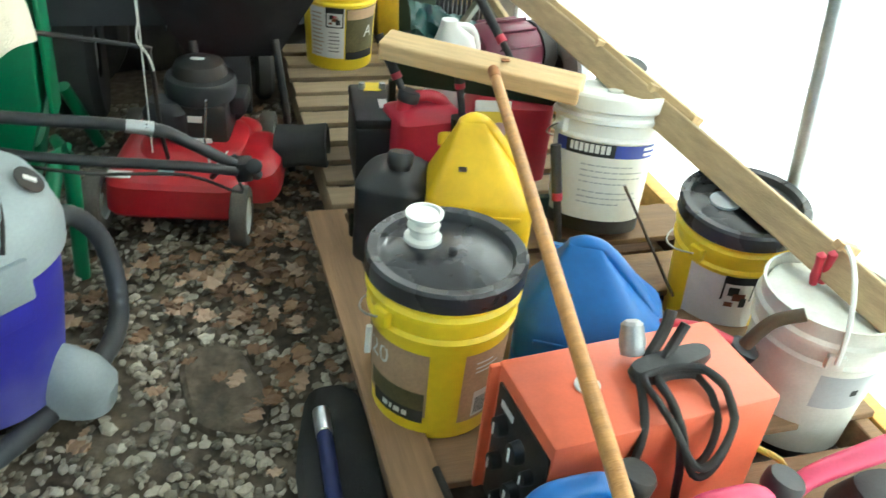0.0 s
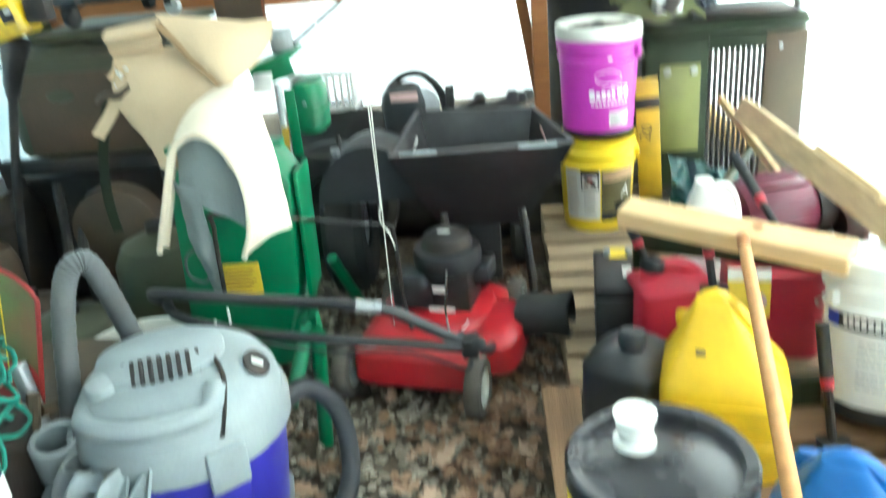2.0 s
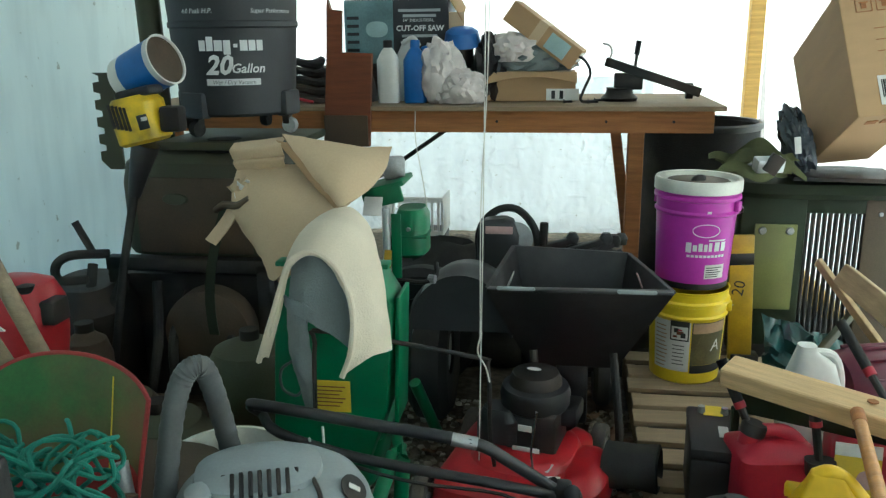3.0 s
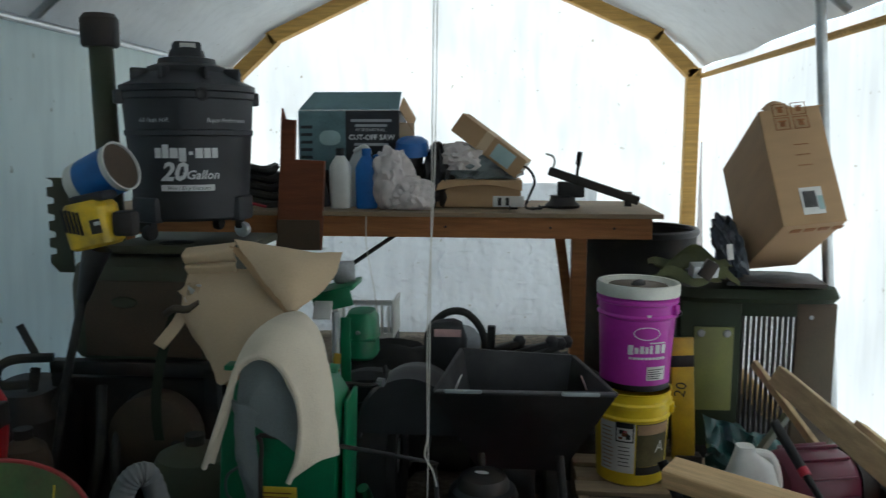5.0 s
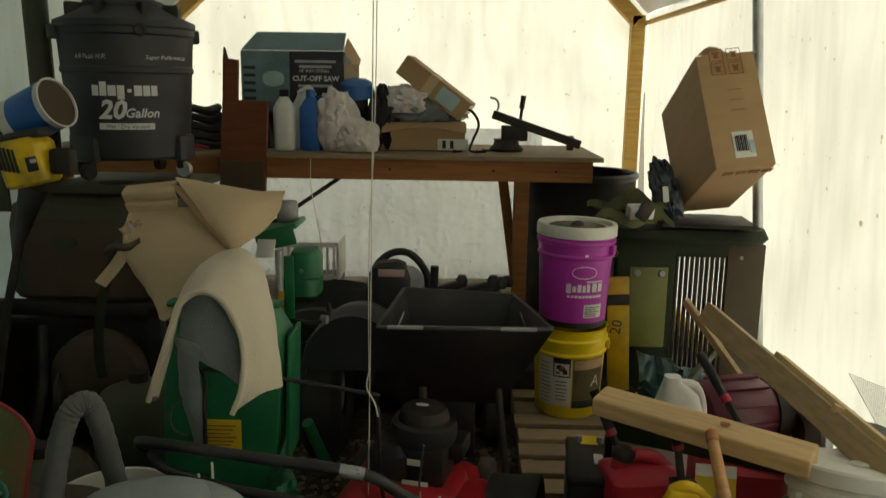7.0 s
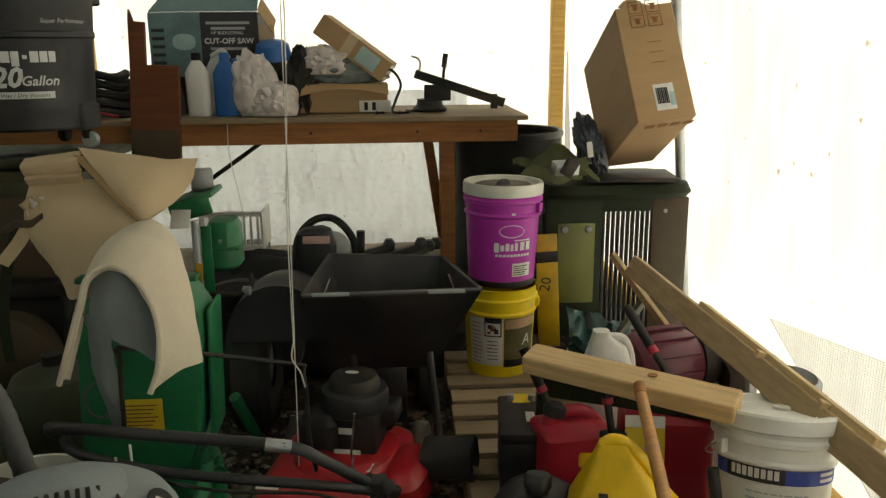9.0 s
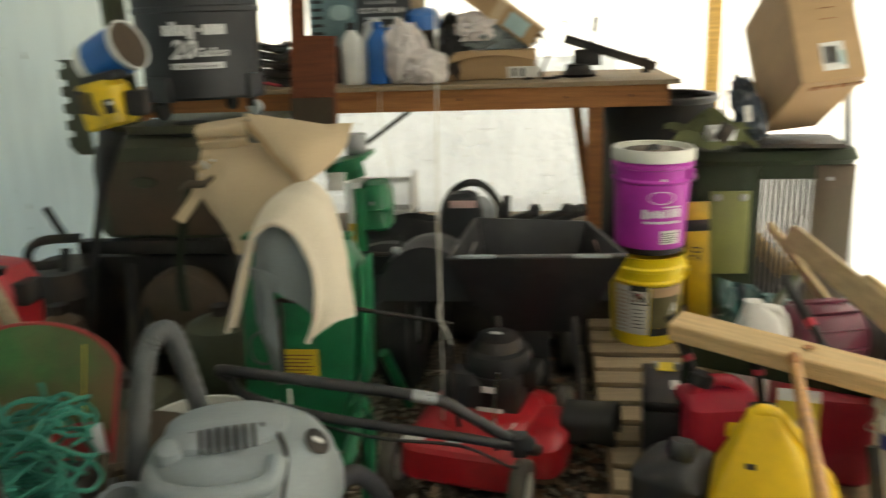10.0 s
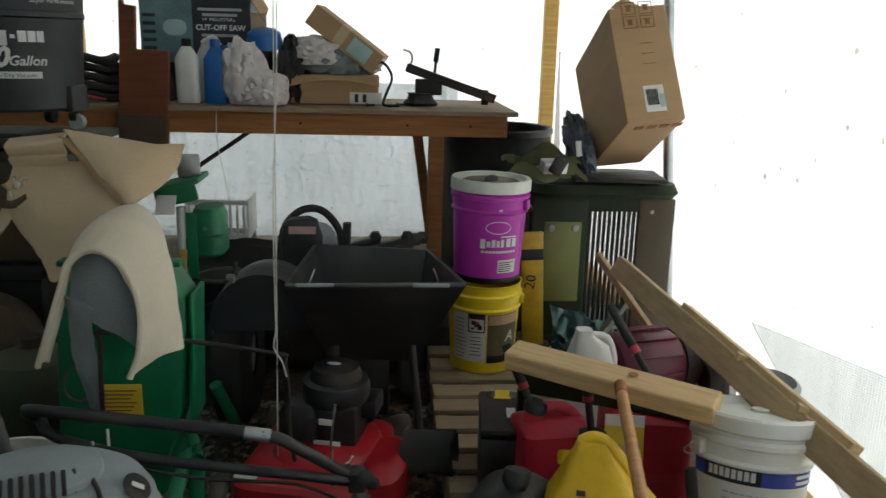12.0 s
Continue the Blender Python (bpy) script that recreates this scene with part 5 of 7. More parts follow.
    wpart("flap", patch(B(), [[(-.825, 2.360, 1.058), (-.72, 2.365, 1.043), (-.62, 2.385, 1.024), (-.518, 2.42, 1.018)], [(-.765, 2.305, 1.012), (-.69, 2.290, 1.010), (-.610, 2.30, .992), (-.532, 2.37, .962)],
                              [(-.690, 2.252, .950), (-.655, 2.235, .950), (-.610, 2.24, .938), (-.562, 2.29, .918)], [(-.615, 2.205, .895), (-.612, 2.20, .892), (-.606, 2.20, .891), (-.600, 2.205, .893)]], 8, 8, .009, .006, 6), "card2", c_)
    wpart("flap_fold", patch(B(), [[(-.838, 2.352, 1.048), (-.812, 2.345, 1.040), (-.79, 2.36, 1.035)], [(-.748, 2.290, .975), (-.735, 2.282, .978), (-.72, 2.29, .985)], [(-.630, 2.202, .885), (-.622, 2.198, .887), (-.612, 2.202, .892)]], 6, 10, .006, .004, 7), "card", c_)
    wpart("folded_block", patch(B(), [[(-.980, 2.385, 1.036), (-.90, 2.375, 1.046), (-.822, 2.375, 1.057)], [(-.977, 2.338, 1.020), (-.90, 2.330, 1.028), (-.820, 2.335, 1.040)], [(-.973, 2.340, .998), (-.90, 2.334, 1.004), (-.818, 2.338, 1.012)],
                                      [(-.972, 2.350, .990), (-.90, 2.344, .996), (-.818, 2.348, 1.003)], [(-.970, 2.338, .982), (-.90, 2.332, .988), (-.818, 2.336, .994)], [(-.966, 2.352, .960), (-.90, 2.346, .965), (-.818, 2.350, .970)]], 8, 6, .006, .003, 9), "card2", c_)
    wpart("torn_strip", patch(B(), [[(-.965, 2.315, .885), (-.930, 2.31, .882)], [(-1.000, 2.295, .825), (-.962, 2.285, .815)], [(-1.045, 2.28, .768), (-1.010, 2.272, .755)]], 6, 8, .004, .006, 2), "card2", c_)
    rt = random.Random(5)
    for i in range(11):
        x, z, a = -.96 + .055 * rt.random(), .935 - .055 * rt.random(), rt.uniform(-60, 60)
        m_ = T(x, 2.315, z) @ RY(a) @ RX(rt.uniform(-40, 40))
        wpart("torn_scrap", sheet(B(), lambda u, v: m_ @ Vector((.034 * u - .017, .010 * math.sin(u * 5 + i), .026 * (v - .5) * (1 - .6 * u))), 5, 4, .002), "card2" if i % 3 else "label", c_)
    # notched branch-like lever poking out of the tear
    l_ = thing("bent_lever", T(-.96, 2.3, .86), "dark bent lever poking through the torn cardboard", "lever")
    wpart("lever", tube(B(), [(-1.03, 2.33, .845), (-.99, 2.30, .868), (-.945, 2.285, .870), (-.905, 2.28, .892)], lambda q: .012 - .004 * abs(q - .4), 10, 5), "dkbrown", l_)


chipper()


# ---- big black wet-dry vacuum on the old machine ----
def black_vac():
    cx, cy, z0 = -1.213, 3.02, 1.035
    t = thing("drum_vacuum", T(cx, cy, z0) @ RZ(28), "large charcoal wet-dry vacuum drum with white print", "vacuum cleaner")
    r = .232
    k = lambda z: .205 + .027 * z / .44
    part("drum", lathe(B(), [(0, .03), (.195, .03), (.205, .04), (k(.30), .33), (k(.30) + .006, .335), (k(.30) + .006, .35), (k(.33), .355), (r, .46), (r + .006, .465), (r + .006, .485), (0, .485)], 56), "vac_black", t)
    part("lid", lathe(B(), [(r + .004, .485), (r + .010, .49), (r + .010, .51), (.21, .525), (.17, .545), (.145, .560), (.140, .580), (.105, .592), (.10, .61), (.065, .618), (.06, .640), (.05, .65), (0, .652)], 56), "vac_black", t)
    part("top_grip", box(B(), .10, .085, .045, T(0, 0, .650), .012), "vac_black", t)
    part("grip_plate", box(B(), .055, .004, .02, T(0, -.0435, .655), .001), "label", t)
    for a in range(0, 360, 45):
        part("lid_rib", box(B(), .018, .06, .05, RZ(a + 12) @ T(0, -.175, .548), .006), "vac_black", t)
    for a in (-82, 98):
        part("clasp", box(B(), .05, .035, .05, RZ(a) @ T(0, -.245, .47), .008), "vac_black", t)
    for a in (-55, 55, 145, 235):
        part("skid", box(B(), .12, .05, .09, RZ(a) @ T(0, -.195, .07), .012), "vac_black", t)
        c = part("caster_arm", box(B(), .03, .03, .05, RZ(a) @ T(0, -.19, .015), .005), "iron", t)
        part("caster", lathe(B(), [(0, -.014), (.026, -.014), (.030, 0), (.026, .014), (0, .014)], 20, RZ(a) @ T(0, -.20, -.012) @ RY(90)), "steel" if a == 55 else "rubber", c)
    R_ = k(.25) + .004
    part("port", lathe(B(), [(0, 0), (.022, 0), (.024, .01), (.016, .012), (0, .006)], 20, T(.02, -(r + .0), .475) @ RX(90)), "iron", t)
    # brand drawn as plain white shapes
    for a0, a1, z0_, z1_ in ((-38, -32, .255, .290), (-31, -25, .255, .302), (-24, -17, .255, .290), (-16, -10, .243, .290), (-7.5, -4, .266, .278), (-2, 4.5, .255, .290), (5.5, 11.5, .255, .290), (12.5, 18, .255, .290)):
        part("brand_shape", wrap(B(), k(.27) + .003, a0, a1, z0_, z1_, k(.27) + .004, 4), "white_ink", t)
    part("lettering", letters(B(), "20", .088, T(0, 0, .205) @ RZ(-22), k(.2) + .004, .25, .003), "white_ink", t)
    part("lettering", letters(B(), "Gallon", .044, T(0, 0, .195) @ RZ(4), k(.2) + .004, .25, .0008), "white_ink", t)
    part("white_bar", wrap(B(), k(.15) + .003, -34, 15, .140, .162, k(.16) + .003), "white_ink", t)
    part("lettering", letters(B(), "Wet / Dry Vacuum", .019, T(0, 0, .150) @ RZ(-9), k(.155) + .0055, .2), "ink", t)
    part("lettering", letters(B(), "4.0 Peak H.P.", .022, T(0, 0, .385) @ RZ(-37), k(.40) + .006, .2), "white_ink", t)
    part("lettering", letters(B(), "Super Performance", .021, T(0, 0, .385) @ RZ(28), k(.40) + .006, .2), "white_ink", t)


black_vac()


# ---- old machine along the shaded wall ----
def old_machine():
    t = thing("old_generator", T(-1.45, 2.95, 0), "old olive-green engine set with a rusty hood, in shade", "generator")
    wpart("hood", loft(B(), [(.58, .27, .24, -1.375, 3.0), (.60, .28, .25, -1.375, 3.0), (.84, .28, .25, -1.375, 3.0), (.91, .268, .235, -1.375, 3.0), (.935, .23, .19, -1.375, 3.0)], 6, 40), "dkgreen", t)
    wpart("hood_panel", box(B(), .42, .012, .27, T(-1.36, 2.745, .73), .004), "dkbrown", t, "rust-brown front panel")
    wpart("panel_boss", lathe(B(), [(0, 0), (.035, 0), (.03, .006), (0, .008)], 20, T(-1.42, 2.737, .79) @ RX(90) @ Matrix.Diagonal((1.4, .6, 1, 1))), "dkgreen", t)
    wpart("filler_cap", lathe(B(), [(0, 0), (.07, 0), (.075, .02), (.06, .045), (0, .05)], 24, T(-1.30, 2.92, .935)), "rubber", t)
    wpart("deck_plate", box(B(), .50, .44, .03, T(-1.273, 3.05, .963), .005), "dkgreen", t)
    wpart("frame_rail", box(B(), .62, .05, .05, T(-1.40, 2.76, .55), .006), "iron", t)
    for x in (-1.68, -1.12):
        wpart("frame_post", box(B(), .05, .05, .56, T(x, 2.76, .28), .006), "iron", t)
    wpart("engine", loft(B(), [(.10, .20, .2, -1.40, 3.0), (.30, .22, .2, -1.40, 3.0), (.52, .16, .16, -1.40, 3.0)], 3, 28), "dkbrown", t)
    wpart("lower_body", box(B(), .70, .42, .50, T(-1.42, 3.02, .25), .03), "iron", t)
    wpart("side_tank", loft(B(), [(.02, .16, .20, -1.80, 2.75), (.40, .17, .20, -1.80, 2.75), (.48, .12, .15, -1.80, 2.75)], 4, 28), "iron", t)
    wpart("drum_housing", lathe(B(), [(0, 0), (.15, 0), (.16, .02), (.155, .10), (.10, .13), (0, .14)], 32, T(-1.30, 2.74, .33) @ RX(90)), "dkbrown", t)
    wpart("grab_handle", tube(B(), [(-1.62, 2.62, .62), (-1.74, 2.58, .62), (-1.80, 2.58, .58), (-1.79, 2.58, .53), (-1.70, 2.60, .53)], .016, 10, 4), "rubber", t)
    wpart("lever", tube(B(), [(-1.70, 2.66, .60), (-1.76, 2.66, .72)], .013, 10), "rubber", t)
    for i in range(5):
        p0 = (-1.75 + i * .12, 2.72, .55 - .03 * i); p1 = (-1.80 + i * .15, 2.60 - .03 * i, .05)
        wpart("hanging_hose", tube(B(), [p0, ((p0[0] + p1[0]) / 2 + .04 * (-1) ** i, 2.60, .3), p1], .018, 10, 5), "rubber", t)
    e = thing("exhaust_stack", T(-1.59, 2.98, .93), "dark green exhaust pipe with a capped top", "exhaust pipe")
    wpart("pipe", tube(B(), [(-1.575, 3.0, .90), (-1.59, 3.0, 1.72)], .043, 22), "dkgreen", e)
    wpart("cap", lathe(B(), [(0, 0), (.062, 0), (.068, .01), (.068, .10), (.055, .118), (0, .122)], 26, T(-1.59, 3.0, 1.69)), "iron", e)
    n_ = thing("toothed_plate", T(-1.60, 2.7, .9), "green notched steel plate standing by the hood", "plate")
    out = [(-1.625, .90)]
    for i in range(5):
        z = .93 + i * .058
        out += [(-1.655, z), (-1.655, z + .030), (-1.632, z + .034), (-1.632, z + .052)]
    out += [(-1.655, 1.225), (-1.585, 1.225), (-1.575, .90)]
    wpart("plate", prism(B(), out, 2.70, 2.712), "dkgreen", n_, smooth=False)
    c = thing("grease_tub", T(-1.43, 2.64, 1.235) @ Vector((.88, -.20, .36)).to_track_quat("Z", "Y").to_matrix().to_4x4() @ Matrix.Diagonal((1.12, 1.12, 1.12, 1)), "blue and white plastic tub tipped on its side", "tub")
    part("tub", lathe(B(), [(0, -.085), (.062, -.085), (.066, -.08), (.072, .080), (.075, .085), (.070, .085), (.062, -.06), (0, -.065)], 32), "white", c)
    part("wrapper", lathe(B(), [(.0675, -.045), (.0725, .065)], 32), "blue", c, "blue printed wrapper")
    part("residue", lathe(B(), [(0, .070), (.0695, .072), (.0695, .078), (0, .076)], 32), "dkbrown", c, "dried brown residue")
    for i in range(5):
        part("mark_shape", wrap(B(), .0715, -40 + i * 14, -30 + i * 14, -.02, .02, .0725, 3), "white_ink", c)
    s = thing("string_trimmer", T(-1.42, 2.55, 1.0), "yellow and black petrol trimmer hung engine-up", "trimmer")
    bm = loft(B(), [(-.075, .062, .055, 0, 0), (-.065, .075, .065, 0, 0), (.05, .078, .068, 0, 0), (.075, .06, .055, 0, 0)], 4, 28, T(-1.415, 2.55, 1.085) @ RY(-12))
    wpart("engine_cover", bm, "yellow_paint", s, "yellow engine cover")
    for i in range(5):
        wpart("cooling_slot", box(B(), .010, .006, .075, T(-1.475 + i * .013, 2.484, 1.10 - i * .002) @ RY(-12), .002), "iron", s)
    wpart("badge", box(B(), .035, .004, .045, T(-1.37, 2.481, 1.085) @ RY(-12), .001), "ink", s)
    wpart("badge_mark", box(B(), .02, .004, .012, T(-1.365, 2.479, 1.095) @ RY(-12), .001), "label", s)
    wpart("top_guard", box(B(), .12, .10, .03, T(-1.41, 2.55, 1.170) @ RY(-12), .01), "black", s)
    wpart("carburettor", box(B(), .07, .06, .08, T(-1.30, 2.54, 1.09), .012), "iron", s)
    wpart("clutch_cone", tube(B(), [(-1.40, 2.54, 1.01), (-1.43, 2.54, .93), (-1.46, 2.54, .84)], lambda q: .045 - .025 * q, 16, 4), "black", s)
    wpart("shaft", tube(B(), [(-1.455, 2.54, .86), (-1.52, 2.53, .60), (-1.60, 2.50, .15)], .014, 12), "rubber", s)
    b = thing("lever_strap", T(-1.10, 2.45, .7), "green webbing strap hanging from the hood", "strap")
    wpart("strap", sheet(B(), lambda u, v: Vector((-1.07 - .06 * math.sin(v * 2.2) + .03 * u, 2.33 - .05 * v, .865 - .39 * v)), 3, 24, .003), "tractor", b)


group_at(.06)
old_machine()
group_at()


# ---- two-wheeled cart with tools ----
def cart():
    t = thing("garden_cart", T(0.03, 2.6, 0), "black moulded plastic garden cart tray", "cart")
    def quad(a, b, c, d, th=.008):
        return sheet(B(), lambda u, v: (Vector(a).lerp(Vector(b), u)).lerp(Vector(d).lerp(Vector(c), u), v), 6, 6, th)
    fl, fr, bl, br = (-.235, 2.36, .620), (.292, 2.36, .626), (-.185, 2.82, .628), (.205, 2.82, .612)
    ul, ur, vl, vr = (-.115, 2.52, .33), (.155, 2.52, .33), (-.13, 2.72, .34), (.16, 2.72, .34)
    for n, q_ in (("front_wall", (fl, fr, ur, ul)), ("back_wall", (bl, br, vr, vl)), ("side_wall", (fl, bl, vl, ul)), ("side_wall", (fr, br, vr, ur)), ("tray_floor", (ul, ur, vr, vl))):
        wpart(n, quad(*q_), "black", t, smooth=False)
    for a, b, w_ in ((fl, fr, .030), (fr, br, .014), (bl, br, .014), (fl, bl, .014)):
        bm = B(); bar_between(bm, a, b, w_, .010, .003); wpart("rim", bm, "black", t)
    # light along the front lip, put in as grey strips on the black rim
    for x in (-.15, .19):
        wpart("grip_slot", box(B(), .11, .012, .012, T(x, 2.343, .629), .005), "vac_grey", t, "grey strip painting the light caught by the front lip")
    wpart("sticker", box(B(), .004, .05, .05, T(-.180, 2.55, .585) @ RY(22) @ RX(20), .001), "label", t)
    wpart("sticker", box(B(), .004, .06, .05, T(.222, 2.60, .585) @ RY(-22) @ RX(-20), .001), "pink_label", t)
    for x in (-.12, .14):
        wpart("wheel", lathe(B(), [(.03, -.03), (.11, -.035), (.13, -.02), (.135, 0), (.13, .02), (.11, .035), (.03, .03)], 32, T(x, 2.95, .135) @ RY(90)), "rubber", t)
    for x in (-.10, .14):
        wpart("leg", tube(B(), [(x, 2.45, .40), (x + .02, 2.36, .20), (x + .03, 2.33, .0)], .013, 10), "iron", t)
    wpart("axle", tube(B(), [(-.14, 2.95, .135), (.16, 2.95, .135)], .012, 10), "iron", t)
    wpart("tray_support", box(B(), .10, .46, .20, T(.02, 2.74, .23), .01), "iron", t)
    f_ = thing("wheel_fender", T(-.40, 2.66, 0), "dark grey rounded plastic fender over a tyre", "fender")
    wpart("fender", sheet(B(), lambda u, v: Vector((-.335 + .165 * math.cos(math.pi * u), 2.54 + .26 * v, .42 + .185 * math.sin(math.pi * u) - .04 * abs(v - .5))), 24, 6, .008), "vac_black", f_)
    wpart("fender_side", sheet(B(), lambda u, v: Vector((-.335 + .165 * math.cos(math.pi * u) * v, 2.54, .42 + .185 * math.sin(math.pi * u) * v)), 24, 6, .006), "vac_black", f_)
    wpart("tyre", lathe(B(), [(.08, -.06), (.20, -.07), (.235, -.045), (.24, 0), (.235, .045), (.20, .07), (.08, .06)], 40, T(-.46, 2.80, .24) @ RY(90)), "rubber", f_)
    wpart("hub", lathe(B(), [(0, -.05), (.075, -.05), (.08, 0), (.075, .05), (0, .05)], 24, T(-.46, 2.80, .24) @ RY(90)), "alu", f_)
    h = thing("blower_housing", T(-.24, 3.1, .5), "grey blower housing with a faded label in a black hoop", "blower")
    wpart("shell", loft(B(), [(0, .075, .05, 0, 0), (.10, .08, .055, .01, 0), (.16, .065, .045, .01, 0), (.175, .04, .03, .01, 0)], 4, 28, T(-.255, 3.06, .50) @ RY(-6)), "vac_black", h)
    wpart("label_plate", box(B(), .10, .004, .028, T(-.248, 3.003, .64) @ RX(-8), .001), "pink_label", h)
    wpart("hoop", tube(B(), [(-.33, 3.12, .48), (-.33, 3.12, .61), (-.27, 3.13, .685), (-.19, 3.14, .69), (-.125, 3.14, .62), (-.105, 3.14, .52)], .015, 10, 5), "rubber", h)
    wpart("inner_cup", lathe(B(), [(0, 0), (.06, 0), (.065, .03), (0, .04)], 24, T(-.19, 3.08, .59) @ RX(80)), "alu", h)
    for i, (a, b) in enumerate((((-.10, 3.05, .56), (.02, 3.1, .585)), ((.0, 3.02, .56), (.14, 3.04, .60)), ((-.03, 3.1, .55), (.20, 3.12, .58)), ((.06, 3.0, .555), (.17, 3.05, .59)))):
        tl = thing("hand_tool", T(*a), "dark hand tool lying across the cart tray", "tool", "tools on the cart")
        bm = B(); bar_between(bm, a, b, .03, .025, .006); wpart("shank", bm, "iron", tl)
        wpart("head", loft(B(), [(-.012, .02, .016, 0, 0), (.012, .025, .02, 0, 0), (.03, .014, .012, 0, 0)], 3, 14, T(*b)), "black", tl)
    up = thing("hand_tool", T(-.09, 3.05, .55), "black upright tool handle", "tool", "tools on the cart")
    wpart("grip", tube(B(), [(-.09, 3.05, .52), (-.085, 3.05, .66)], .016, 10), "rubber", up)
    # made-up black lumps that darken the lit ground behind the cart
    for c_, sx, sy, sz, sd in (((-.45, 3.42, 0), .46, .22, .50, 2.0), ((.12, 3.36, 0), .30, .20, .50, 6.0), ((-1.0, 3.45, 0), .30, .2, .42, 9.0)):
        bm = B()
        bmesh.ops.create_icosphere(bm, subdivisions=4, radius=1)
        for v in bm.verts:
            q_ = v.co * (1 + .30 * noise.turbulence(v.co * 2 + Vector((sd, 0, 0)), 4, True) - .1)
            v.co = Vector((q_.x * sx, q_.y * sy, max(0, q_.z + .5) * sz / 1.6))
        solo("black_sheeting", bm, "rubber", "dark filler heap added for the unlit clutter under the bench", "sheeting", T(*c_))
    # dark heap under and behind the bench
    for x, y, s_, mt, nm in ((-.55, 3.05, .24, "rubber", "tyre"), (-.80, 3.2, .22, "rubber", "tyre")):
        o = thing("spare_tyre", T(x, y, s_), "dark rubber tyre leaning under the bench", "tyre", "spare tyres")
        part("tyre", lathe(B(), [(s_ * .5, -.06), (s_ * .85, -.075), (s_ * .98, -.05), (s_, 0), (s_ * .98, .05), (s_ * .85, .075), (s_ * .5, .06)], 40, RX(82)), mt, o)
        part("rim", lathe(B(), [(0, -.03), (s_ * .48, -.045), (s_ * .5, 0), (s_ * .48, .045), (0, .03)], 28, RX(82)), "iron", o)
    k_ = thing("milk_crate", T(-.72, 3.92, .40), "pale grey slotted plastic basket under the bench", "basket")
    for i in range(9):
        wpart("slat", box(B(), .012, .008, .17, T(-.84 + i * .031, 3.80, .50), .002), "white", k_)
    for z in (.425, .585):
        wpart("band", box(B(), .29, .012, .025, T(-.715, 3.80, z), .003), "white", k_)
    wpart("side", box(B(), .012, .24, .18, T(-.575, 3.92, .50), .003), "white", k_)
    wpart("side", box(B(), .012, .24, .18, T(-.855, 3.92, .50), .003), "white", k_)
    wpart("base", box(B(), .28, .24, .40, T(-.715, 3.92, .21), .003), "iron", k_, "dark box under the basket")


cart()


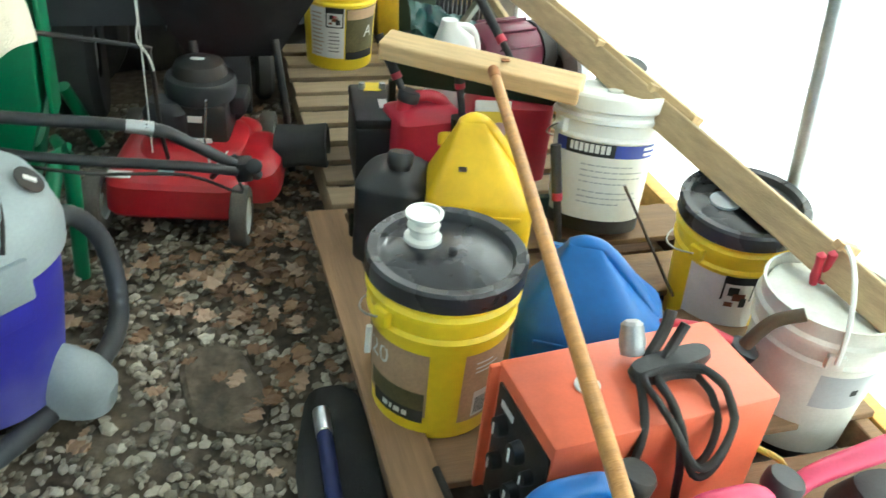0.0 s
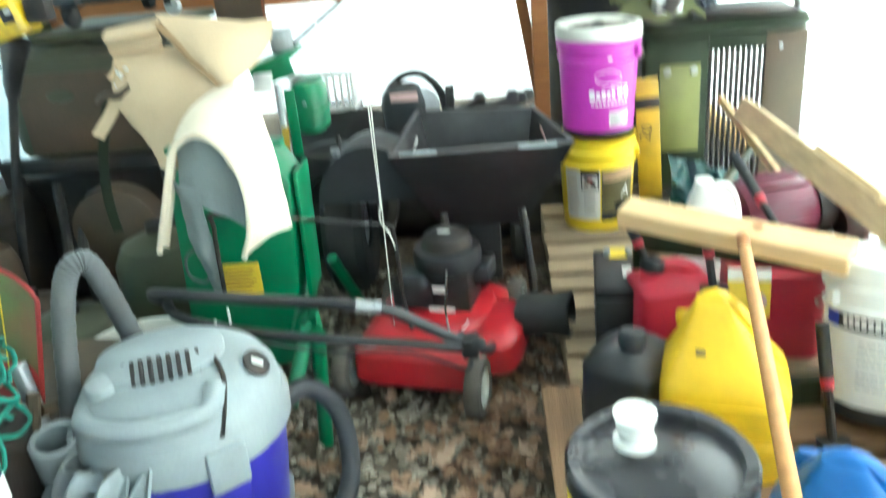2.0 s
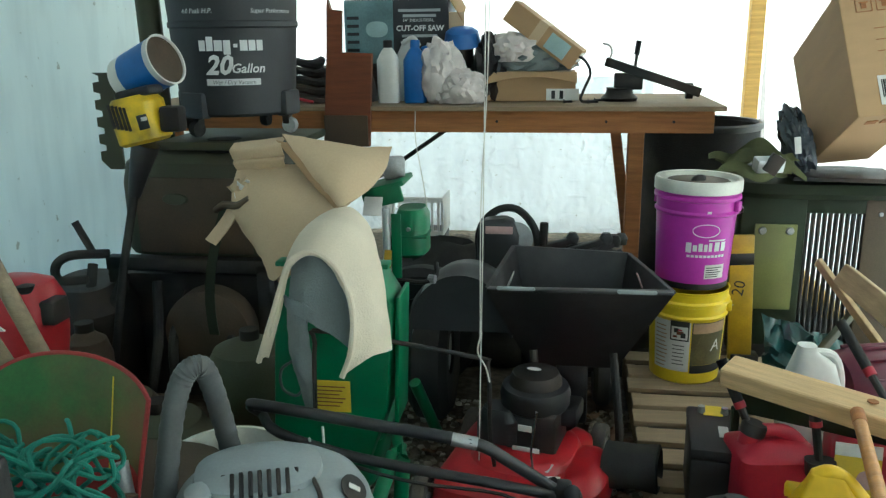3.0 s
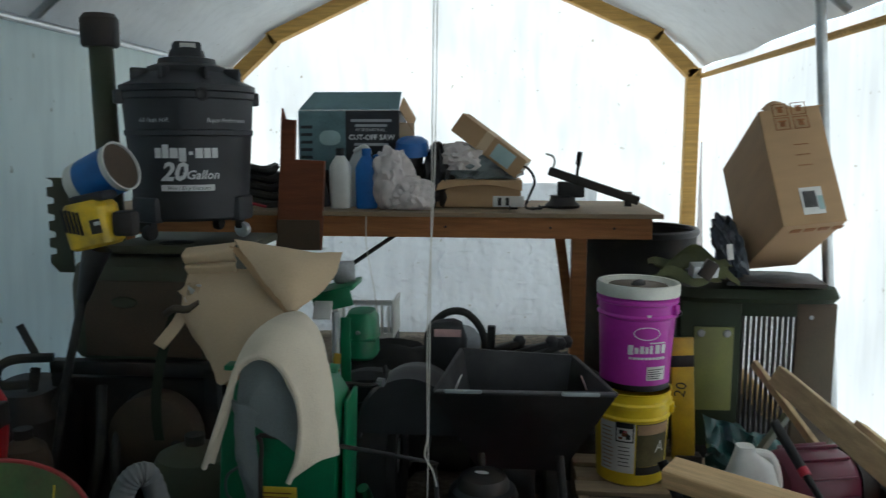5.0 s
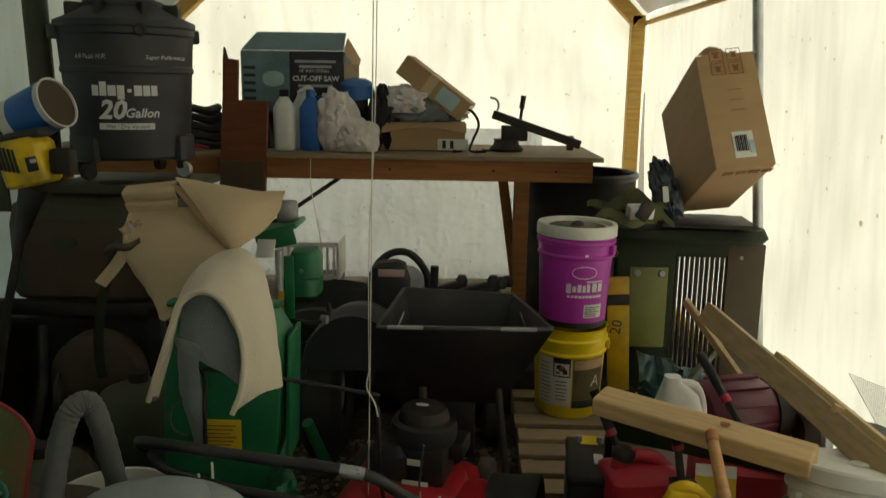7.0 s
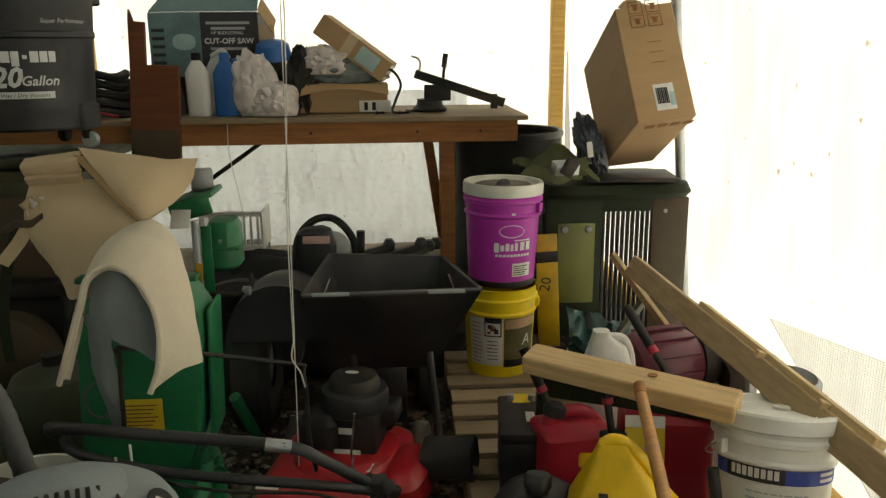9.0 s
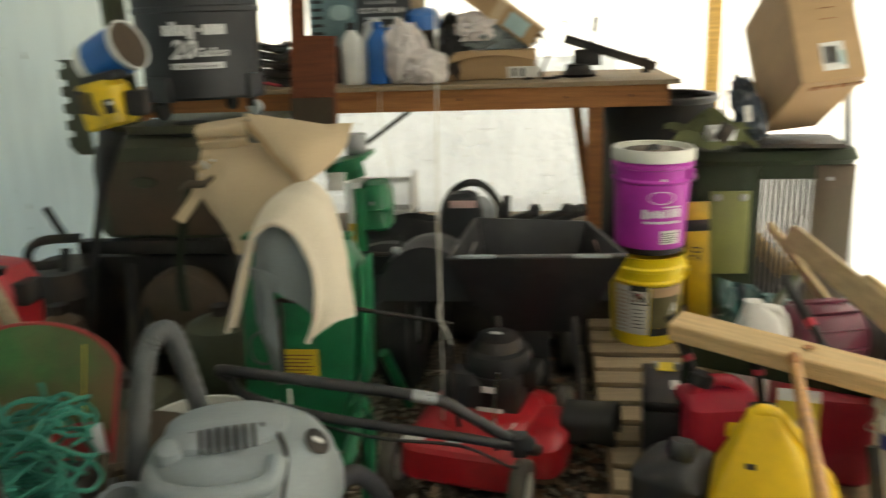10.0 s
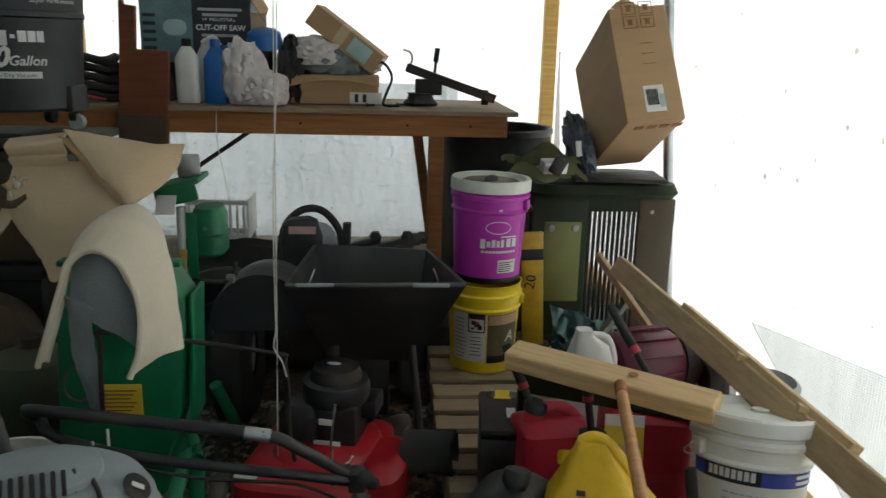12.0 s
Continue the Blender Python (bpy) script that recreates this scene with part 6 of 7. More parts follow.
# ---- things on the bench ----
def bench_things():
    zt = 1.047
    b = thing("saw_carton", T(-.80, 3.92, zt + .17), "open teal and black printed tool carton, worn", "carton")
    def face(x0, x1, z0, z1, y, m, n="panel"):
        return wpart(n, box(B(), x1 - x0, .006, z1 - z0, T((x0 + x1) / 2, y, (z0 + z1) / 2), .001), m, b, smooth=False)
    wpart("case", box(B(), .475, .26, .293, T(-.777, 3.96, zt + .294), .004), "dark_box", b, smooth=False)
    face(-1.015, -.79, 1.21, 1.485, 3.826, "blue_box", "teal_side")
    face(-.79, -.54, 1.21, 1.485, 3.826, "dark_box", "dark_side")
    wpart("top_flap", sheet(B(), lambda u, v: Vector((-1.01 + .47 * u + .05 * v * (1 - u), 3.825 + .10 * v, 1.488 + .085 * v)), 8, 4, .004), "blue_box", b, smooth=False)
    wpart("end_flap", sheet(B(), lambda u, v: Vector((-.540 + .06 * v, 3.83 + .14 * u, 1.493 + .06 * u - .10 * v)), 4, 4, .004), "card", b, smooth=False)
    wpart("end_flap", box(B(), .07, .005, .12, T(-.505, 3.84, 1.37), .001), "card2", b, smooth=False)
    wpart("lettering", letters(B(), "CUT-OFF SAW", .033, T(-.668, 3.8215, 1.362), 0, 0, .001), "white_ink", b)
    wpart("lettering", letters(B(), "14\" INDUSTRIAL", .020, T(-.675, 3.8215, 1.397)), "white_ink", b)
    for z, w in ((1.330, .16), (1.417, .15), (1.440, .19)):
        wpart("print_bar", box(B(), w, .002, .012, T(-.670, 3.8215, z)), "mesh", b, smooth=False)
    for i in range(5):
        wpart("print_bar", box(B(), .055, .002, .014, T(-.975, 3.8215, 1.27 + i * .035)), "dark_box", b, smooth=False)
    wpart("tool_picture", loft(B(), [(-.001, .05, .035, 0, 0), (.001, .05, .035, 0, 0)], 2.5, 20, T(-.865, 3.822, 1.36) @ RX(90)), "teal_label", b)
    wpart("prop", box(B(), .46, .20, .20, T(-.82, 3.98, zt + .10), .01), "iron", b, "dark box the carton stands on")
    for x, mt, hgt, r, lab, cap in ((-.783, "white", .235, .048, "white plastic oil bottle with dark cap", "iron"), (-.664, "blue", .235, .050, "blue plastic bottle with a side grip", "blue")):
        o = thing("bottle", T(x, 3.66, zt), lab, "bottle", "bottles on the bench")
        part("body", loft(B(), [(0, r * .9, r * .66, 0, 0), (.008, r, r * .72, 0, 0), (hgt * .78, r, r * .72, 0, 0), (hgt * .90, r * .7, r * .55, 0, 0), (hgt, r * .36, r * .36, 0, 0)], 3.2, 28), mt, o)
        part("cap", lathe(B(), [(0, hgt), (r * .42, hgt), (r * .42, hgt + .028), (r * .36, hgt + .032), (0, hgt + .032)], 20), cap, o)
        if mt == "blue":
            part("grip", tube(B(), [(.03, 0, hgt * .97), (.048, 0, hgt * .99), (.052, 0, hgt * .86), (.045, 0, hgt * .72)], .009, 10, 4), "blue", o)
    o = thing("bottle", T(-.72, 3.80, zt), "white jug standing behind the bottles", "bottle", "bottles on the bench")
    part("body", loft(B(), [(0, .06, .05, 0, 0), (.18, .06, .05, 0, 0), (.24, .03, .03, 0, 0), (.27, .02, .02, 0, 0)], 3, 24), "white", o)
    part("grip", tube(B(), [(-.02, -.03, .25), (.03, -.04, .275), (.055, -.03, .24)], .011, 10, 4), "white", o)
    def crumple(name, c, sx, sy, sz, material, lab, cat, seed, amp=.35, freq=2.2):
        bm = B()
        bmesh.ops.create_icosphere(bm, subdivisions=4, radius=1)
        for v in bm.verts:
            p = v.co.copy()
            n = noise.turbulence(p * freq + Vector((seed, seed * 2, 0)), 4, True) * amp - amp * .3
            p *= 1 + n
            p.z = max(p.z, -.75)
            v.co = Vector((p.x * sx, p.y * sy, (p.z + .75) * sz / 1.75))
        return solo(name, bm, material, lab, cat, T(*c))
    crumple("plastic_bag", (-.545, 3.67, zt), .10, .09, .26, "bag", "crumpled thin plastic bag with pinkish contents", "bag", 3)
    crumple("plastic_bag", (-.46, 3.63, zt), .10, .08, .14, "bag", "crumpled clear plastic bag lying on the bench", "bag", 5)
    crumple("grey_bag", (-.16, 3.80, zt + .13), .17, .09, .13, "grey_felt", "crumpled grey plastic bag on a flat carton", "bag", 8, .5)
    crumple("white_bag", (-.235, 3.76, zt + .17), .10, .07, .12, "bag", "crumpled white plastic wrapping", "bag", 9, .5)
    crumple("dark_cloth", (-.36, 3.78, zt), .07, .08, .27, "iron", "dark oily cloth heaped on the bench", "cloth", 12, .5)
    o = thing("blue_bowl", T(-.475, 3.80, zt + .24) @ RX(12), "blue plastic bowl upside down on the heap", "bowl")
    part("bowl", lathe(B(), [(.08, 0), (.085, .0), (.072, .06), (.05, .075), (0, .078)], 32), "blue", o)
    part("stand", lathe(B(), [(0, -.24), (.05, -.24), (.05, 0), (0, 0)], 20), "iron", o)
    o = thing("flat_carton", T(-.17, 3.80, zt), "low open brown carton with printed edge", "carton")
    wpart("tray", box(B(), .40, .24, .125, T(-.175, 3.84, zt + .0635), .004), "card", o, smooth=False)
    wpart("front_print", box(B(), .14, .004, .05, T(-.03, 3.717, zt + .03), .001), "label", o, smooth=False)
    for x in (-.07, -.035):
        wpart("print_bar", box(B(), .016, .003, .035, T(x, 3.7145, zt + .03)), "ink", o, smooth=False)
    wpart("torn_flap", sheet(B(), lambda u, v: Vector((-.37 + .40 * u, 3.715 - .03 * v, zt + .125 + .03 * v * math.sin(u * 3) - .05 * v)), 12, 3, .003), "card", o, smooth=False)
    o = thing("tilted_carton", T(-.11, 3.78, zt + .28) @ RZ(-8) @ RY(36), "small brown carton tipped on the heap, teal label", "carton")
    part("case", box(B(), .36, .16, .095, Matrix(), .003), "card", o, smooth=False)
    part("label_patch", box(B(), .10, .003, .07, T(.08, -.082, 0), .001), "teal_label", o, smooth=False)
    part("tape", box(B(), .045, .162, .097, T(-.02, 0, 0), .001), "card2", o, smooth=False)
    for z in (-.03, 0, .03):
        part("end_stripe", box(B(), .003, .15, .014, T(.182, 0, z), .001), "label", o, smooth=False)
    o = thing("cable_loop", T(.06, 3.72, zt), "black electric cable looped over the carton edge", "cable")
    wpart("cable", tube(B(), [(-.02, 3.70, 1.25), (.05, 3.69, 1.23), (.085, 3.70, 1.17), (.06, 3.69, 1.10), (.05, 3.68, zt + .006), (.12, 3.66, zt + .006)], .006, 8, 6), "rubber", o)
    o = thing("clamp_vise", T(.30, 3.78, zt), "black iron bench tool with a long slanted arm", "tool")
    wpart("base", lathe(B(), [(0, 0), (.075, 0), (.08, .012), (.06, .03), (.055, .05), (.06, .055), (0, .06)], 28, T(.215, 3.78, zt)), "iron", o)
    bm = B(); bar_between(bm, (.15, 3.76, 1.215), (.545, 3.70, 1.085), .035, .038, .004); wpart("arm", bm, "iron", o, smooth=False)
    wpart("arm_prop", box(B(), .03, .03, .13, T(.50, 3.72, zt + .045) @ Matrix.Diagonal((1, 1, .5, 1)), .003), "iron", o)
    wpart("grip", tube(B(), [(.275, 3.77, 1.18), (.285, 3.77, 1.27)], .007, 8), "iron", o)
    wpart("grip_sleeve", tube(B(), [(.28, 3.77, 1.24), (.288, 3.77, 1.30)], .012, 10), "rubber", o)
    wpart("hook", tube(B(), [(.16, 3.76, 1.21), (.175, 3.76, 1.25), (.165, 3.76, 1.28), (.135, 3.76, 1.29)], .005, 8, 5), "wire", o)
    wpart("frame", box(B(), .12, .05, .07, T(.25, 3.77, 1.13), .006), "iron", o)
    for i, (x, y) in enumerate(((.08, 3.62), (.11, 3.70), (-.02, 3.62))):
        s_ = thing("bolt", T(x, y, zt + .008), "small rusty bolt lying on the bench", "bolt", "loose bolts")
        part("bolt_shank", tube(B(), [(0, 0, 0), (.03, .01, 0)], .005, 8), "iron", s_)
        part("bolt_head", lathe(B(), [(0, 0), (.009, 0), (.009, .006), (0, .006)], 6, RY(-90)), "iron", s_)
    o = thing("coiled_hose", T(-1.20, 3.72, zt), "black coiled hoses piled on the bench", "hose")
    for i in range(5):
        wpart("coil", tube(B(), [(-1.20 + (.13 - .01 * i) * math.cos(a / 3), 3.74 + .12 * math.sin(a / 3), zt + .02 + .038 * i + .01 * math.sin(a)) for a in range(20)], .018, 8), "rubber", o)
    o = thing("red_cable", T(-1.15, 3.60, zt), "thin red cable lying along the bench edge", "cable")
    wpart("cable", tube(B(), [(-1.32, 3.58, zt + .02), (-1.2, 3.56, zt + .03), (-1.10, 3.57, zt + .01)], .006, 8, 4), "red_can", o)
    o = thing("cup_on_box", T(-.90, 3.60, 1.30), "dark hose end resting by the upright board", "hose")
    wpart("hose", tube(B(), [(-.84, 3.62, zt + .01), (-.86, 3.62, 1.15), (-.90, 3.66, 1.22), (-.95, 3.70, 1.20)], .02, 10, 5), "rubber", o)


bench_things()

# hanging cord in the middle of the tent
cd = thing("white_pull_rope", T(-.205, 2.0, RIDGE - .06), "doubled white cord hanging from the roof", "rope")
wpart("cord", tube(B(), [(-.19, 2.0, RIDGE - .03), (-.205, 2.0, 1.5), (-.212, 2.0, .9), (-.222, 2.0, .27)], .0015, 6, 6), "cord", cd)
wpart("cord", tube(B(), [(-.185, 2.0, RIDGE - .03), (-.198, 2.0, 1.4), (-.217, 2.0, .95), (-.219, 2.0, .60)], .0015, 6, 6), "cord", cd)
wpart("knot", tube(B(), [(-.216, 2.0, .62), (-.225, 2.0, .57), (-.205, 2.0, .53), (-.195, 2.0, .49)], .0022, 6, 4), "cord", cd)
hk = thing("thin_cord", T(-.66, 3.5, .9), "thin string hanging from the bench beam", "string")
wpart("strand", tube(B(), [(-.645, 3.53, 1.03), (-.645, 3.525, .90), (-.62, 3.53, .74), (-.60, 3.53, .60)], .0022, 5, 5), "cord", hk)


# ---- green tractor and carton against the bright wall ----
def tractor():
    t = thing("garden_tractor", T(.95, 3.35, 0), "dark green tractor nose with a slotted grille", "tractor")
    wpart("hood_top", loft(B(), [(.73, .30, .20, .95, 3.42), (.75, .315, .215, .95, 3.42), (.785, .30, .20, .95, 3.42), (.80, .25, .16, .95, 3.42)], 6, 36), "tractor", t)
    wpart("cheek", box(B(), .24, .08, .62, T(.775, 3.31, .44), .012), "tractor", t)
    wpart("cheek", box(B(), .155, .035, .72, T(1.182, 3.30, .36), .008), "dkbrown", t, "dark rusty side panel")
    wpart("panel_bolt", lathe(B(), [(0, 0), (.009, 0), (.007, .005), (0, .006)], 10, T(1.16, 3.281, .665) @ RX(90)), "alu", t)
    wpart("nose_bottom", box(B(), .50, .34, .14, T(.95, 3.44, .07), .012), "iron", t)
    wpart("grille_head", box(B(), .27, .05, .09, T(1.00, 3.31, .708), .008), "tractor", t)
    wpart("light_panel", box(B(), .155, .010, .34, T(.785, 3.263, .455), .004), "olive", t, "dull yellow-green flat panel")
    for z in (.600,):
        for x in (.735, .835):
            wpart("bolt", lathe(B(), [(0, 0), (.016, 0), (.013, .008), (0, .010)], 12, T(x, 3.256, z) @ RX(90)), "alu", t)
    for i in range(11):
        wpart("grille_bar", box(B(), .0125, .022, .54, T(.885 + i * .0205, 3.30, .41), .002), "iron", t)
    o = thing("yellow_plate", T(.66, 3.08, .0), "amber plate with black digits beside the pails", "plate")
    wpart("plate", box(B(), .085, .02, .48, T(.640, 3.10, .38) @ RY(-3), .004), "amber", o)
    wpart("black_band", box(B(), .087, .022, .045, T(.632, 3.10, .53) @ RY(-3), .002), "iron", o)
    wpart("lettering", letters(B(), "20", .06, T(.630, 3.087, .42) @ RY(-80)), "ink", o)
    wpart("stand_block", box(B(), .10, .06, .16, T(.67, 3.11, .08), .006), "iron", o)
    o = thing("black_barrel", T(.62, 3.86, 0), "black plastic barrel behind the pails", "barrel")
    wpart("barrel", lathe(B(), [(0, 0), (.26, 0), (.275, .02), (.285, .40), (.29, .41), (.29, .44), (.285, .45), (.28, .90), (.278, .935), (.270, .935), (.27, .5), (0, .45)], 48, T(.585, 3.88, 0) @ Matrix.Diagonal((.9, .9, 1, 1))), "rubber", o)
    wpart("rolled_rim", lathe(B(), [(.270, .925), (.286, .920), (.293, .930), (.293, .945), (.284, .953), (.270, .950), (.266, .938)], 48, T(.585, 3.88, 0) @ Matrix.Diagonal((.9, .9, 1, 1))), "black", o)
    o = thing("ratchet_strap", T(.66, 3.25, .80), "olive webbing strap with a steel ratchet, heaped", "strap")
    for i in range(9):
        wpart("webbing", sheet(B(), lambda u, v: Vector((.52 + .03 * (i % 3) + .27 * u, 3.14 + .022 * i + .012 * math.sin(u * 9 + i) + .012 * v, .800 + .006 * i + (.03 + .045 * v) * (.4 + .6 * math.sin(math.pi * u)) + .022 * math.sin(u * 8 + i * 1.3))), 24, 3, .004), "strap", o)
    wpart("ratchet", box(B(), .10, .05, .05, T(.70, 3.115, .875) @ RZ(12) @ RX(15), .006), "steel", o)
    wpart("ratchet_lever", box(B(), .05, .03, .07, T(.71, 3.085, .88) @ RY(30), .005), "iron", o)
    wpart("tag", box(B(), .022, .003, .06, T(.80, 3.14, .94) @ RY(-8), .001), "label", o)
    # big carton leaning on the wall
    O_ = Vector((.916, 2.921, 1.06))
    R_, D_, U_ = Vector((.994, .045, .103)), Vector((.004, .900, -.435)), Vector((-.112, .433, .894))
    w_, d_, h_ = .216, .52, .445
    m_ = Matrix((R_, D_, U_)).transposed().to_4x4()
    c = thing("large_carton", T(*O_) @ m_, "large brown shipping carton tilted against the wall", "carton")
    part("case", box(B(), w_, d_, h_, T(w_ / 2, d_ / 2, h_ / 2), .004), "card", c, smooth=False)
    part("top_flap", sheet(B(), lambda u, v: Vector((.03 + .20 * u, .0 + .05 * v, h_ + .03 * v * (1 + math.sin(u * 6)))), 8, 3, .003), "card", c, smooth=False)
    part("shipping_label", box(B(), .075, .002, .10, T(.115, -.0015, .085), .0005), "label", c, smooth=False)
    for i in range(7):
        part("code_line", box(B(), .003 + .002 * (i % 2), .002, .06, T(.088 + i * .0065, -.0035, .09)), "ink", c, smooth=False)
    part("label_mark", box(B(), .018, .002, .05, T(.143, -.0035, .075)), "teal_label", c, smooth=False)
    for i in range(4):
        x, z = .075 + .065 * (i % 2), .385 + .055 * (i // 2)
        for dx, dz, sx, sz in ((0, .023, .05, .002), (0, -.023, .05, .002), (.025, 0, .002, .046), (-.025, 0, .002, .046), (0, 0, .016, .022), (0, .010, .028, .004)):
            part("icon_line", box(B(), sx, .002, sz, T(x + dx, -.0015, z + dz)), "beam", c, smooth=False)
    for i in range(3):
        part("icon_line", box(B(), .05, .002, .002, T(.12, -.0015, .22 + .04 * i)), "beam", c, smooth=False)
    for i in range(4):
        part("icon_line", box(B(), .035, .03, .002, T(.06 + .048 * i, .06, -.0015)), "beam", c, smooth=False)
    b = B()
    bmesh.ops.create_icosphere(b, subdivisions=4, radius=1)
    for v in b.verts:
        p = v.co * (1 + .45 * noise.turbulence(v.co * 2.4, 4, True) - .15)
        v.co = Vector((p.x * .05, p.y * .09, p.z * .13))
    solo("bubble_wrap", b, "wrapping", "dark glossy plastic wrapping bundled beside the carton", "wrapping", T(.845, 3.33, .93) @ RY(-18))
    s_ = thing("carton_rest", T(1.0, 3.28, .80), "dark folded sheet under the carton", "sheet")
    wpart("sheet", box(B(), .36, .26, .016, T(1.0, 3.30, .812) @ RZ(-6), .002), "iron", s_, smooth=False)


tractor()


# ---- clutter on the far pallet ----
def far_pallet():
    o = thing("car_battery", T(.385, 2.13, .132) @ RZ(-6), "black car battery with label on top", "battery")
    part("case", box(B(), .13, .25, .17, T(0, 0, .085), .008), "black", o)
    part("cover", box(B(), .134, .254, .03, T(0, 0, .185), .008), "iron", o)
    part("terminal", lathe(B(), [(0, 0), (.011, 0), (.009, .02), (0, .02)], 14, T(-.03, .09, .198)), "alu", o)
    part("terminal", lathe(B(), [(0, 0), (.011, 0), (.009, .02), (0, .02)], 14, T(.03, .09, .198)), "alu", o)
    part("top_label", box(B(), .025, .06, .002, T(.02, -.02, .201), .0005), "label", o, smooth=False)
    part("yellow_tag", box(B(), .05, .06, .002, T(0, .10, .2012), .0005), "yellow_label", o, smooth=False)
    for a, b, hd in (((.375, 2.08, .545), (.468, 1.99, .335), (.46, 2.02, .35)), ((.558, 1.96, .545), (.585, 1.93, .345), (.585, 1.93, .345)), ((.70, 2.24, .60), (.80, 2.02, .40), (.8, 2.02, .40)), ((.735, 1.66, .41), (.755, 1.58, .145), (.755, 1.58, .145))):
        t = thing("lopper", T(*b), "black lopper handle with a red grip ring", "lopper", "loppers among the cans")
        wpart("grip", tube(B(), [a, Vector(a).lerp(Vector(b), .5)], .0135, 12), "rubber", t)
        wpart("arm", tube(B(), [Vector(a).lerp(Vector(b), .45), b], .010, 10), "iron", t)
        wpart("ring", tube(B(), [Vector(a).lerp(Vector(b), .44), Vector(a).lerp(Vector(b), .51)], .0142, 12), "red_can", t, "red grip ring")
        wpart("jaw", loft(B(), [(-.02, .03, .02, 0, 0), (.02, .035, .024, 0, 0)], 3, 14, T(*b)), "iron", t)
    o = thing("white_jug", T(.67, 2.32, .132), "white plastic jug with moulded handle", "jug")
    part("body", loft(B(), [(0, .075, .06, 0, 0), (.01, .082, .066, 0, 0), (.24, .080, .064, 0, 0), (.32, .055, .045, 0, 0), (.355, .026, .026, -.02, 0), (.37, .024, .024, -.02, 0)], 3, 28), "white", o)
    part("grip", tube(B(), [(-.01, 0, .35), (.05, 0, .34), (.075, 0, .27), (.07, 0, .20)], .013, 10, 4), "white", o)
    o = thing("clear_jar", T(.60, 2.16, .132), "cloudy plastic jar between the red cans", "jar")
    part("jar", lathe(B(), [(0, 0), (.045, 0), (.048, .01), (.048, .20), (.036, .225), (.036, .25), (0, .25)], 24), "white", o)
    o = thing("electric_motor", T(.885, 2.45, .14), "maroon electric motor with a grey wheel", "motor")
    part("housing", lathe(B(), [(0, -.12), (.09, -.12), (.105, -.10), (.11, -.06), (.105, .08), (.085, .11), (0, .115)], 32, T(0, 0, .20) @ RZ(15) @ RY(90)), "maroon", o)
    for a in range(0, 360, 30):
        part("fin", box(B(), .16, .006, .012, T(0, 0, .20) @ RZ(15) @ RX(a) @ T(-.0, 0, .112), .002), "maroon", o)
    part("end_bell", lathe(B(), [(0, 0), (.10, 0), (.10, .05), (.08, .07), (0, .07)], 28, T(.10, .03, .20) @ RZ(15) @ RY(90)), "iron", o)
    part("wheel", lathe(B(), [(.05, -.02), (.13, -.02), (.14, -.012), (.14, .012), (.13, .02), (.05, .02), (.045, 0), (.05, -.02)], 40, T(.21, -.02, .155) @ RZ(10) @ RY(90)), "alu", o)
    part("wheel_web", lathe(B(), [(0, -.008), (.05, -.010), (.05, .010), (0, .008)], 24, T(.21, -.02, .155) @ RZ(10) @ RY(90)), "iron", o)
    part("foot", box(B(), .20, .18, .10, T(0, 0, .05), .01), "iron", o)
    o = thing("dark_bag", T(.80, 3.0, .132), "dark green plastic sheet bundled by the tractor", "bag")
    wpart("sheet", sheet(B(), lambda u, v: Vector((.68 + .28 * u, 2.96 - .10 * math.sin(v * 3) + .04 * noise.noise(Vector((u * 6, v * 6, 1))), .135 + .24 * v * (1 - .4 * u) + .03 * noise.noise(Vector((u * 8, v * 8, 4))))), 24, 20, .004), "tealbag", o)
    o = thing("bent_branch", T(.85, 2.7, .4), "weathered slat leaning against the grille", "slat")
    bm = B(); bar_between(bm, (.86, 2.98, .56), (.99, 2.62, .35), .02, .03, .003); wpart("slat", bm, "weathered", o, smooth=False)
    bm = B(); bar_between(bm, (.74, 2.62, .30), (.96, 2.85, .44), .02, .03, .003); wpart("slat", bm, "dkgreen", o, smooth=False)
    o = thing("green_crate", T(.50, 1.98, .132), "flat green plastic crate edge under the cans", "crate")
    bm = B(); bar_between(bm, (.24, 1.73, .17), (.82, 1.76, .17), .02, .07, .004); wpart("edge", bm, "tractor", o, smooth=False)
    bm = B(); bar_between(bm, (.43, 2.10, .44), (.92, 1.92, .42), .02, .08, .004); wpart("panel", bm, "tractor", o, smooth=False)
    bm = B(); bar_between(bm, (.43, 2.12, .132), (.43, 2.12, .40), .02, .02, .003); wpart("stake", bm, "tractor", o, smooth=False)
    o = thing("warning_tag", T(.665, 1.92, .35) @ RZ(-10) @ RX(-14), "yellow and white warning card on the red can", "tag")
    part("card", box(B(), .10, .003, .12, T(0, 0, 0), .001), "yellow_label", o, smooth=False)
    part("header", box(B(), .10, .004, .03, T(0, -.001, .045), .001), "label", o, smooth=False)
    part("picture", lathe(B(), [(0, 0), (.022, 0), (.022, .002), (0, .002)], 16, T(.02, -.003, -.02) @ RX(90)), "pink_label", o)
    o = thing("grey_roll", T(1.05, 1.98, .132), "grey rolled sheet standing behind the white pail", "roll")
    part("roll", lathe(B(), [(0, 0), (.07, 0), (.075, .02), (.072, .36), (.06, .37), (.05, .33), (0, .33)], 24, RX(6)), "mesh", o)
    # plastic mesh against the wall
    o = thing("plastic_mesh", T(1.22, 1.9, .3), "grey fibre mesh sheet leaning on the tarpaulin", "mesh")
    v0, v1, v2 = Vector((1.215, 2.42, .487)), Vector((1.225, 1.40, .637)), Vector((1.225, 1.40, .02))
    bm = B()
